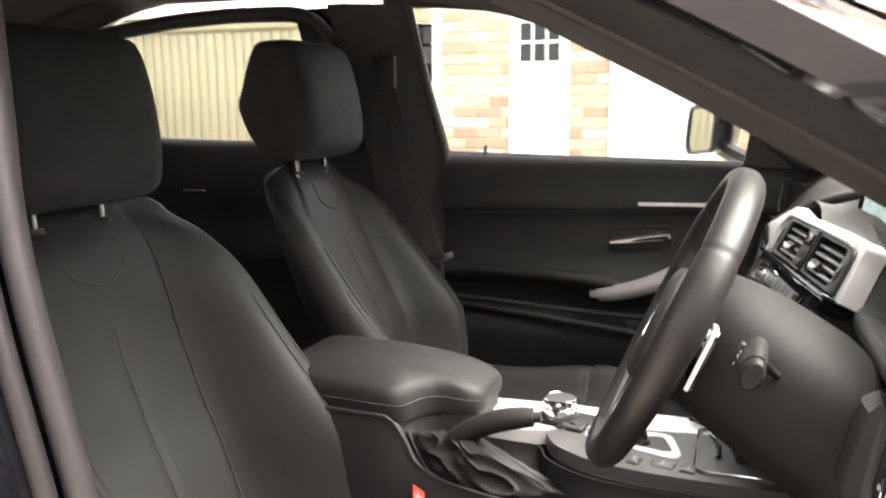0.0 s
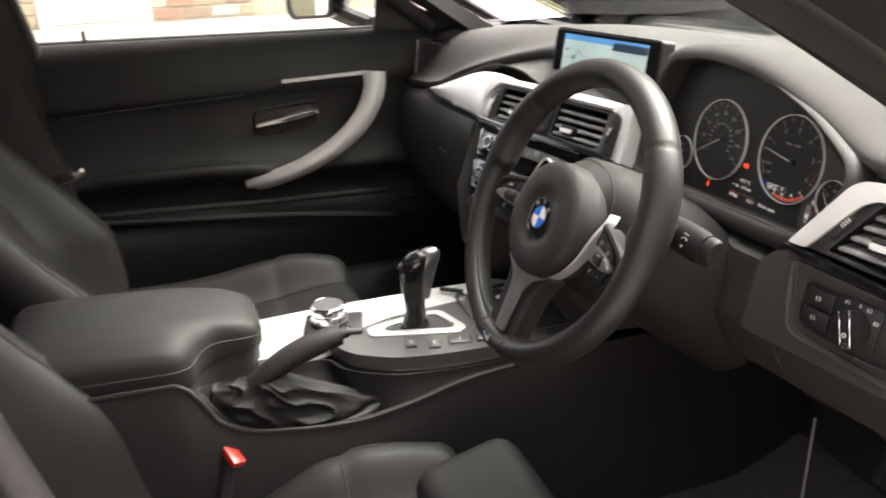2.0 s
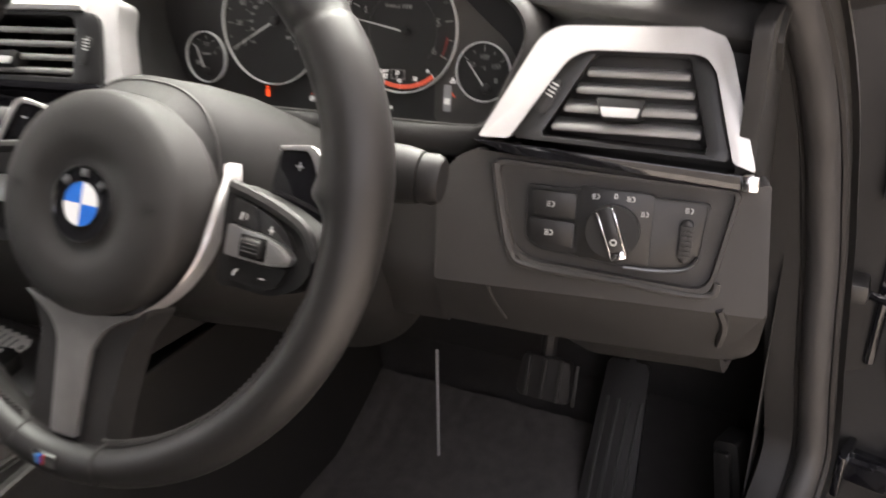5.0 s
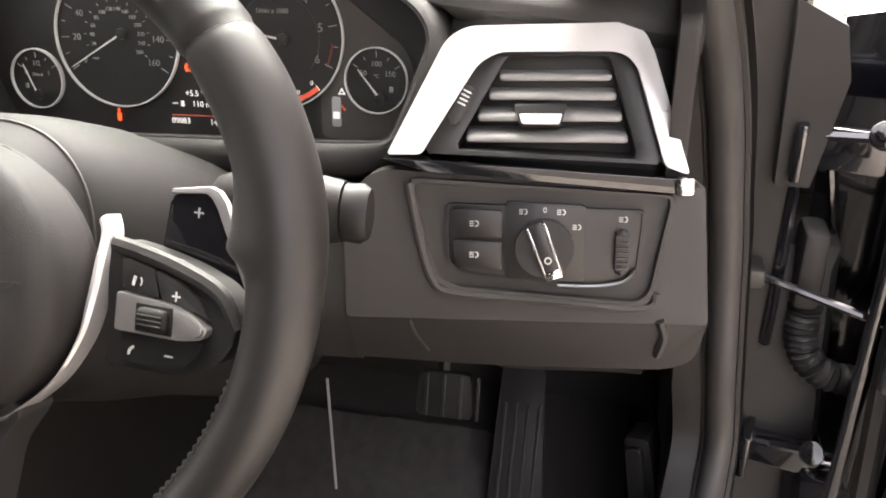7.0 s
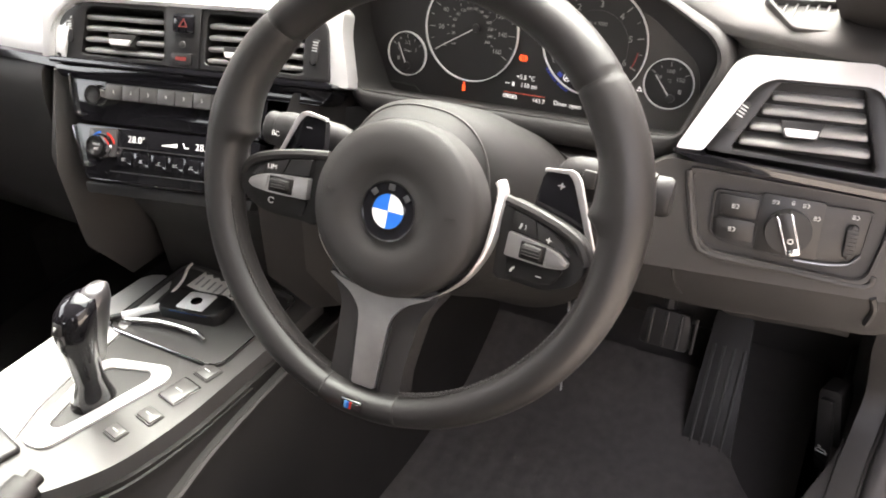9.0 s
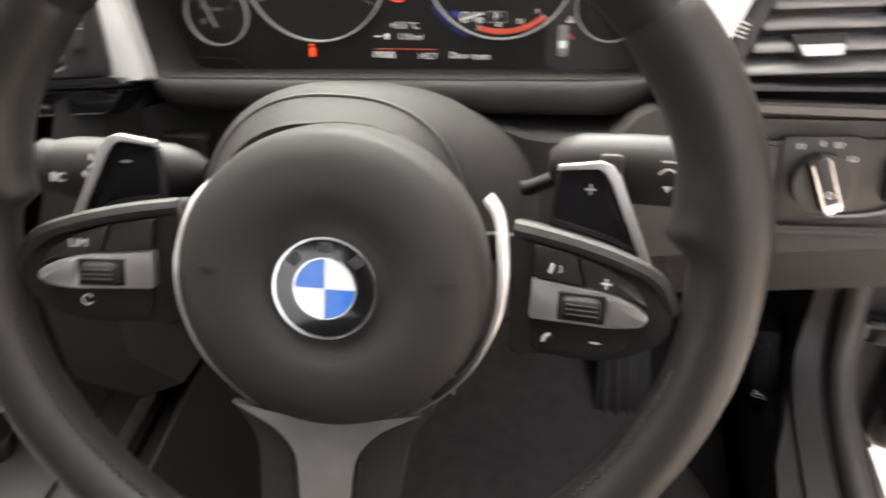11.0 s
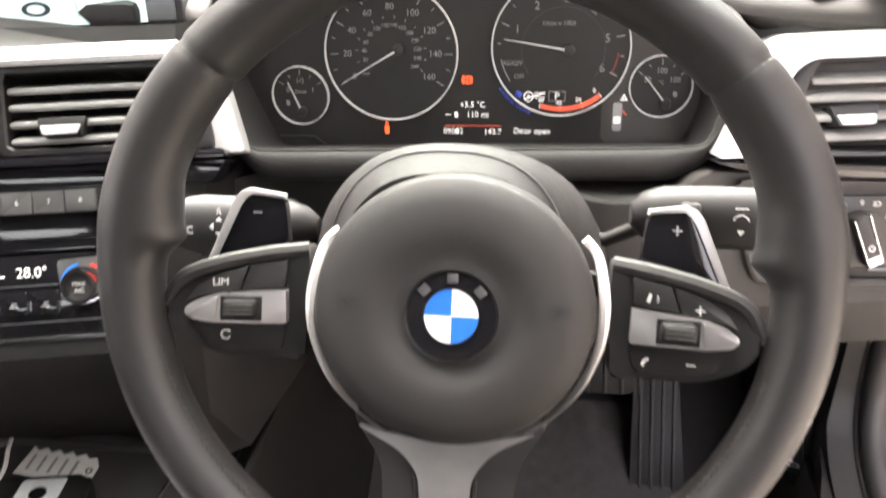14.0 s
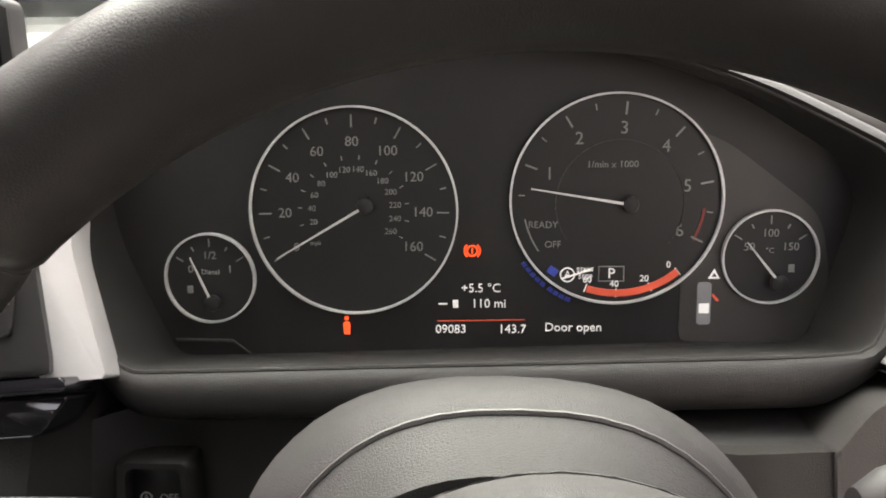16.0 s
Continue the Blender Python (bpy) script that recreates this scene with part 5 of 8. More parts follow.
            part("number", moved(words(w, 0.0056), T(px, py + (0 if a == 90 else -0.001), 0.0016)), DIM, g, "", D)
        part("small_word", moved(words("°C" if side else "Diesel", 0.0038), T(x, y + 0.003, 0.0016)), DIM, g, "", D)
        part("pump_mark", moved(rbox(0.003, 0.004, 0.0005, 0.0002), T(x + (0.011 if side else -0.011), y - 0.006, 0.0016)), DIM, g, "", D)
        needle(g, x + (0.0040 if side else 0.0015), y - 0.0125, 129 if side else 113, r * 1.12, 0.0)
    # display texts and lamps
    def put(text, x, y, size, mat=LIT, name="display_text"):
        part(name, moved(words(text, size), T(x / 1000, y / 1000, 0.0012)), mat, c, "", D)
    put("+5.5 °C", -2.5, -43.0, 0.0064)
    put("110 mi", 1.5, -51.0, 0.0064)
    part("range_arrow", join(moved(rbox(0.0045, 0.0007, 0.0005, 0), T(-0.022, -0.051, 0.0012)), moved(rbox(0.0028, 0.0042, 0.0005, 0.0002), T(-0.0155, -0.051, 0.0012))), LIT, c, "", D)
    put("09083", -18.0, -64.5, 0.0064)
    put("143.7", 13.5, -64.5, 0.0064)
    put("Door open", 44.5, -63.5, 0.0064)
    part("red_line", prism(mm([(-25, -59.8), (20, -59.2), (20, -59.7), (-25, -60.3)]), 0.001, 0.0014), LIT_ORANGE, c, "", D)
    part("brake_lamp", join(annulus(0.0022, 0.0030, 0.001, 0.0016, n=24, c=(-0.0068, -0.0235)), annulus(0.0036, 0.0043, 0.001, 0.0016, 130, 230, 12, (-0.0068, -0.0235)), annulus(0.0036, 0.0043, 0.001, 0.0016, -50, 50, 12, (-0.0068, -0.0235)), moved(rbox(0.0008, 0.0028, 0.0005, 0), T(-0.0068, -0.0235, 0.0012))), LIT_RED, c, "lit red brake lamp", D)
    part("belt_lamp", join(disc(0.0011, 0.001, 0.0016, 12, 0, (-0.0718, -0.0585)), prism(mm([(-73.3, -67), (-70.3, -67), (-70.0, -61.2), (-71.2, -60.3), (-72.4, -60.3), (-73.6, -61.2)]), 0.001, 0.0016)), LIT_RED, c, "lit red seat belt lamp", D)
    car = join(prism(rounded(mm([(106.5, -62), (113.5, -62), (113.5, -40), (106.5, -40)]), 0.002), 0.0009, 0.0013))
    part("door_warning", car, GREYPRINT, c, "", D)
    part("door_warning", prism(mm([(107.5, -56), (112.5, -56), (112.5, -51), (107.5, -51)]), 0.0013, 0.0016), LIT, c, "", D)
    part("door_warning", moved(rbox(0.0045, 0.0012, 0.0005, 0), T(0.1155, -0.048, 0.0012, 0, 0, -50)), LIT_ORANGE, c, "", D)
    part("warning_triangle", annulus(0.0016, 0.0033, 0.001, 0.0016, 90, 450, 3, (0.1145, -0.0365)), LIT, c, "", D)

    # hood around the dials
    lip = [(-0.1665, -0.0675), (0.1685, -0.0595), (0.192, 0.008), (0.180, 0.026), (0.118, 0.059), (0.035, 0.085), (-0.020, 0.097), (-0.085, 0.101), (-0.172, 0.090), (-0.198, 0.018), (-0.192, -0.015)]
    lipd = resample(rounded(lip, [0.010, 0.010, 0.012, 0.02, 0.04, 0.04, 0.04, 0.04, 0.03, 0.03, 0.02], 6), 130)
    rim = resample(rounded([(-0.158, -0.0945), (0.156, -0.0875), (0.181, -0.066), (0.203, 0.006), (0.189, 0.031), (0.122, 0.065), (0.036, 0.091), (-0.020, 0.103), (-0.086, 0.107), (-0.178, 0.096), (-0.206, 0.018), (-0.201, -0.016), (-0.180, -0.074)], [0.018, 0.018, 0.01, 0.012, 0.02, 0.04, 0.04, 0.04, 0.04, 0.03, 0.03, 0.02, 0.02], 6), 130)
    back = resample(rounded([(-0.160, -0.0815), (0.161, -0.0735), (0.180, 0.000), (0.168, 0.022), (0.112, 0.058), (0.035, 0.082), (-0.020, 0.092), (-0.085, 0.096), (-0.160, 0.084), (-0.190, 0.015), (-0.186, -0.020)], [0.008, 0.008, 0.012, 0.02, 0.04, 0.04, 0.04, 0.04, 0.03, 0.03, 0.02], 6), 130)
    def lean(p, z):
        return (p.x, p.y, z - 0.24 * (p.y + 0.06) + 0.0)
    def ring_at(f, z):
        return [lean(p.lerp(q, f), z) for p, q in zip(lipd, rim)]
    rings = [[(p.x, p.y, -0.012) for p in back], ring_at(0.0, 0.055), ring_at(0.06, 0.0600), ring_at(0.25, 0.0625), ring_at(0.55, 0.0610), ring_at(0.82, 0.0560), ring_at(0.97, 0.0460), ring_at(1.0, 0.030), [(p.x, p.y * 1.0, -0.02) for p in rim]]
    part("hood", loft(rings, caps=False), SOFT_DARK, c, "grained hood around the dials", D, 60)
    part("hood_edge", tube(ring_at(0.03, 0.0590), 0.0011, 6, True), HARD_GREY, c, "", D)


cluster()


# ---- steering wheel ----
WHEEL = axes((0.3665, -0.008, 0.827), (1, 0.014, -0.025), (0.012, 0.42, 0.91))


# the rim leans forward a little against the hub
RIM = WHEEL @ Matrix(((1, 0, 0, 0.0015), (0, 1, 0, 0.0194), (-0.0117, -0.0050, 1, -0.0160), (0, 0, 0, 1)))


def smooth01(t):
    t = min(max(t, 0.0), 1.0)
    return t * t * (3 - 2 * t)


def steering_wheel():
    w = thing("steering_wheel", "black leather three-spoke sports steering wheel with silver trim", "steering wheel", (0.352, 0.05, 0.80))
    M = WHEEL
    R, FLAT, DEEP = 0.1712, 0.934, 0.012
    # rim: oval section, thumb rests by the upper spokes
    def section(deg, swell=0.0, m=20):
        a = radians(deg)
        half = abs(((deg + 90) % 360) - 180)
        half = 90 - half if half < 180 else half
        thumb = smooth01((half + 2) / 12) * (1 - smooth01((half - 30) / 14))
        nub = 0.0065 * math.exp(-((half - 4.5) / 2.9) ** 2) + 0.005 * math.exp(-((half - 9) / 6) ** 2)
        fat = 0.5 + 0.5 * math.tanh((math.sin(a) + 0.15) * 4)
        cw, ch = 0.0150 + 0.0024 * fat + 0.0012 * thumb + swell, 0.0172 + 0.0018 * fat + 0.0012 * thumb + swell
        slim = 0.0028 * math.exp(-((deg - 270) / 22) ** 2)
        cw -= slim
        ring = []
        for j in range(m):
            b = 2 * math.pi * j / m
            rr = R + slim - 0.0022 * fat + cw * math.cos(b) - nub * max(0.0, -math.cos(b)) ** 1.6
            ring.append((rr * math.cos(a), rr * math.sin(a) * (FLAT if a < math.pi else 1.0 + DEEP * math.sin(a) ** 2), ch * math.sin(b)))
        return ring
    def fold(deg):
        return -0.0014 * sum(math.exp(-((deg - c) / 0.7) ** 2) for c in (39.5, 140.5)) + 0.0003 * (39.5 < deg < 140.5)
    rings = [section(d, fold(d)) for d in [1.2 * i for i in range(300)]]
    rim = part("rim", loft(rings + [rings[0]], caps=False), LEATHER_RIM, w, "smooth black leather rim", RIM)
    # seams between leather panels
    for deg in (39.2, 140.8, 259, 280.5):
        part("seam", tube(section(deg, 0.0002 if 200 < deg else -0.0014, 28), 0.0007, 5, True), RUBBER, rim, "", RIM)
    # cross-stitching along the inner side of the lower rim
    bm = None
    for a0, a1 in ((196, 258), (282, 344)):
        k = 0
        a = a0
        while a < a1:
            p = Vector(((R - 0.0132) * math.cos(radians(a)), (R - 0.0132) * math.sin(radians(a)) * (1 + DEEP * math.sin(radians(a)) ** 2), 0.0085))
            for tw in (35, -35):
                q = moved(rbox(0.0055, 0.0011, 0.0011, 0), Matrix.Translation(p) @ T(0, 0, 0, 0, 0, a + 90 + tw))
                bm = join(bm, q) if bm else q
            a += 1.55
    tagged(part("stitching", bm, STITCH, rim, "dark cross stitching", RIM), kind="stuff")

    # airbag cover: domed disc
    rings = []
    shape = lambda a: 0.0690 + 0.0010 * math.cos(2 * a)
    for k, (f, z) in enumerate(((1.0, -0.030), (1.0, -0.012), (0.985, -0.005), (0.95, -0.0005), (0.80, 0.0035), (0.62, 0.0042), (0.52, 0.0034), (0.42, 0.0004), (0.36, -0.0004), (0.05, -0.0004))):
        rings.append([(shape(a) * f * math.cos(a), shape(a) * f * math.sin(a) + 0.001, z) for a in [2 * math.pi * i / 64 for i in range(64)]])
    cover = part("airbag_cover", loft(rings), SOFT_DARK, w, "grained round airbag cover", M, 50)
    for s in (-1, 1):
        part("horn_mark", join(moved(rbox(0.010, 0.0008, 0.0004, 0), T(s * 0.052, 0.0065, 0.0042)), moved(rbox(0.006, 0.0008, 0.0004, 0), T(s * 0.050, 0.0045, 0.0042, 0, 0, s * 30))), HARD, cover, "", M)
    badge = part("roundel", disc(0.0220, -0.004, 0.0020, 48, 0.0015), GLOSS, cover, "black enamel roundel with blue and white quarters", M)
    part("roundel_ring", annulus(0.0218, 0.0229, 0.0, 0.0028, n=48), CHROME, badge, "", M)
    part("inner_ring", annulus(0.0132, 0.0138, 0.0, 0.0028, n=48), CHROME, badge, "", M)
    for q in range(4):
        pts = [(0, 0)] + [(0.0132 * math.cos(radians(90 * q + 9 * k)), 0.0132 * math.sin(radians(90 * q + 9 * k))) for k in range(11)]
        part("quarter", prism(pts, 0.0015, 0.0026), BLUE if q in (1, 3) else WHITE, badge, "", M)
    for a in (138, 90, 42):
        part("ring_bar", moved(rbox(0.0052, 0.0046, 0.0006, 0.0002), T(0.0183 * math.cos(radians(a)), 0.0183 * math.sin(radians(a)), 0.0024, 0, 0, a - 90)), DARK_METAL, badge, "", M)

    # silver arcs hugging the cover
    for s in (-1, 1):
        arc = spline([(s * 0.0655, 0.0365, -0.040), (s * 0.0715, 0.0290, -0.034), (s * 0.0745, 0.0150, -0.026), (s * 0.0755, -0.0015, -0.020), (s * 0.0725, -0.0200, -0.017), (s * 0.0615, -0.0410, -0.014), (s * 0.0410, -0.0585, -0.012), (s * 0.020, -0.0685, -0.010)], 6)
        k = len(arc)
        wd = [0.0029 - 0.0022 * smooth01((i / k - 0.25) / 0.5) for i in range(k)]
        rings = []
        for i, p in enumerate(arc):
            q = (arc[min(i + 1, k - 1)] - arc[max(i - 1, 0)]).normalized()
            nrm = Vector((-q.y, q.x, 0)) * (1 if s > 0 else -1)
            a, b = p + nrm * wd[i], p - nrm * wd[i]
            rings.append([a + Vector((0, 0, -0.012)), a, p + Vector((0, 0, 0.0012)), b, b + Vector((0, 0, -0.012))])
        part("silver_arc", loft(rings), ARC, w, "satin silver trim arc", M)

    # side spokes and switch pads
    for s in (-1, 1):
        # the pads rise toward the rim
        M = WHEEL @ Matrix(((1, 0, 0, 0), (0, 1, 0, 0), (s * 0.20, 0, 1, -0.0355), (0, 0, 0, 1)))
        body = rounded([(s * 0.078, 0.012), (s * 0.079, 0.0275), (s * 0.100, 0.0245), (s * 0.124, 0.0190), (s * 0.144, 0.0110), (s * 0.153, -0.0050), (s * 0.145, -0.0210), (s * 0.124, -0.0310), (s * 0.092, -0.0310), (s * 0.080, -0.0340)], [0.003, 0.004, 0.02, 0.02, 0.012, 0.012, 0.014, 0.012, 0.012, 0.004])
        sp = part("side_spoke", prism(body, -0.030, -0.009, 0.006, 4), PAD, w, "satin black side spoke", M)
        part("spoke_top", tube(spline([(s * 0.079, 0.0255, -0.012), (s * 0.100, 0.0225, -0.010), (s * 0.124, 0.0170, -0.009), (s * 0.142, 0.0090, -0.010), (s * 0.150, -0.0050, -0.013)], 5), 0.0042, 8), SOFT_DARK, sp, "", M)
        left = [(0.0885, 0.0200), (0.1068, 0.0170), (0.1112, 0.0040), (0.0895, 0.0062)]
        right = [(0.1080, 0.0167), (0.1210, 0.0125), (0.1330, 0.0060), (0.1385, -0.0020), (0.1330, 0.0004), (0.1124, 0.0038)]
        for pts in (left, right):
            part("upper_button", prism(rounded([(s * x, y) for x, y in pts], 0.0014), -0.010, -0.005, 0.0010), SATIN, sp, "", M)
        ba = rounded([(s * 0.0885, 0.0048), (s * 0.1215, 0.0024), (s * 0.1330, -0.0012), (s * 0.1395, -0.0060), (s * 0.1370, -0.0108), (s * 0.1240, -0.0130), (s * 0.0880, -0.0128)], [0.001, 0.004, 0.004, 0.003, 0.003, 0.004, 0.001])
        bb = part("silver_switch", prism(ba, -0.010, -0.0025, 0.0016), SWITCH_SILVER, sp, "satin silver switch bar", M)
        part("grip_tip", prism(rounded([(s * 0.1215, 0.0012), (s * 0.1325, -0.0022), (s * 0.1380, -0.0062), (s * 0.1358, -0.0098), (s * 0.1230, -0.0116)], 0.0015), -0.003, -0.0008, 0.0008), SPOKE_SILVER, bb, "darker ribbed grip", M)
        part("roller_well", moved(rbox(0.0205, 0.0128, 0.0012, 0.0004, 1), T(s * 0.1105, -0.0052, -0.0022)), PAD, bb, "", M)
        part("roller", moved(rbox(0.0175, 0.0105, 0.008, 0.003, 3), T(s * 0.1105, -0.0052, -0.0015)), PAD, bb, "", M)
        for dy in (-0.0022, 0.0, 0.0022):
            part("roller_groove", moved(rbox(0.0140, 0.0007, 0.0006, 0.0002, 1), T(s * 0.1105, -0.0052 + dy, 0.0026)), HARD_GREY, bb, "", M)
        lo = rounded([(s * 0.0890, -0.0140), (s * 0.1240, -0.0143), (s * 0.1360, -0.0122), (s * 0.1300, -0.0235), (s * 0.1200, -0.0275), (s * 0.0910, -0.0275)], 0.003)
        part("lower_buttons", prism(lo, -0.010, -0.006, 0.0012), PAD, sp, "", M)
        if s < 0:
            part("limit_word", moved(words("LIM", 0.0055), T(-0.1215, 0.0080, -0.0046)), PRINT, sp, "", M)
            part("symbol", annulus(0.0020, 0.0027, -0.0060, -0.0055, 30, 330, 18, (-0.1190, -0.0195)), PRINT, sp, "", M)
        else:
            part("plus_mark", join(moved(rbox(0.0045, 0.0008, 0.0004, 0), T(0.1205, 0.0062, -0.0046)), moved(rbox(0.0008, 0.0045, 0.0004, 0), T(0.1205, 0.0062, -0.0046))), PRINT, sp, "", M)
            part("voice_mark", join(moved(rbox(0.0016, 0.0045, 0.0004, 0), T(0.0965, 0.0105, -0.0046, 0, 0, -15)), moved(annulus(0.002, 0.0026, -0.0048, -0.0044, -50, 50, 8, (0.0985, 0.0105)), Matrix())), PRINT, sp, "", M)
            part("minus_mark", moved(rbox(0.0045, 0.0008, 0.0004, 0), T(0.1180, -0.0215, -0.0056)), PRINT, sp, "", M)
            part("phone_mark", annulus(0.0026, 0.0040, -0.0060, -0.0056, 100, 190, 10, (0.0985, -0.0235)), PRINT, sp, "", M)

    M = WHEEL
    # lower spoke: black wings and silver insert
    blk = rounded([(-0.052, -0.052), (-0.0335, -0.080), (-0.0325, -0.120), (-0.0345, -0.158), (0.0300, -0.158), (0.0300, -0.120), (0.0365, -0.076), (0.052, -0.052)], 0.008)
    ls = part("lower_spoke", prism(blk, -0.034, -0.012, 0.005, 3), HARD, w, "black lower spoke", M)
    part("spoke_insert", prism(rounded([(-0.0460, -0.0600), (-0.0240, -0.0715), (-0.0145, -0.0830), (-0.0125, -0.1100), (-0.0106, -0.1420), (0.0099, -0.1420), (0.0108, -0.1100), (0.0125, -0.0830), (0.0225, -0.0700), (0.0430, -0.0590), (0.0, -0.0680)], [0.001, 0.01, 0.012, 0.02, 0.003, 0.003, 0.02, 0.012, 0.01, 0.001, 0.02]), -0.020, -0.0075, 0.0022, 3), SPOKE_SILVER, ls, "satin grey silver spoke insert", M)
    part("insert_rim", tube(spline([(x, y, -0.0105) for x, y in ((-0.0165, -0.0850), (-0.0143, -0.1100), (-0.0127, -0.1415), (-0.0112, -0.1448), (0.0107, -0.1448), (0.0122, -0.1415), (0.0130, -0.1100), (0.0145, -0.0850))], 4), 0.0012, 6), SATIN, ls, "", M)
    foot = []
    for a in range(259, 282, 2):
        rr = radians(a)
        foot.append([((R + 0.0026 + 0.0128 * math.cos(b)) * math.cos(rr), (R + 0.0026 + 0.0128 * math.cos(b)) * math.sin(rr) * (1 + DEEP * math.sin(rr) ** 2), 0.0177 * math.sin(b)) for b in [2 * math.pi * k / 20 for k in range(20)]])
    M = RIM
    rb = part("rim_base", loft(foot), SATIN, w, "", M)
    B = T(-0.0030, -0.1750, 0.0166, 20)
    bx = part("badge_plate", moved(rbox(0.0190, 0.0098, 0.003, 0.001, 2), B), GLOSS, rb, "small badge with three colour bars", M)
    for k, (mt, x) in enumerate(((material("light_blue_enamel", (0.10, 0.35, 0.75), 0.3), -0.0085), (BLUE, -0.0063), (RED, -0.0041))):
        part("colour_bar", moved(prism([(-0.0010, -0.0034), (0.0010, -0.0034), (0.0022, 0.0034), (0.0002, 0.0034)], 0, 0.0008), B @ T(x + 0.003, 0, 0.0015)), mt, bx, "", M)
    part("chrome_bar", moved(prism([(-0.0045, -0.0034), (0.0045, -0.0034), (0.0055, 0.0034), (-0.0032, 0.0034)], 0, 0.0009), B @ T(0.0048, 0, 0.0015)), CHROME, bx, "", M)

    M = WHEEL
    # shift paddles behind the spokes
    for s in (-1, 1):
        inn = rounded([(s * 0.0915, -0.0036), (s * 0.0975, 0.0510), (s * 0.1165, 0.0535), (s * 0.1225, 0.0480), (s * 0.1450, -0.0036)], [0.003, 0.004, 0.006, 0.008, 0.003])
        pd = part("shift_paddle", prism(inn, -0.054, -0.047, 0.001), GLOSS, w, "gloss black shift paddle with silver edge", M)
        edge = [(0.0972, 0.0508), (0.0976, 0.0535), (0.1170, 0.0562), (0.1220, 0.0545), (0.1262, 0.0495), (0.1490, -0.004), (0.1440, -0.0036), (0.1228, 0.0462), (0.1195, 0.0510), (0.1160, 0.0535)]
        part("paddle_edge", prism([(s * x, y) for x, y in edge][::s], -0.0508, -0.0462, 0.0008), ARC, pd, "silver paddle edge", M)
        part("paddle_arm", moved(rbox(0.040, 0.014, 0.008, 0.003, 2), T(s * 0.084, 0.012, -0.052)), PAD, pd, "", M)
        if s > 0:
            part("plus_mark", join(moved(rbox(0.005, 0.0009, 0.0004, 0), T(0.1125, 0.0430, -0.0465)), moved(rbox(0.0009, 0.005, 0.0004, 0), T(0.1125, 0.0430, -0.0465))), PRINT, pd, "", M)
        else:
            part("minus_mark", moved(rbox(0.005, 0.0009, 0.0004, 0), T(-0.1125, 0.0430, -0.0465)), PRINT, pd, "", M)
    part("wheel_boss", loft([[(r * math.cos(a), r * math.sin(a), z) for a in [2 * math.pi * i / 40 for i in range(40)]] for r, z in ((0.058, -0.10), (0.060, -0.05), (0.066, -0.040), (0.0695, -0.026))]), SOFT_DARK, w, "", M)


steering_wheel()


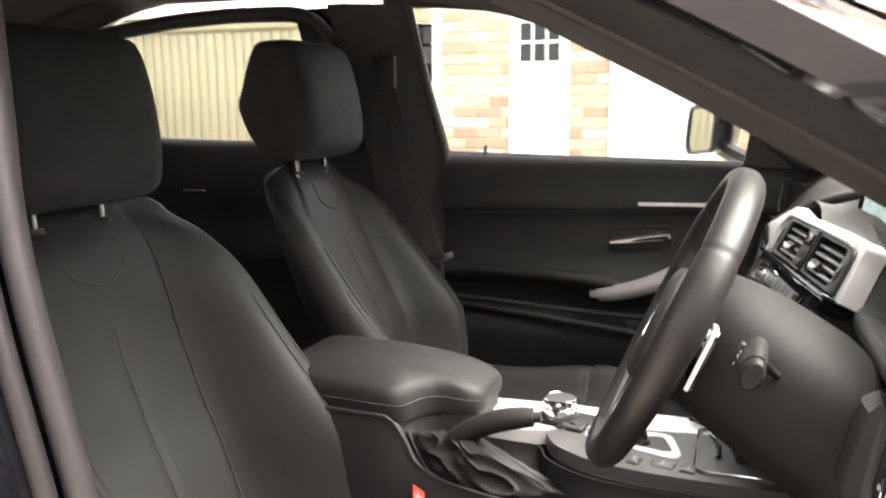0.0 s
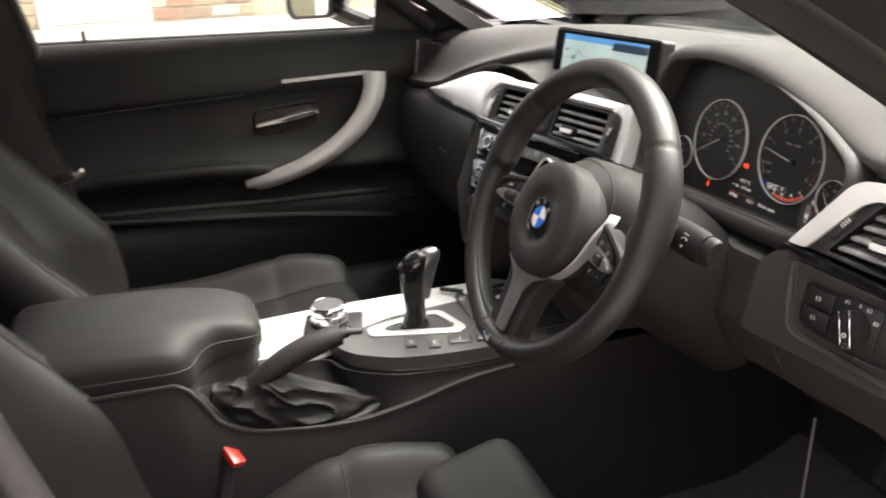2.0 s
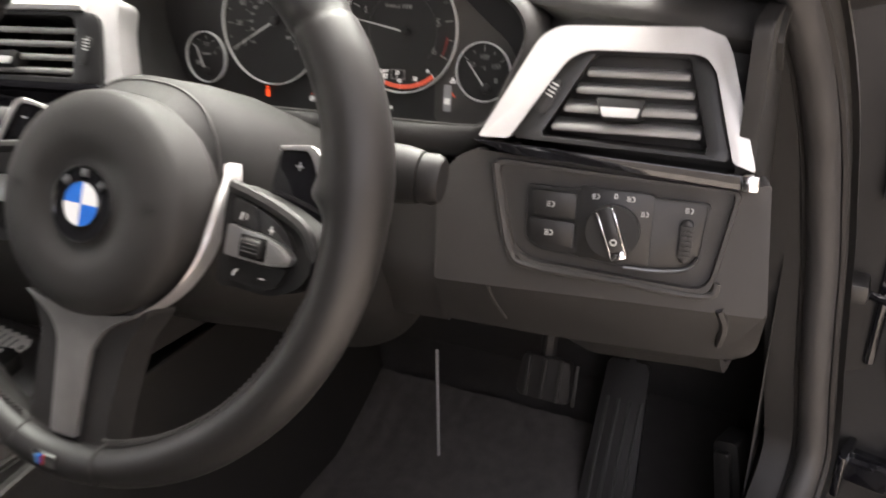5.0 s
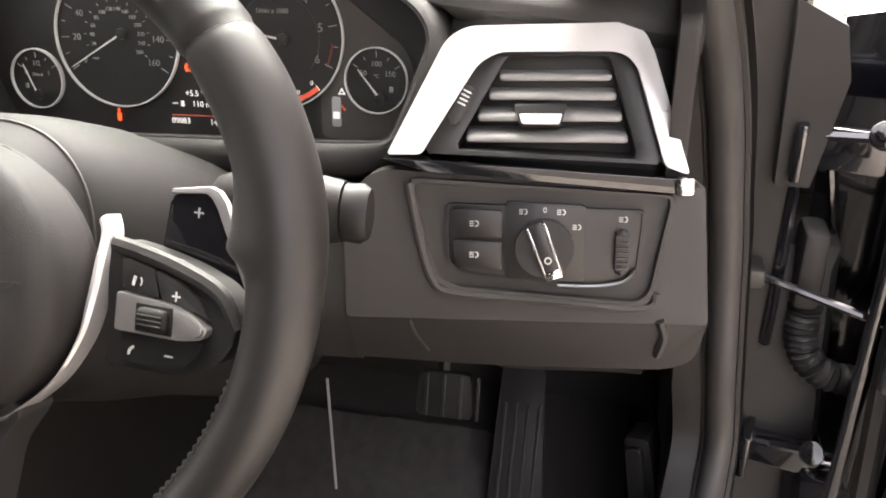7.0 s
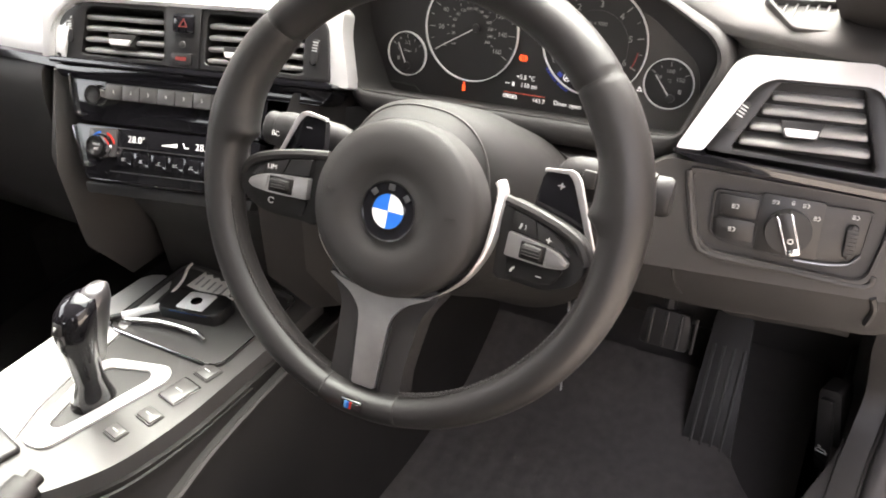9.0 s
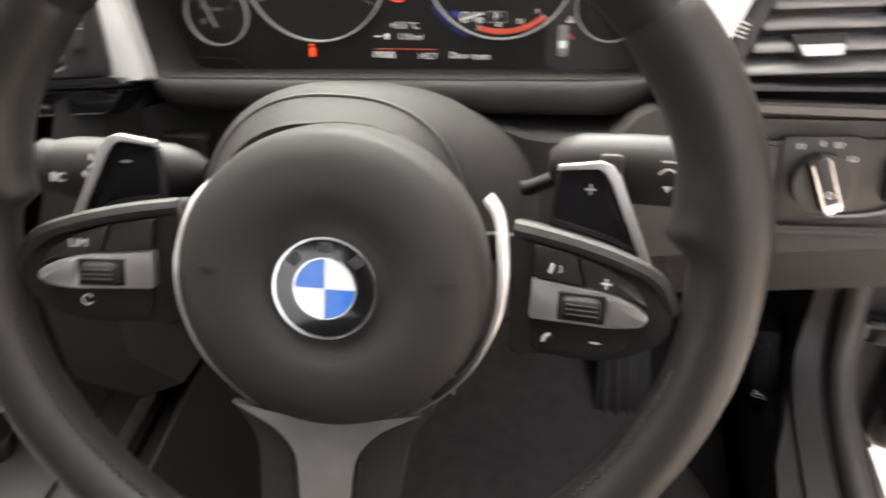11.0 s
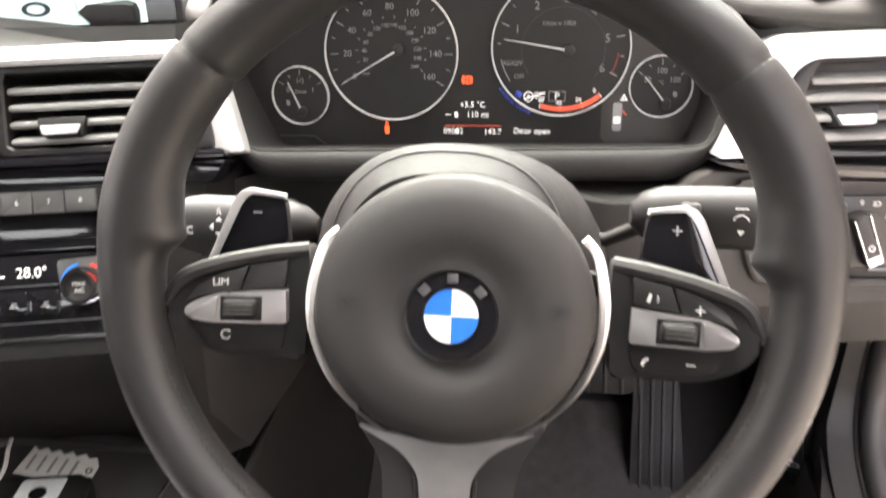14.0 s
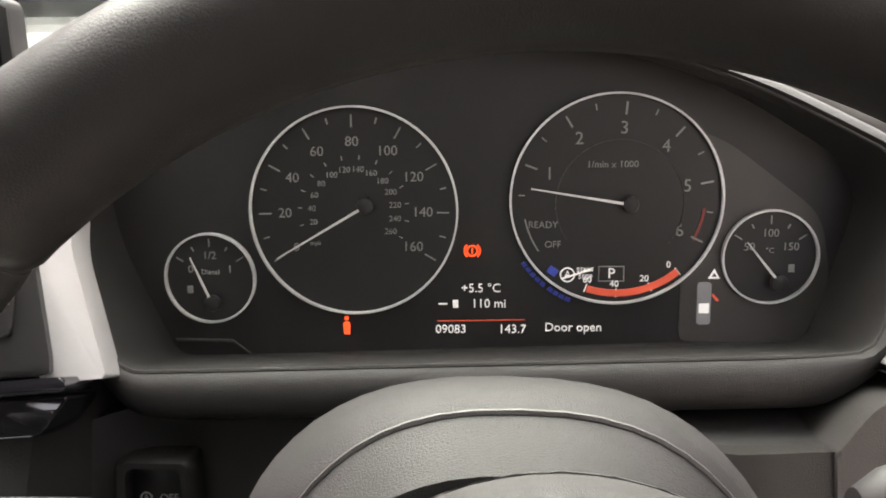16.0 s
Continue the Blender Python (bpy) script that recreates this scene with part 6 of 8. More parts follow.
def column():
    c = thing("steering_column", "dark steering column shroud with two stalks", "column", (0.352, 0.12, 0.72))
    M = WHEEL
    rings = []
    for z, rx, ry, dy in ((-0.028, 0.056, 0.060, 0.006), (-0.040, 0.061, 0.0665, 0.006), (-0.046, 0.0645, 0.0705, 0.006), (-0.048, 0.066, 0.072, 0.006), (-0.052, 0.069, 0.0755, 0.006), (-0.085, 0.081, 0.0795, 0.004), (-0.12, 0.091, 0.083, 0.0), (-0.19, 0.101, 0.084, -0.01), (-0.30, 0.108, 0.08, -0.04)):
        rings.append([(rx * math.copysign(abs(math.cos(a)) ** 0.8, math.cos(a)), dy + ry * math.copysign(abs(math.sin(a)) ** 0.85, math.sin(a)), z) for a in [2 * math.pi * i / 56 for i in range(56)]])
    M = WHEEL @ Matrix.Translation((-0.008, 0.002, 0))
    part("shroud", loft(rings), SHROUD, c, "grained dark column shroud", M)
    # Lighter grey bead paints the thin highlight that arcs over this rim.
    part("shroud_edge", tube([(0.0655 * math.copysign(abs(math.cos(a)) ** 0.8, math.cos(a)), 0.006 + 0.0718 * math.copysign(abs(math.sin(a)) ** 0.85, math.sin(a)), -0.0478) for a in [2 * math.pi * i / 56 for i in range(56)]], 0.0010, 6, True), HARD_GREY, c, "", M)
    for s in (-1, 1):
        M = WHEEL @ Matrix.Translation((0.008 - 0.012 * (s > 0), 0.002 + 0.017 * (s > 0), -0.004 - 0.002 * (s > 0)))
        st = part("stalk", loft([[(s * x, 0.030 + h * math.cos(a), -0.088 + dz + d * math.sin(a)) for a in [2 * math.pi * i / 20 for i in range(20)]] for x, h, d, dz in
                  ((0.098, 0.0065, 0.007, -0.002), (0.104, 0.013, 0.010, 0.002), (0.114, 0.0165, 0.012, 0.004), (0.140, 0.0178, 0.012, 0.006), (0.165, 0.0178, 0.012, 0.008), (0.176, 0.0160, 0.011, 0.008))]), STALK, c, "satin black control stalk", M)
        part("stalk_stem", tube([(s * 0.058, 0.010, -0.125), (s * 0.088, 0.012, -0.117), (s * 0.112, 0.026, -0.094)], 0.0045, 10), PAD, st, "", M)
        part("stalk_tip", loft([[(s * x, 0.030 + h * math.cos(a), -0.080 + d * math.sin(a)) for a in [2 * math.pi * i / 20 for i in range(20)]] for x, h, d in ((0.177, 0.0150, 0.010), (0.186, 0.0155, 0.0105), (0.190, 0.013, 0.008))]), STALK, st, "", M)
        part("roller", moved(rbox(0.011, 0.014, 0.006, 0.002), T(s * 0.128, 0.031, -0.070)), RUBBER, st, "", M)
        if s < 0:
            part("stalk_word", moved(words("BC", 0.0065), T(-0.171, 0.027, -0.0665)), PRINT, st, "", M)
            part("arrow_mark", join(*[moved(prism([(0.0, -0.0021), (0.0022, 0), (0.0, 0.0021)], 0, 0.0006), T(-0.152, 0.030, -0.0672) @ T(0, 0, 0, 0, 0, a) @ T(0.0032)) for a in (0, 90, 180, 270)]), PRINT, st, "", M)
            part("side_letter", moved(words("R", 0.0050), T(-0.152, 0.0385, -0.0672)), PRINT, st, "", M)
            part("side_letter", moved(words("L", 0.0050), T(-0.152, 0.0215, -0.0672)), PRINT, st, "", M)
        else:
            part("wiper_mark", join(moved(rbox(0.007, 0.0008, 0.0005, 0), T(0.155, 0.036, -0.0668)), moved(annulus(0.004, 0.0048, 0, 0.0005, 20, 160, 12), T(0.155, 0.028, -0.0668)), moved(prism([(-0.002, 0.0015), (0.002, 0.0015), (0, -0.0015)], 0, 0.0005), T(0.155, 0.0225, -0.0668))), PRINT, st, "", M)
    M = WHEEL
    M = DIALS @ Matrix.Translation((-0.1530, -0.1285, 0.060)) @ Matrix.Scale(1.04, 4)
    hole = rounded(mm([(-13, -15), (12, -15), (11, 14), (-12, 14)]), 0.003)
    part("start_stop_rim", border(rounded(mm([(-19, -19), (18, -19), (16, 18), (-17, 18)]), 0.004), hole, -0.03, 0.004, 60, 0.002), SOFT_DARK, c, "raised black button surround", M)
    part("start_stop_switch", prism(hole, -0.02, -0.003, 0.0015), SATIN, c, "black auto stop button", M)
    part("start_stop_mark", join(annulus(0.0022, 0.0028, -0.0028, -0.0024, n=20, c=(-0.0065, -0.002)), moved(words("A", 0.0038), T(-0.0065, -0.002, -0.0025)), moved(words("OFF", 0.0050), T(0.0040, -0.002, -0.0025))), PRINT, c, "", M)


column()


def pedals():
    for name, lab, x, pts in (("accelerator_pedal", "black ribbed accelerator pedal standing on the carpet", 0.552, [(0.0, 0.0), (0.074, 0.0), (0.058, 0.23), (0.004, 0.23)]), ("brake_pedal", "wide black rubber brake pedal above the carpet", 0.475, [(0.0, 0.215), (0.068, 0.215), (0.064, 0.268), (0.004, 0.268)])):
        p = thing(name, lab, "pedal", (x, 0.45, 0.19))
        m = axes((x - 0.02, 0.478 if name[0] == "a" else 0.40, 0.190), (1, 0.0, 0), (0.13, 0.56, 0.82) if name[0] == "a" else (0, 0.35, 0.94))
        part("pad", prism(rounded(pts, 0.008), 0.0, 0.014, 0.003), HARD, p, "", m)
        for k in range(4):
            part("rib", moved(rbox(0.004, 0.16 if name[0] == "a" else 0.05, 0.004, 0.001), T(0.013 + (0.0145 if name[0] == "a" else 0.02) * k, 0.10 if name[0] == "a" else 0.241, 0.015)), HARD_GREY, p, "", m)
        part("arm", tube([m @ Vector((0.03, 0.18 if name[0] == "a" else 0.25, -0.002)), m @ Vector((0.03, 0.30, 0.0)), m @ Vector((0.03, 0.42, 0.06))], 0.010, 8), RUBBER, p)
    # Thin silver tube draws a bright upright line left of the pedals.
    part("bright_line", tube([(0.356, 0.450, 0.440), (0.351, 0.452, 0.270)], 0.0018, 6), SILVER, p, "thin bright upright line near the brake pedal")
    r = thing("floor_mat", "dark ribbed carpet mat in the driver footwell", "mat", (0.35, 0.1, 0.20))
    def mat(u, v):
        y = lerp(-0.18, 0.60, v)
        right = curve1(y, [(-0.18, 0.700), (0.238, 0.700), (0.282, 0.694), (0.337, 0.680), (0.407, 0.652), (0.472, 0.606), (0.60, 0.56)])
        x = lerp(0.165, right, u)
        rise = 0.546 * max(0, y - 0.45) ** 1.2
        rounding = 0.008 * max(0.0, (u - 0.95) / 0.05) ** 2
        return (x, y, 0.207 + 0.0006 * math.sin(x * 200) + 0.004 * noise.noise((u * 6, v * 6, 3)) + rise - rounding)
    part("mat", surface(150, 30, mat, -0.008), CARPET, r)
    part("bright_edge", tube([(0.168, 0.44, 0.214), (0.168, 0.20, 0.212), (0.168, -0.15, 0.212)], 0.0016, 5), STITCH, r, "stitched mat edge")
    b = thing("bonnet_release", "black bonnet release lever in the kick panel", "lever", (0.714, 0.45, 0.32))
    m = axes((0.715, 0.445, 0.320), (1, -0.35, 0), (0, 0, 1))
    part("plate", prism(rounded(mm([(-6, -30), (31, -43), (3, 99), (-24, 92)]), 0.007), -0.03, 0.002, 0.002), PAD, b, "", m)
    part("lever", prism(rounded(mm([(-5, -8), (15, -12), (-2, 86), (-19, 82)]), 0.004), 0.0, 0.009, 0.004, 3), SATIN, b, "satin black release lever", m)
    part("mark", moved(join(tube([(-0.007, 0.0, 0), (-0.004, 0.003, 0), (0.005, 0.002, 0), (0.008, -0.002, 0), (-0.007, -0.003, 0)], 0.0007, 5, True), rbox(0.005, 0.0012, 0.0008, 0, 1, (-0.004, 0.006, 0))), T(0.001, 0.005, 0.0095)), PRINT, b, "", m)


pedals()


# ---- front seats ----
def smooth(a, b, x):
    t = min(max((x - a) / (b - a), 0.0), 1.0)
    return t * t * (3 - 2 * t)


def front_seat(name, label, cx, spine, cushion, head, seat_z, broad=1.0):
    s = thing(name, label, "seat", (cx, -0.40, 0.30), "front seats")
    z0, z1 = spine[0][1], spine[-1][1]
    ykey = [(z, y) for y, z in spine]

    def yc(z):
        for (a, p), (b, q) in zip(ykey, ykey[1:]):
            if z <= b:
                return lerp(p, q, (z - a) / (b - a))
        return ykey[-1][1]

    def half(k):
        return broad * curve1(k, [(0.0, 0.268), (0.25, 0.284), (0.5, 0.288), (0.75, 0.282), (0.92, 0.262), (1.0, 0.232)] if cx > 0 else [(0.0, 0.268), (0.25, 0.284), (0.5, 0.288), (0.75, 0.270), (0.92, 0.230), (1.0, 0.188)])

    def jut(k):
        return (1.0 if cx > 0 else 0.62) * curve1(k, [(0.0, 0.13), (0.17, 0.165), (0.34, 0.176), (0.56, 0.128), (0.77, 0.075), (0.92, 0.022), (1.0, 0.0)])

    def front(k, u):
        z = lerp(z0, z1, k)
        a = abs(u)
        rise = smooth(0.50, 0.80, a) * (1 - 0.50 * smooth(0.92, 1.0, a) ** 2)
        y = yc(z) + jut(k) * rise - 0.02 * smooth(0.86, 1.0, k) ** 2 - 0.010 * smooth(0.9, 1.0, a)
        # drawn-in seams
        y -= 0.006 * math.exp(-((a - 0.50) / 0.020) ** 2) * (1 - smooth(0.93, 1, k))
        y -= 0.0035 * math.exp(-(a / 0.014) ** 2) * (1 - smooth(0.72, 0.78, k))
        y += 0.008 * (1 - (a / 0.5) ** 2) if a < 0.5 else 0
        return Vector((cx + half(k) * u, y, z - ((0.016 if cx > 0 else 0.030) * smooth(0.80, 1.0, k) * a ** 3)))

    rings = []
    nk = 52
    for i in range(nk + 1):
        k = i / nk
        f = [front(k, -1 + 2 * j / 60) for j in range(61)]
        hw, th = half(k), lerp(0.15, 0.06, k)
        yb = yc(lerp(z0, z1, k)) - th
        zc = lerp(z0, z1, k)
        back = [Vector((cx + hw * math.cos(b) * 1.0, lerp(f[-1].y, yb, math.sin(b)), zc - 0.03 * smooth(0.8, 1, k))) for b in [math.pi * q / 14 for q in range(1, 14)]]
        rings.append(f + back)
    # closed, rolled-over top
    last = rings[-1]
    mid = sum((Vector(p) for p in last), Vector()) / len(last)
    rings.append([p.lerp(mid, 0.10) + Vector((0, -0.004, 0.012)) for p in last])
    rings.append([p.lerp(mid, 0.35) + Vector((0, -0.006, 0.020)) for p in last])
    rings.append([p.lerp(mid, 0.75) + Vector((0, -0.006, 0.023)) for p in last])
    br = part("backrest", loft(rings), LEATHER, s, "black leather sports backrest", angle=70)
    # piping along the seams
    for u in (-0.50, 0.50):
        part("seam", tube([front(k / 40, u) + Vector((0, 0.0025, 0)) for k in range(0, 39)], 0.0016, 5), STITCH, br)
        part("side_seam", tube([front(k / 40, u * 1.64) + Vector((0, 0.0012, 0)) for k in range(2, 30)], 0.0013, 5), STITCH, br)
    for u in (-0.90, 0.90):
        part("bolster_seam", tube([front(k / 40, u) + Vector((0, 0.0010, 0)) for k in range(1, 24)], 0.0012, 5), STITCH, br)
    part("centre_seam", tube([front(k / 40, 0) + Vector((0, 0.001, 0)) for k in range(0, 30)], 0.0013, 5), STITCH, br)
    # rounded shoulder tuck under the headrest
    part("tuck", tube(spline([front(0.93, -0.22), front(0.865, -0.20), front(0.835, -0.10), front(0.825, 0), front(0.835, 0.10), front(0.865, 0.20), front(0.93, 0.22)], 6), 0.0022, 6), STITCH, br)

    # headrest on two posts: side profile with a pointed back
    hy, hz, tilt = head
    prof = spline([(0.050, -0.115, 0), (0.072, -0.060, 0), (0.070, 0.040, 0), (0.050, 0.110, 0), (0.0, 0.128, 0), (-0.040, 0.118, 0), (-0.085, 0.040, 0), (-0.100, -0.005, 0), (-0.070, -0.085, 0), (-0.015, -0.122, 0)], 5, True)
    rings = []
    m = Matrix.Translation((cx, hy, hz)) @ Euler((radians(tilt), 0, 0)).to_matrix().to_4x4()
    for x, f in ((-0.142, 0.55), (-0.138, 0.78), (-0.126, 0.92), (-0.10, 0.985), (-0.05, 1.0), (0.05, 1.0), (0.10, 0.985), (0.126, 0.92), (0.138, 0.78), (0.142, 0.55)):
        rings.append([m @ Vector((x, p.x * f + 0.010 * (1 - (x / 0.14) ** 2), p.y * (0.6 + 0.4 * f))) for p in prof])
    hr = part("headrest", loft(rings), CLOTH, s, "padded black headrest", angle=60)
    for dx in (-0.065, 0.065):
        part("post", tube([m @ Vector((dx, -0.010, -0.10)), m @ Vector((dx, -0.014, -0.20))], 0.0065, 10), CHROME, hr, "chrome headrest post")
        part("collar", moved(disc(0.013, -0.004, 0.004, 20, 0.002), Matrix.Translation(m @ Vector((dx, -0.012, -0.148)))), RUBBER, hr)

    # cushion with side bolsters and a thigh support
    def top(v, u):
        y = lerp(cushion[0][0], cushion[-1][0], v)
        z = curve1(y, cushion)
        a = abs(u)
        rise = smooth(0.52, 0.80, a) * (1 - 0.8 * smooth(0.88, 1.0, a) ** 2)
        z += 0.058 * rise * (1 - 0.55 * smooth(0.72, 1.0, v)) - 0.004 * math.exp(-((a - 0.52) / 0.02) ** 2) - 0.006 * math.exp(-((v - 0.70) / 0.012) ** 2)
        z -= 0.085 * smooth(0.93, 1.0, v) ** 2
        return Vector((cx + (0.215 - 0.02 * smooth(0.7, 1, v)) * u, y, z))
    rings = []
    for i in range(45):
        v = i / 44
        f = [top(v, -1 + 2 * j / 50) for j in range(51)]
        base = [Vector((cx + 0.20 * c, f[0].y - 0.01, z)) for c, z in ((1.0, seat_z - 0.03), (0.95, seat_z - 0.075), (-0.95, seat_z - 0.075), (-1.0, seat_z - 0.03))]
        rings.append(f + base)
    cu = part("cushion", loft(rings), LEATHER, s, "black leather seat cushion", angle=70)
    for u in (-0.52, 0.52):
        part("seam", tube([top(k / 40, u) + Vector((0, 0, 0.002)) for k in range(1, 38)], 0.0016, 5), STITCH, cu)
    part("thigh_seam", tube([top(0.70, -0.9 + 1.8 * k / 30) + Vector((0, 0, 0.0025)) for k in range(31)], 0.0015, 5), STITCH, cu)
    zt = curve1(-0.08, cushion)
    if cx > 0:
        part("thigh_support", moved(rbox(0.20, 0.155, 0.10, 0.034, 5), T(cx + 0.008, -0.072, zt + 0.036, 14)), LEATHER, cu, "raised leather thigh support", angle=70)
    part("seat_base", rbox(0.38, 0.48, 0.09, 0.02, 2, (cx, -0.36, seat_z - 0.11)), HARD, s)
    for dx in (-0.19, 0.19):
        part("rail", rbox(0.035, 0.56, 0.05, 0.008, 2, (cx + dx, -0.36, 0.215)), DARK_METAL, s)
        for yy in (-0.58, -0.14):
            part("riser", rbox(0.03, 0.06, seat_z - 0.32, 0.006, 2, (cx + dx, yy, (seat_z - 0.11 + 0.225) / 2)), HARD, s)
    # side valance
    for sd in (-1, 1):
        part("valance", loft([[(cx + sd * 0.200, y, seat_z - 0.02 - 0.10 * (y > -0.2)), (cx + sd * 0.216, y, seat_z - 0.05), (cx + sd * 0.216, y, seat_z - 0.13), (cx + sd * 0.19, y, seat_z - 0.13)] for y in (-0.62, -0.5, -0.3, -0.12)]), HARD, s)
    return s


front_seat("front_seat", "black leather sports seat beside the open doorway", 0.352,
           [(-0.600, 0.33), (-0.652, 0.43), (-0.688, 0.525), (-0.722, 0.60), (-0.757, 0.70), (-0.790, 0.825), (-0.822, 0.915)],
           [(-0.70, 0.300), (-0.45, 0.288), (-0.40, 0.295), (-0.34, 0.325), (-0.25, 0.366), (-0.17, 0.380), (-0.08, 0.386), (-0.03, 0.374)], (-0.835, 1.045, 6), 0.335)
front_seat("front_seat", "black leather sports seat reclined beside the far door", -0.352,
           [(-0.600, 0.39), (-0.622, 0.468), (-0.646, 0.582), (-0.697, 0.678), (-0.750, 0.786), (-0.790, 0.878), (-0.810, 0.935)],
           [(-0.64, 0.400), (-0.42, 0.395), (-0.20, 0.420), (-0.10, 0.432), (-0.04, 0.42)], (-0.825, 1.07, 8), 0.42, 0.84)


# ---- centre console ----
def console():
    c = thing("centre_console", "dark centre console with silver trim and padded armrest", "console", (0, -0.2, 0.30))
    # body: driver-side edge dips round the handbrake
    edge = lambda y: curve1(y, [(-0.70, 0.572), (-0.44, 0.572), (-0.417, 0.556), (-0.387, 0.503), (-0.334, 0.477), (-0.197, 0.462), (-0.09, 0.479), (-0.04, 0.493), (0.06, 0.506), (0.20, 0.515)])
    rings = []
    for i in range(58):
        y = lerp(-0.72, 0.60, i / 57)
        e = edge(y)
        w = curve1(y, [(-0.70, 0.125), (-0.30, 0.140), (0.0, 0.148), (0.25, 0.155)])
        rings.append([(w + 0.035, y, 0.175), (w + 0.012, y, 0.40), (w + 0.002, y, e - 0.02), (w - 0.004, y, e), (w - 0.018, y, e - 0.002), (w - 0.032, y, min(e - 0.02, 0.49)), (-w + 0.03, y, min(e - 0.03, 0.48)), (-w + 0.01, y, 0.515), (-w, y, 0.50), (-w - 0.012, y, 0.40), (-w - 0.03, y, 0.175)])
    part("body", loft(rings), DOOR_TRIM, c, "dark moulded console body")
    part("edge_line", tube([(curve1(y, [(-0.70, 0.125), (-0.30, 0.140), (0.0, 0.148), (0.25, 0.155)]) - 0.003, y, edge(y) + 0.001) for y in [lerp(-0.70, 0.28, k / 60) for k in range(61)]], 0.0035, 6), PILLAR, c)
    # silver trim plate on the passenger side
    trim = rounded([(-0.112, -0.345), (0.026, -0.345), (0.026, -0.27), (0.012, -0.215), (-0.018, -0.145), (-0.038, -0.095), (-0.048, -0.03), (-0.056, 0.05), (-0.070, 0.150), (-0.118, 0.150), (-0.122, 0.0), (-0.122, -0.18)], 0.02)
    part("silver_trim", prism(trim, 0.508, 0.5335, 0.004), SILVER, c, "satin silver console trim")
    # shifter deck
    deck = rounded([(0.008, -0.205), (0.060, -0.180), (0.100, -0.120), (0.116, -0.04), (0.120, 0.06), (0.122, 0.20), (-0.070, 0.20), (-0.054, 0.05), (-0.046, -0.03), (-0.036, -0.095), (-0.015, -0.150)], [0.01, 0.02, 0.03, 0.03, 0.02, 0.004, 0.004, 0.01, 0.01, 0.01, 0.01])
    dk = part("shifter_deck", prism(deck, 0.506, 0.5320, 0.005, 3), DECK, c, "satin black gear lever deck")
    part("deck_skirt", prism([(x * 1.03 + 0.003, y) for x, y in deck], 0.47, 0.512, 0.004), HARD, c)
    gate = rounded([(-0.012, -0.140), (0.020, -0.138), (0.060, 0.000), (0.046, 0.016), (-0.030, -0.004), (-0.034, -0.030)], 0.012)
    gin = rounded([(-0.004, -0.112), (0.012, -0.110), (0.040, -0.010), (0.032, 0.000), (-0.018, -0.016), (-0.021, -0.032)], 0.008)
    part("gate_frame", border(gate, gin, 0.529, 0.5365, 72, 0.0015), SILVER, dk, "silver gear gate frame")
    part("gate_floor", prism(gin, 0.520, 0.5325), RUBBER, dk)
    for x, y, w, h in ((0.082, -0.010, 0.026, 0.034), (0.088, 0.028, 0.022, 0.020), (0.066, -0.085, 0.020, 0.014), (0.080, -0.052, 0.024, 0.016)):
        b = part("drive_button", moved(rbox(w, h, 0.006, 0.002, 2), T(x, y, 0.533, 0, 0, -12)), DECK, dk)
        part("button_edge", moved(border(rounded([(-w / 2 - 0.0015, -h / 2 - 0.0015), (w / 2 + 0.0015, -h / 2 - 0.0015), (w / 2 + 0.0015, h / 2 + 0.0015), (-w / 2 - 0.0015, h / 2 + 0.0015)], 0.002), rounded([(-w / 2, -h / 2), (w / 2, -h / 2), (w / 2, h / 2), (-w / 2, h / 2)], 0.002), 0, 0.003, 48), T(x, y, 0.531, 0, 0, -12)), CHROME if h > 0.03 else HARD_GREY, b)
        part("button_mark", moved(rbox(w * 0.4, 0.0012, 0.0005, 0), T(x, y, 0.5363, 0, 0, -12)), PRINT, b)
    # cup tray ahead of the lever
    tray = rounded([(-0.078, 0.035), (0.095, 0.035), (0.098, 0.185), (-0.086, 0.185)], 0.018)
    tin = rounded([(-0.072, 0.041), (0.089, 0.041), (0.092, 0.179), (-0.080, 0.179)], 0.015)
    part("tray_rim", border(tray, tin, 0.528, 0.5365, 72, 0.0015), DECK, dk, "satin black tray rim")
    part("tray_line", tube([(p.x, p.y, 0.5368) for p in resample(tray, 70)], 0.0011, 5, True), CHROME, dk)
    part("tray_floor", prism(tin, 0.525, 0.5330), DECK, dk)
    part("tray_bar", tube(spline([(-0.066, 0.052, 0.538), (-0.02, 0.066, 0.540), (0.03, 0.070, 0.540), (0.052, 0.064, 0.539)], 6), 0.0032, 8, flat=1.0), CHROME, dk, "bright tray bar")
    # rotary controller
    rc = part("controller_base", moved(rbox(0.074, 0.096, 0.010, 0.006, 3), T(-0.046, -0.184, 0.5345, 0, 0, -14)), SATIN, c, "black rotary controller base")
    part("controller_ring", join(disc(0.0315, 0.536, 0.546, 48, 0.002, (-0.048, -0.191)), annulus(0.0240, 0.0268, 0.546, 0.549, n=48, c=(-0.048, -0.191))), DARK_METAL, rc)
    def turned(prof):
        return moved(loft([[(r * math.cos(a), r * math.sin(a), z) for a in [2 * math.pi * i / 48 for i in range(48)]] for r, z in prof]), Matrix.Translation((-0.048, -0.191, 0)))
    kb = part("controller_knob", turned(((0.0290, 0.546), (0.0292, 0.557), (0.0284, 0.558), (0.0284, 0.5595), (0.0296, 0.5605), (0.0300, 0.569), (0.0292, 0.572), (0.0265, 0.573), (0.0255, 0.5718), (0.002, 0.5718))), CHROME, rc, "ribbed chrome rotary knob")
    part("knob_top", turned(((0.0254, 0.570), (0.0250, 0.5724), (0.002, 0.5728))), DARK_METAL, kb, "satin grey knob top")
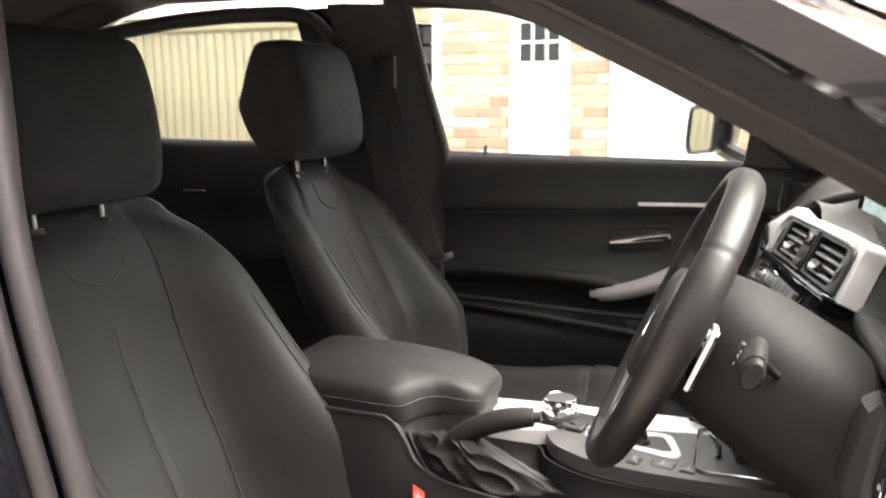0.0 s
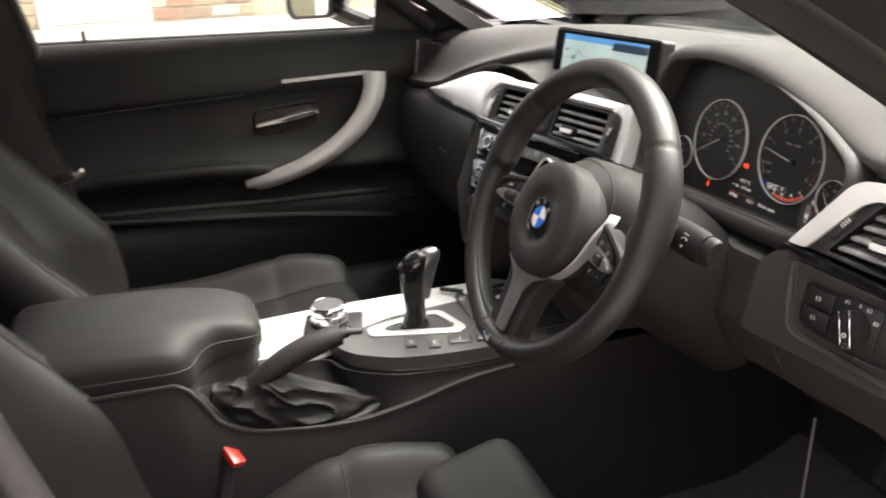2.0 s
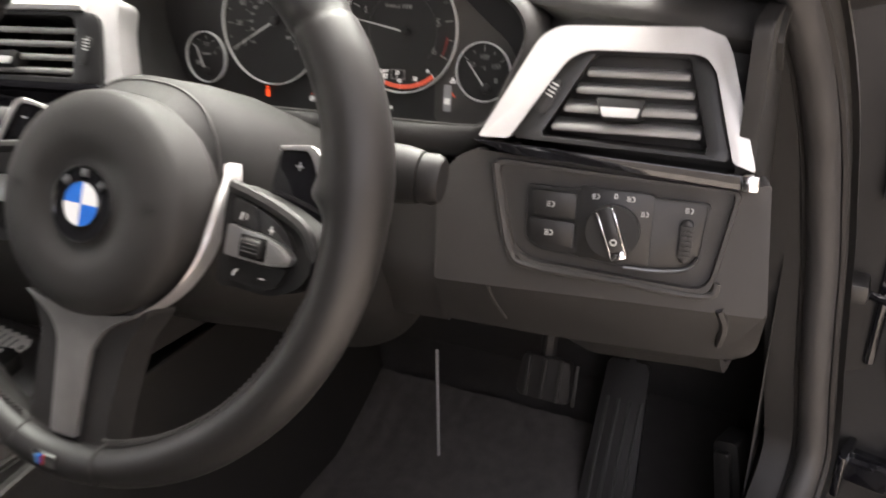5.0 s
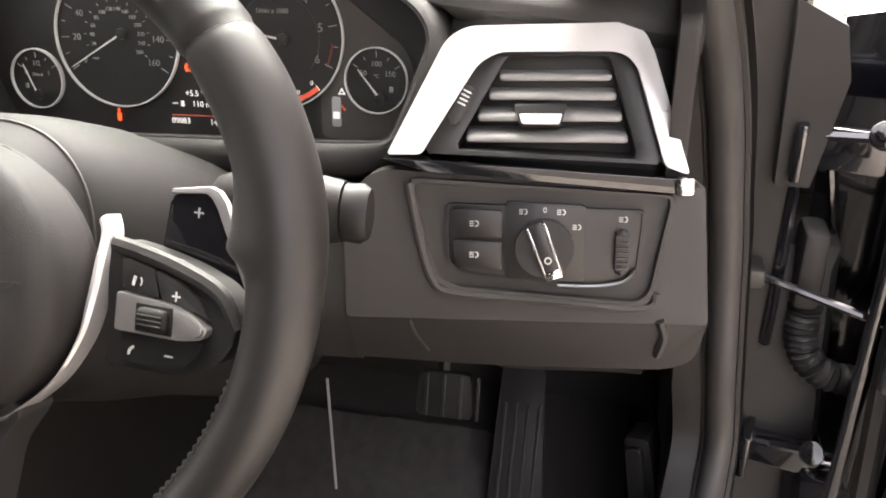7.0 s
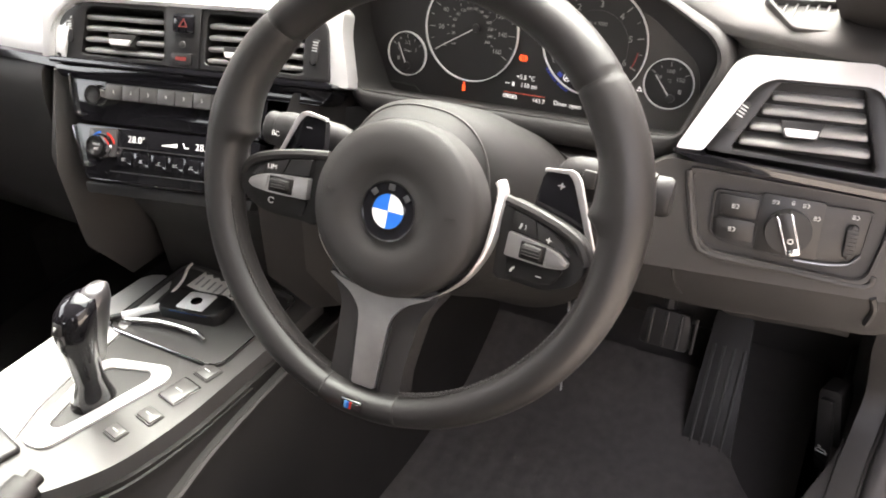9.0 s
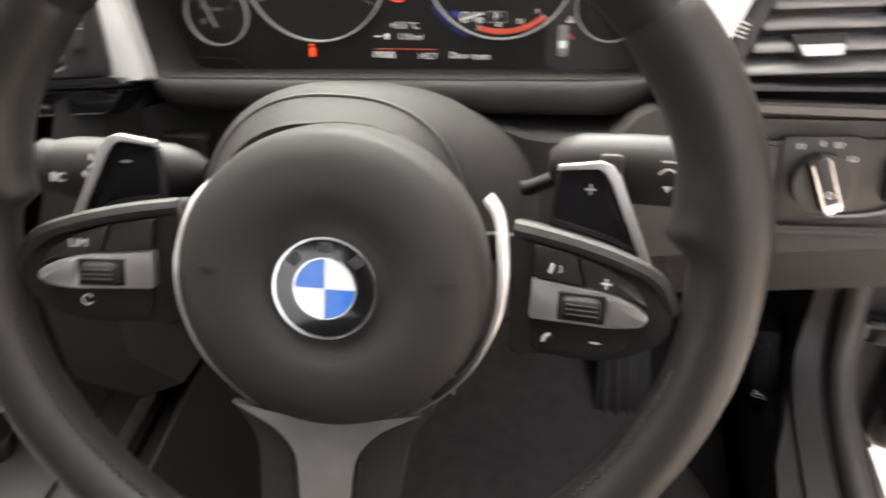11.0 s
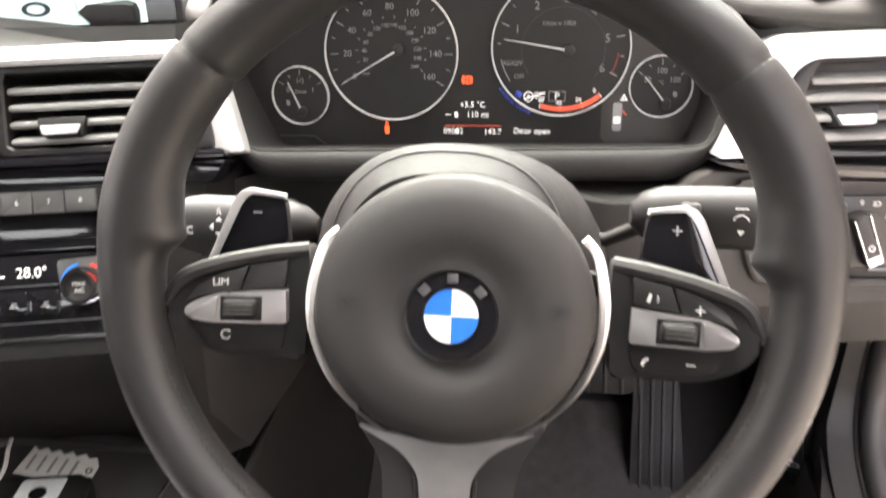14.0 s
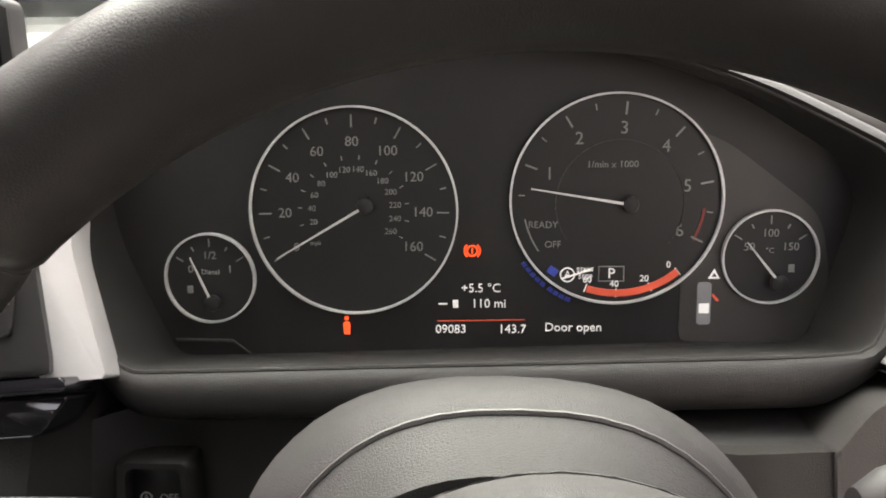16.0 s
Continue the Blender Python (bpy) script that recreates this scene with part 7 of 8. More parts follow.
    for k in range(4):
        part("shortcut_key", moved(rbox(0.016, 0.011, 0.006, 0.002), T(-0.048, -0.191, 0.537) @ T(0, 0, 0, 0, 0, (40, 10, 190, 220)[k]) @ T(0.040 if k < 2 else 0.038, 0, 0)), GLOSS, rc)
    # concave wall between the handbrake well and the deck
    upper = spline([(0.030, -0.35, 0.522), (0.024, -0.27, 0.515), (0.020, -0.212, 0.510), (0.062, -0.186, 0.508), (0.104, -0.122, 0.508), (0.120, -0.04, 0.508), (0.125, 0.05, 0.508)], 6)
    lower = spline([(0.050, -0.36, 0.460), (0.056, -0.27, 0.450), (0.070, -0.200, 0.449), (0.098, -0.158, 0.450), (0.124, -0.112, 0.458), (0.132, -0.04, 0.476), (0.136, 0.05, 0.490)], 6)
    def well(u, v):
        i = min(int(round(u * (len(upper) - 1))), len(upper) - 1)
        p, q = upper[i], lower[i]
        return (lerp(p.x, q.x, v ** 1.6), lerp(p.y, q.y, v ** 1.6), lerp(p.z, q.z, v ** 0.75))
    part("well_wall", surface(len(upper) - 1, 10, well, -0.004), DOOR_TRIM, c, "smooth dark wall of the handbrake well", angle=60)
    # armrest lid with the driver-side corner cut back
    lid = [(-0.120, -0.660), (0.118, -0.660), (0.124, -0.440), (0.116, -0.416), (0.072, -0.400), (0.050, -0.378), (0.040, -0.325), (0.022, -0.306), (-0.100, -0.306), (-0.118, -0.33)]
    lo = rounded(lid, [0.03, 0.03, 0.02, 0.016, 0.02, 0.02, 0.016, 0.02, 0.025, 0.02], 5)
    pts = resample(lo, 96)
    mid = Vector((0.0, -0.50))
    def lift(y):
        return curve1(y, [(-0.66, 0.036), (-0.53, 0.034), (-0.45, 0.029), (-0.385, 0.020), (-0.335, 0.008), (-0.306, 0.0)])
    rings = []
    for f, dz, part_lift in ((0.985, 0.556, 0.0), (1.0, 0.562, 0.0), (1.0, 0.578, 0.45), (0.992, 0.586, 0.62), (0.965, 0.593, 0.80), (0.88, 0.599, 0.95), (0.6, 0.602, 1.0), (0.3, 0.603, 1.0), (0.02, 0.603, 1.0)):
        ring = []
        for p in pts:
            q = mid.lerp(p, f)
            ring.append((q.x, q.y, dz + part_lift * lift(q.y) - 0.006 * smooth(0.05, 0.12, abs(q.x)) * part_lift))
        rings.append(ring)
    ar = part("armrest_lid", loft(rings), LEATHER, c, "padded black leather armrest lid", angle=60)
    part("armrest_seam", tube([(p.x * 1.001, p.y, 0.578 + 0.45 * lift(p.y) - 0.0027 * smooth(0.05, 0.12, abs(p.x))) for p in pts], 0.0012, 5, True), STITCH, ar)
    part("armrest_box", prism([(x * 0.97, y - 0.006) for x, y in lo], 0.46, 0.557, 0.004), HARD, c)
    return c


console()


def gear_lever():
    g = thing("gear_lever", "black and silver electronic gear lever on its gate", "gear lever", (0.010, -0.055, 0.533))
    rings = []
    for z, y, x, a, b in ((0.530, -0.060, 0.006, 0.022, 0.026), (0.545, -0.060, 0.008, 0.017, 0.021), (0.565, -0.060, 0.012, 0.0125, 0.016), (0.595, -0.062, 0.016, 0.0150, 0.0185), (0.620, -0.063, 0.019, 0.0185, 0.0215), (0.640, -0.062, 0.022, 0.0205, 0.0240), (0.656, -0.058, 0.024, 0.0200, 0.0235), (0.667, -0.052, 0.026, 0.0160, 0.0180), (0.671, -0.047, 0.027, 0.006, 0.008)):
        rings.append([(x + a * math.cos(t), y + b * math.sin(t), z) for t in [2 * math.pi * i / 28 for i in range(28)]])
    part("stem", loft(rings), GLOSS, g, "gloss black lever stem", angle=60)
    rings = []
    for z, y, x, a, b in ((0.585, -0.053, 0.0165, 0.0090, 0.0170), (0.612, -0.051, 0.021, 0.0125, 0.0185), (0.636, -0.047, 0.0250, 0.0150, 0.0200), (0.655, -0.042, 0.0280, 0.0150, 0.0205), (0.6690, -0.038, 0.0300, 0.0120, 0.0165), (0.6740, -0.036, 0.0305, 0.006, 0.009)):
        rings.append([(x + a * math.cos(t), y + b * math.sin(t), z) for t in [2 * math.pi * i / 28 for i in range(28)]])
    part("silver_cap", loft(rings), DARK_METAL, g, "dark silver lever cap", angle=60)
    part("park_button", moved(rbox(0.012, 0.014, 0.005, 0.002), T(0.023, -0.083, 0.648, 62)), SATIN, g)
    part("park_letter", moved(words("P", 0.007), T(0.023, -0.086, 0.6495, 62)), PRINT, g)


gear_lever()


def handbrake():
    h = thing("handbrake", "black leather handbrake lever with gathered leather boot", "handbrake", (0.085, -0.28, 0.48))
    path = spline([(0.108, -0.335, 0.536), (0.108, -0.300, 0.560), (0.107, -0.262, 0.578), (0.106, -0.225, 0.588), (0.104, -0.203, 0.591)], 6)
    k = len(path)
    part("grip", tube(path, [0.0150 + 0.0030 * math.sin(math.pi * min(1, i / k * 1.1)) for i in range(k)], 16), LEATHER, h, "smooth black leather grip")
    part("release_button", tube([path[-1], path[-1] + (path[-1] - path[-2]).normalized() * 0.012], 0.008, 12), HARD, h)
    # boot: gathered folds
    def boot(u, v):
        a = 2 * math.pi * u
        q = noise.noise((2.2 * math.cos(a), 2.2 * math.sin(a), v * 2.5))
        ridge = (1 - abs(math.sin(a * 3.0 + v * 4.0 + 3.0 * q))) ** 1.6
        fold = (0.012 * ridge - 0.003 + 0.006 * q) * math.sin(math.pi * v) ** 0.8
        by = -0.280 + 0.130 * math.sin(a)
        base = Vector((0.092 + 0.036 * math.cos(a) * (1 - 0.25 * math.sin(a)), by, curve1(by, [(-0.41, 0.535), (-0.376, 0.495), (-0.33, 0.474), (-0.25, 0.456), (-0.15, 0.460)])))
        tip = Vector((0.107 + 0.021 * math.cos(a), -0.318 + 0.026 * math.sin(a), 0.548))
        f = v ** (1.0 + 2.4 * max(0.0, math.sin(a)))
        p = base.lerp(tip, f)
        d = Vector((math.cos(a), 0.5 * math.sin(a), 0.3))
        return p + d * (fold + 0.006 * math.sin(math.pi * v))
    part("boot", surface(120, 40, boot, 0.001), BOOT, h, "wrinkled black leather boot")
    part("boot_frame", tube([(0.092 + 0.039 * math.cos(a), -0.280 + 0.133 * math.sin(a), curve1(-0.280 + 0.133 * math.sin(a), [(-0.41, 0.533), (-0.376, 0.494), (-0.33, 0.472), (-0.25, 0.455), (-0.15, 0.459)])) for a in [2 * math.pi * i / 48 for i in range(48)]], 0.004, 8, True), HARD, h)


handbrake()


def key():
    k = thing("car_key", "black and blue remote key with bright centre plate", "key", (0.0, 0.118, 0.534))
    m = T(0.000, 0.108, 0.5335, 0, 0, -80) @ Matrix.Scale(1.22, 4)
    part("body", moved(prism(rounded([(-0.017, -0.034), (0.017, -0.034), (0.017, 0.030), (0.010, 0.036), (-0.010, 0.036), (-0.017, 0.030)], 0.006), 0.0, 0.013, 0.003, 3), m), SATIN, k)
    part("blue_edge", moved(tube([(p.x, p.y, 0.0105) for p in resample(rounded([(-0.0155, -0.026), (0.0155, -0.026), (0.0155, 0.026), (-0.0155, 0.026)], 0.004), 50)], 0.0016, 6, True), m), BLUE, k, "blue key edge")
    part("plate", moved(prism(rounded([(-0.0135, -0.012), (0.0135, -0.014), (0.0135, 0.016), (-0.0135, 0.018)], 0.002), 0.012, 0.0138, 0.0005), m), WHITE, k, "bright key plate")
    part("disc", moved(disc(0.006, 0.0135, 0.0145, 24, 0.0005, (0, 0.002)), m), GLOSS, k)
    t = thing("key_tag", "white torn card tag tied to the key", "tag", (0.03, 0.15, 0.534))
    m2 = T(0.004, 0.140, 0.5500, 8, 3, -4)
    edge = [(-0.035, -0.014), (0.028, -0.014), (0.034, -0.006), (0.034, 0.006), (0.028, 0.014)] + [(0.022 - 0.006 * i, 0.014 + (0.002 if i % 2 else -0.002)) for i in range(10)]
    part("card", moved(prism(edge, 0.0, 0.0006), m2), PAPER, t)
    part("eyelet", moved(annulus(0.0018, 0.0032, 0.0004, 0.0009, n=16, c=(0.028, 0.0)), m2), HARD, t)
    for i in range(5):
        part("writing_bar", moved(rbox(0.0025, 0.016, 0.0003, 0), m2 @ T(-0.026 + 0.010 * i, 0, 0.0007)), GREYPRINT, t)
    part("string", tube(spline([(-0.048, 0.158, 0.560), (-0.040, 0.142, 0.564), (-0.036, 0.124, 0.556), (-0.046, 0.100, 0.541)], 6), 0.0019, 6), PAPER, t, "white loop of string")


key()
p = thing("pen", "white capped pen lying on the console tray", "pen", (-0.06, 0.06, 0.54))
part("barrel", tube([(-0.100, 0.020, 0.541), (-0.045, 0.078, 0.543)], 0.0040, 10), SATIN, p)
part("cap", tube([(-0.068, 0.054, 0.5425), (-0.035, 0.089, 0.5435)], 0.0050, 10), WHITE, p, "white pen cap")


def belts():
    b = thing("seat_buckle", "red seat belt buckle beside the driver seat", "buckle", (0.135, -0.385, 0.40))
    m = axes((0.138, -0.387, 0.440), (0.85, 0.5, 0), (-0.2, 0.25, 1))
    part("housing", moved(rbox(0.026, 0.085, 0.020, 0.006, 3), T(0, -0.028, 0)), HARD, b, "", m)
    part("press_button", moved(rbox(0.056, 0.011, 0.020, 0.002, 2), T(0.004, 0.020, 0.0015, 0, 0, -24)), RED, b, "bright red release button", m)
    part("stalk", tube([m @ Vector((0, -0.06, 0)), m @ Vector((0.0, -0.16, -0.02))], 0.009, 8), HARD, b)
    s = thing("seat_belt", "dark passenger seat belt hanging down the centre pillar", "seat belt", (-0.60, -0.66, 0.40))
    strap = spline([(-0.575, -0.735, 1.13), (-0.585, -0.690, 0.95), (-0.590, -0.640, 0.78), (-0.585, -0.615, 0.69), (-0.60, -0.60, 0.50), (-0.615, -0.60, 0.36)], 8)
    part("webbing", loft([[p + Vector((0.004, 0.022, 0)), p + Vector((0.004, -0.022, 0)), p + Vector((0.002, -0.022, 0)), p + Vector((0.002, 0.022, 0))] for p in strap]), LINING, s)
    part("tongue", moved(rbox(0.012, 0.055, 0.022, 0.004, 2), T(-0.582, -0.612, 0.695, 20, 0, 0)), SATIN, s)
    part("tongue_blade", moved(rbox(0.003, 0.045, 0.016, 0.001), T(-0.580, -0.585, 0.698, 25, 0, 0)), CHROME, s, "bright belt tongue")
    part("anchor", moved(rbox(0.02, 0.06, 0.08, 0.008, 2), T(-0.578, -0.735, 1.14)), HARD, s)


belts()


# ---- doors ----
def passenger_door():
    d = thing("passenger_door", "closed passenger door with dark trim and silver pull handle", "door", (-0.75, -0.25, 0.30))
    def panel(u, v):
        y = lerp(-0.625, 0.40, u)
        belt = 0.934 - 0.020 * u
        q = spline([(-0.745, y, belt), (-0.722, y, belt + 0.006), (-0.700, y, belt - 0.012), (-0.684, y, belt - 0.060), (-0.676, y, 0.835 + 0.012 * u), (-0.679, y, 0.808 + 0.018 * u), (-0.694, y, 0.790 + 0.014 * u), (-0.698, y, 0.73), (-0.690, y, 0.685),
                    (-0.664, y, 0.668 - 0.03 * u), (-0.660, y, 0.645 - 0.03 * u), (-0.690, y, 0.615 - 0.03 * u), (-0.696, y, 0.565), (-0.672, y, 0.540 - 0.03 * u), (-0.665, y, 0.50 - 0.03 * u), (-0.680, y, 0.42), (-0.70, y, 0.33)], 4)
        return q[min(int(round(v * 64)), 64)]
    part("inner_trim", surface(40, 64, panel, 0.010), DOOR_TRIM, d, "dark moulded door trim", angle=50)
    part("belt_strip", tube([(-0.742, -0.63, 0.938), (-0.742, 0.42, 0.916)], 0.008, 8), RUBBER, d)
    # silver line and curved pull
    part("silver_line", loft([[(-0.676, y, z + 0.005), (-0.668, y, z + 0.0035), (-0.668, y, z - 0.0025), (-0.676, y, z - 0.004)] for y, z in [(lerp(-0.140, 0.045, k / 10), lerp(0.832, 0.836, k / 10)) for k in range(11)]]), SILVER, d, "thin silver trim line")
    part("dark_line", tube([(-0.676, -0.60, 0.797), (-0.676, -0.225, 0.811)], 0.002, 6), RUBBER, d)
    pull = spline([(-0.672, 0.070, 0.838), (-0.655, 0.062, 0.795), (-0.640, 0.030, 0.742), (-0.632, -0.030, 0.690), (-0.636, -0.110, 0.648), (-0.648, -0.190, 0.622), (-0.664, -0.245, 0.612)], 8)
    k = len(pull)
    rings = []
    for i, p in enumerate(pull):
        t = (pull[min(i + 1, k - 1)] - pull[max(i - 1, 0)]).normalized()
        side = Vector((1, 0, 0))
        nrm = t.cross(side).normalized()
        wd = lerp(0.027, 0.017, i / k) * (1 if i < k * 0.9 else 0.6)
        rings.append([p + nrm * wd + side * -0.004, p + nrm * wd * 0.7 + side * 0.006, p + side * 0.010, p - nrm * wd * 0.7 + side * 0.006, p - nrm * wd + side * -0.004, p - side * 0.012])
    part("pull_handle", loft(rings), ARC, d, "curved satin silver pull handle", angle=60)
    cup = part("handle_cup", prism(rounded(mm([(-75, -28), (60, -22), (66, 24), (-70, 22)]), 0.012), -0.004, 0.003, 0.002), HARD, d, "", axes((-0.700, -0.130, 0.750), (0, 1, 0.06), (0, 0, 1)))
    part("release_lever", tube(spline([(-0.690, -0.205, 0.738), (-0.684, -0.150, 0.745), (-0.682, -0.070, 0.757)], 5), [0.0035] * 3 + [0.0045] * 5 + [0.005] * 3, 8), CHROME, d, "chrome release lever")
    part("cup_rim", tube([axes((-0.700, -0.130, 0.750), (0, 1, 0.06), (0, 0, 1)) @ Vector((p.x, p.y, 0.004)) for p in resample(rounded(mm([(-78, -31), (63, -25), (69, 27), (-73, 25)]), 0.014), 60)], 0.0035, 8, True), DOOR_TRIM, d)
    part("lever_blade", loft([[(-0.690, y, z + h), (-0.680, y, z + h * 0.6), (-0.680, y, z - h * 0.6), (-0.690, y, z - h)] for y, z, h in ((-0.205, 0.738, 0.004), (-0.16, 0.744, 0.007), (-0.09, 0.755, 0.009), (-0.066, 0.758, 0.006))]), ALU, d, "satin silver release lever")
    part("arm_pad", loft([[(-0.690, y, z), (-0.655 + b, y, z - 0.004), (-0.648 + b, y, z - 0.018), (-0.656 + b, y, z - 0.034), (-0.690, y, z - 0.040)] for y, z, b in ((-0.60, 0.672, -0.02), (-0.52, 0.676, 0.0), (-0.35, 0.676, 0.004), (-0.24, 0.668, 0.004), (-0.18, 0.655, 0.0))]), LEATHER, d, "padded dark door armrest", angle=60)
    part("pad_seam", tube([(-0.654, -0.52, 0.6745), (-0.650, -0.35, 0.6745), (-0.650, -0.24, 0.6665)], 0.0012, 6), STITCH, d)
    part("pocket_ridge", tube(spline([(-0.672, -0.60, 0.583), (-0.662, -0.45, 0.579), (-0.659, -0.25, 0.570), (-0.659, -0.05, 0.564), (-0.662, 0.08, 0.558)], 6), 0.007, 8), DOOR_TRIM, d, "raised ridge over the door pocket")
    part("pocket_lip", tube(spline([(-0.672, -0.60, 0.568), (-0.660, -0.40, 0.553), (-0.655, -0.15, 0.530), (-0.660, 0.10, 0.492)], 6), 0.008, 8), DOOR_TRIM, d, "rounded lip of the door pocket")
    part("speaker_ring", moved(annulus(0.070, 0.078, 0.0, 0.006, n=40), axes((-0.676, 0.13, 0.46), (0, 1, 0), (0.1, 0, 1))), HARD, d)
    part("groove", tube([(-0.6985, -0.60, 0.786), (-0.6985, 0.02, 0.794)], 0.002, 6), RUBBER, d)
    for y in (-0.075, -0.055):
        part("window_switch", rbox(0.010, 0.014, 0.008, 0.002, 2, (-0.668, y, 0.668)), CHROME if y > -0.06 else SATIN, d)
    part("lock_pin", tube([(-0.735, -0.530, 0.930), (-0.735, -0.530, 0.962)], 0.0045, 8), SATIN, d, "black lock pin")
    # window frame and glass
    frame_line = spline([(-0.700, 0.22, 0.925), (-0.692, 0.15, 0.975), (-0.688, 0.08, 1.035), (-0.684, -0.02, 1.105), (-0.676, -0.14, 1.178), (-0.660, -0.28, 1.245), (-0.645, -0.46, 1.290), (-0.637, -0.66, 1.310), (-0.636, -0.755, 1.310)], 6)
    part("window_frame", tube(frame_line, 0.018, 10), RUBBER, d, "black window frame")
    part("window_post", tube([(-0.638, -0.775, 1.295), (-0.668, -0.700, 1.09), (-0.705, -0.640, 0.930)], 0.014, 10), RUBBER, d)
    part("window_post", tube([(-0.632, -0.800, 1.290), (-0.660, -0.725, 1.09), (-0.698, -0.665, 0.930)], 0.010, 10), SEAL, d)
    def pane(u, v):
        y0, y1 = lerp(-0.650, -0.765, v), curve1(lerp(0.925, 1.29, v), [(0.925, 0.22), (1.035, 0.08), (1.105, -0.02), (1.178, -0.14), (1.245, -0.28), (1.29, -0.46)])
        return (lerp(-0.735, -0.650, v), lerp(y0, y1, u), lerp(0.925, 1.290, v))
    g = part("window_glass", surface(14, 10, pane, 0.003), CLEAR, d, "clear door glass")
    g.visible_shadow = False
    part("mirror_corner", prism([(0.085, 0.925), (0.36, 0.900), (0.20, 0.965), (0.10, 1.030)], 0, 0.01), HARD, d, "", axes((-0.722, 0, 0), (0, 1, 0), (0, 0, 1)))
    part("outer_skin", surface(24, 16, lambda u, v: (-0.80 - 0.09 * math.sin(math.pi * min(1, v * 1.15) * 0.55), lerp(-0.64, 0.96, u), lerp(0.915, 0.25, v)), 0.008), PAINT, d)
    m = thing("passenger_mirror", "black door mirror with silvered glass outside the passenger window", "mirror", (-0.93, 0.03, 0.93))
    mx = axes((-0.925, -0.012, 0.997), (0.93, 0.36, 0), (0.02, 0.05, 1))
    outl = rounded(mm([(-112, -46), (-86, -68), (92, -52), (104, 44), (72, 64), (-100, 58)]), [0.02, 0.02, 0.02, 0.02, 0.02, 0.025])
    rings = []
    for f, z in ((0.985, 0.004), (1.0, -0.004), (0.98, -0.03), (0.85, -0.06), (0.5, -0.08)):
        rings.append([(p.x * f, p.y * f, z) for p in resample(outl, 60)])
    part("housing", loft(rings), PAINT, m, "", mx)
    part("rim", border(outl, [(x * 0.87, y * 0.86) for x, y in outl], 0.0, 0.010, 60, 0.002), HARD, m, "", mx)
    part("mirror_glass", prism([(x * 0.87, y * 0.86) for x, y in outl], 0.004, 0.0055), MIRROR, m, "silvered mirror glass", mx)
    part("arm", tube([mx @ Vector((0.05, -0.04, -0.03)), Vector((-0.80, 0.10, 0.925))], 0.022, 8), HARD, m)
    # rear door on the same side
    r = thing("rear_door", "closed rear door with dark trim behind the passenger seat", "door", (-0.75, -1.15, 0.30))
    def rpanel(u, v):
        y = lerp(-1.75, -0.74, u)
        q = spline([(-0.735, y, 0.962 - 0.018 * u), (-0.705, y, 0.966 - 0.018 * u), (-0.690, y, 0.945 - 0.018 * u), (-0.675, y, 0.85), (-0.690, y, 0.76), (-0.665, y, 0.66), (-0.690, y, 0.58), (-0.690, y, 0.33)], 4)
        return q[min(int(round(v * 28)), 28)]
    part("inner_trim", surface(24, 28, rpanel, -0.010), DOOR_TRIM, r)
    part("release_lever", rbox(0.012, 0.075, 0.008, 0.003, 2, (-0.672, -1.36, 0.83)), CHROME, r, "chrome release lever")
    top = spline([(-0.665, -0.80, 0.945), (-0.640, -0.86, 1.10), (-0.615, -0.93, 1.262), (-0.610, -1.10, 1.290), (-0.612, -1.42, 1.275), (-0.628, -1.72, 1.225), (-0.640, -1.66, 1.15), (-0.655, -1.58, 1.05), (-0.675, -1.52, 0.958)], 6)
    part("window_frame", tube(top, 0.020, 10), RUBBER, r, "black window frame")
    g = part("window_glass", surface(10, 8, lambda u, v: (lerp(-0.72, -0.63, v), lerp(lerp(-1.56, -1.76, v), lerp(-0.80, -0.94, v), u), lerp(0.945, 1.285, v)), 0.003), CLEAR, r)
    g.visible_shadow = False
    part("outer_skin", surface(12, 10, lambda u, v: (-0.80 - 0.09 * math.sin(math.pi * min(1, v * 1.15) * 0.55), lerp(-1.74, -0.65, u), lerp(0.935, 0.25, v)), 0.008), PAINT, r)
    part("quarter_panel", prism([(-2.3, 0.94), (-1.57, 0.95), (-1.74, 1.24), (-2.0, 1.20)], 0, 0.02), PAINT, r, "", axes((-0.68, 0, 0), (0, 1, 0), (0, 0, 1)))


passenger_door()


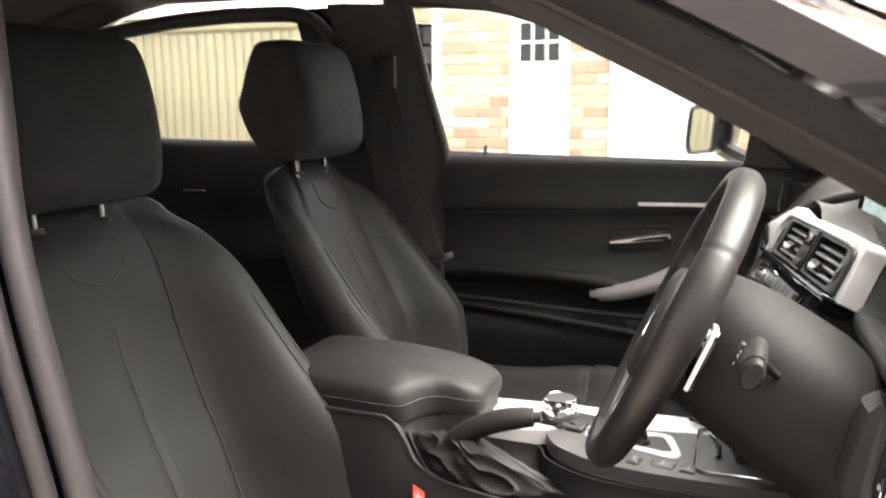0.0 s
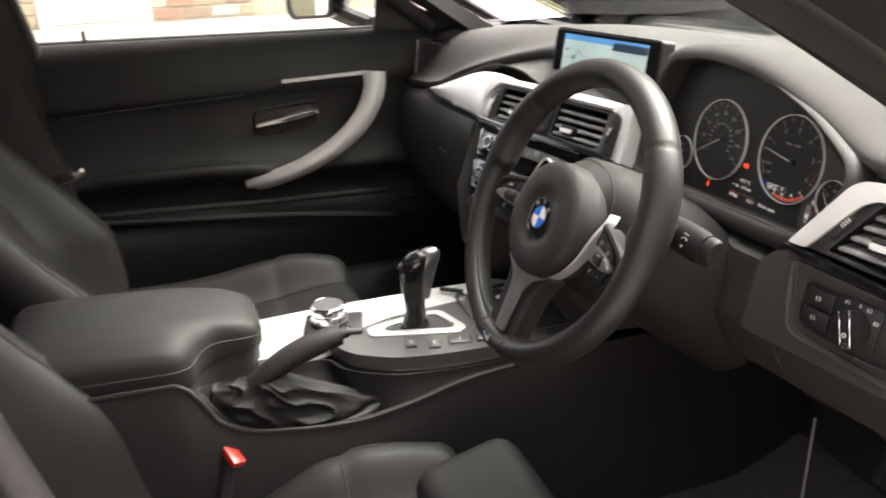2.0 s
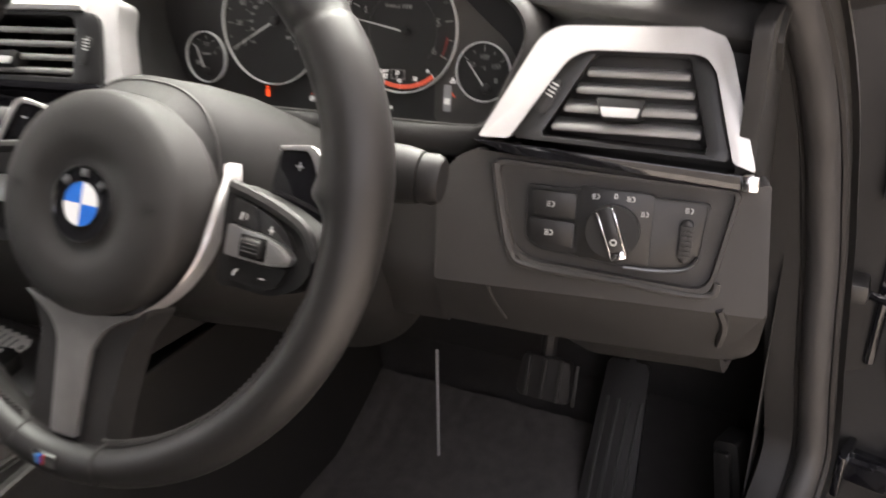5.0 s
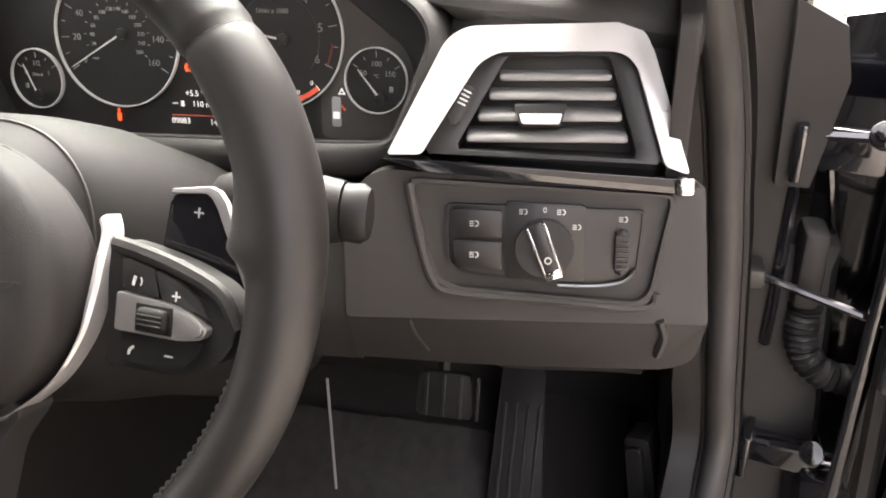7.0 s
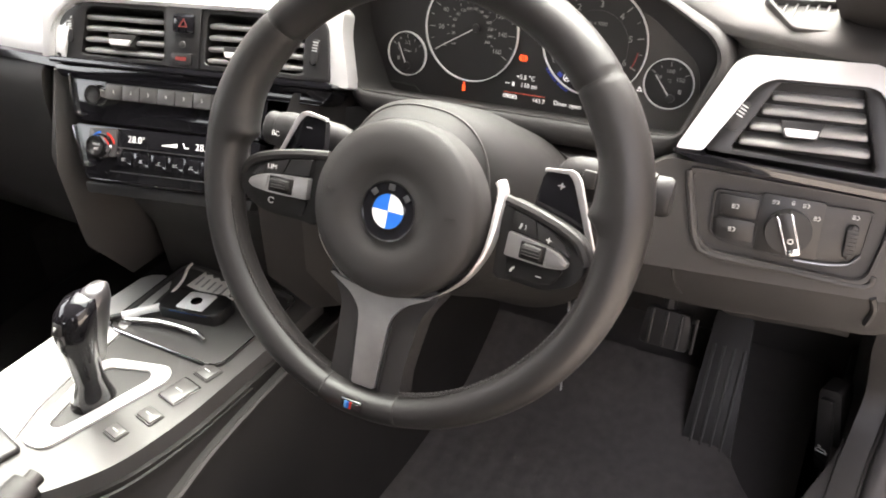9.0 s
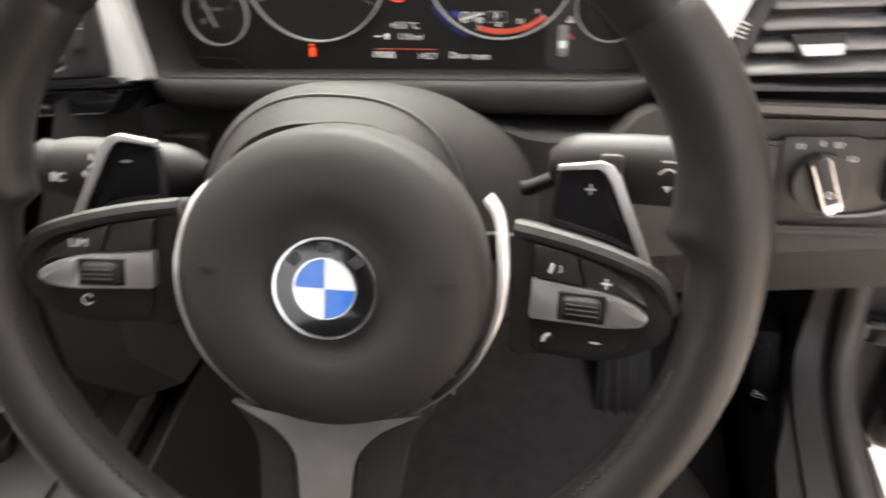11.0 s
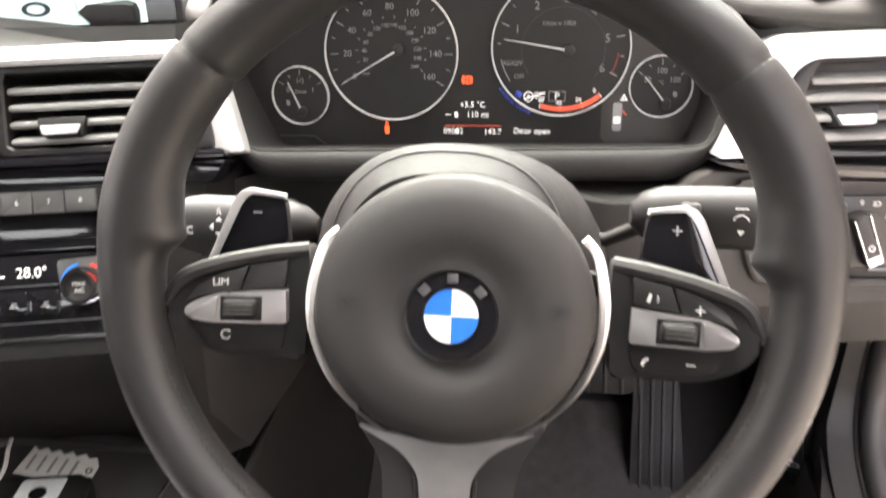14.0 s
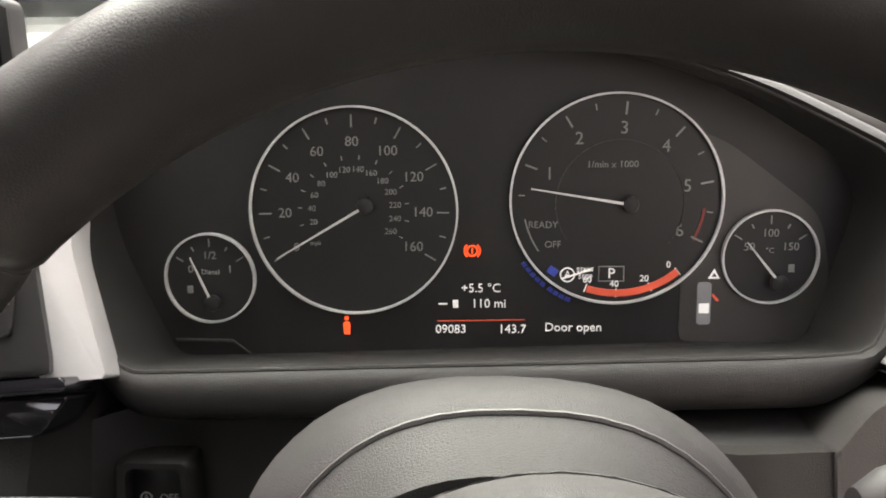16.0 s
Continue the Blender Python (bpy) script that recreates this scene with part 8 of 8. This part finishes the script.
def driver_door():
    d = thing("driver_door", "black driver door standing wide open on its hinges", "door", (0.90, 0.50, 0.30))
    # local: x along the door from its hinge edge, y out of its outer face, z up
    hinge = Matrix.Translation((0.872, 0.505, 0)) @ Euler((0, 0, radians(-13))).to_matrix().to_4x4()
    part("outer_skin", surface(20, 16, lambda u, v: (lerp(-0.03, 1.10, u), 0.055 + 0.05 * math.sin(math.pi * v * 0.7), lerp(lerp(0.84, 0.93, smooth(0.0, 0.22, u)), 0.19, v)), 0.006), PAINT, d, "", hinge)
    part("door_shell", moved(join(rbox(0.94, 0.085, 0.71, 0.02, 2, (0, 0, -0.025)), rbox(0.08, 0.085, 0.61, 0.02, 2, (-0.505, 0, -0.075)), rbox(1.06, 0.085, 0.20, 0.03, 3, (-0.060, 0, -0.31))), T(0.59, 0.015, 0.60)), PAINT, d, "", hinge)
    def trim(u, v):
        x = lerp(0.09, 1.02, u)
        q = spline([(x, -0.03, 0.925), (x, -0.065, 0.915), (x, -0.085, 0.83), (x, -0.070, 0.78), (x, -0.11, 0.66), (x, -0.075, 0.60), (x, -0.09, 0.46), (x, -0.045, 0.33)], 4)
        return q[min(int(round(v * 28)), 28)]
    part("inner_trim", surface(20, 28, trim, 0.02), SOFT_DARK, d, "dark moulded door trim", hinge)
    part("edge_seal", tube([hinge @ Vector(p) for p in ((0.075, -0.034, 0.93), (0.065, -0.040, 0.80), (0.065, -0.044, 0.55), (0.075, -0.042, 0.36), (0.12, -0.035, 0.30), (0.9, -0.035, 0.30))], 0.012, 8), RUBBER, d, "black rubber door edge seal")
    part("edge_flange", moved(rbox(0.012, 0.030, 0.56, 0.004, 2), T(0.045, -0.035, 0.60)), PAINT, d, "", hinge)
    fr = spline([(0.02, 0.0, 0.93), (0.20, 0.0, 1.02), (0.45, 0.0, 1.15), (0.72, 0.0, 1.26), (0.98, 0.0, 1.30), (1.04, 0.0, 1.16), (1.06, 0.0, 0.93)], 5)
    part("window_frame", tube([hinge @ p for p in fr], 0.013, 8), RUBBER, d)
    part("mirror_sail", prism(rounded([(0.03, 0.83), (0.24, 0.85), (0.24, 0.965), (0.14, 0.93)], 0.02), -0.03, 0.03, 0.008), HARD, d, "black corner piece of the door", hinge @ axes((0, 0, 0), (1, 0, 0), (0, 0, 1)))
    g = part("window_glass", prism([(0.17, 0.93), (1.04, 0.93), (1.02, 1.15), (0.97, 1.28), (0.72, 1.24), (0.45, 1.13), (0.17, 1.0)], 0, 0.003), CLEAR, d, "clear door glass", hinge @ axes((0, 0.002, 0), (1, 0, 0), (0, 0, 1)))
    g.visible_shadow = False
    # hinges, check strap, bellows
    for z in (0.735, 0.385):
        h = part("hinge", moved(rbox(0.085, 0.012, 0.042, 0.004, 2), T(-0.010, -0.012, z)), PAINT, d, "black painted hinge", hinge)
        part("hinge_plate", moved(rbox(0.010, 0.045, 0.055, 0.003, 2), T(-0.045, -0.02, z)), PAINT, h, "", hinge)
        part("hinge_bolt", moved(join(disc(0.013, 0, 0.006, 20, 0.002), disc(0.008, 0.006, 0.012, 6, 0.001)), hinge @ axes((0.020, -0.030, z + 0.022), (1, 0, 0), (0, 0.6, 0.8))), GLOSS, h)
        part("hinge_rib", tube([hinge @ Vector((-0.05, -0.022, z + 0.012)), hinge @ Vector((0.03, -0.022, z + 0.018))], 0.005, 6), PAINT, h)
    part("check_strap", tube([(0.790, 0.490, 0.607), (0.835, 0.480, 0.598), (0.925, 0.462, 0.575)], 0.0045, 8), GLOSS, d, "black check strap")
    part("check_box", moved(rbox(0.022, 0.030, 0.085, 0.007, 3), T(0.070, -0.055, 0.565)), DARK_METAL, d, "", hinge)
    part("strap_clevis", rbox(0.030, 0.04, 0.022, 0.005, 2, (0.795, 0.490, 0.607)), SATIN, d)
    part("cable_plug", rbox(0.026, 0.05, 0.085, 0.008, 2, (0.855, 0.520, 0.605)), HARD, d)
    path = spline([(0.858, 0.510, 0.562), (0.858, 0.506, 0.535), (0.864, 0.502, 0.510), (0.884, 0.500, 0.490), (0.915, 0.505, 0.480)], 14)
    part("cable_bellows", tube(path, [0.0145 + 0.0030 * math.cos(i * 1.9) for i in range(len(path))], 14), RUBBER, d, "ribbed black cable bellows", None, 80)


driver_door()
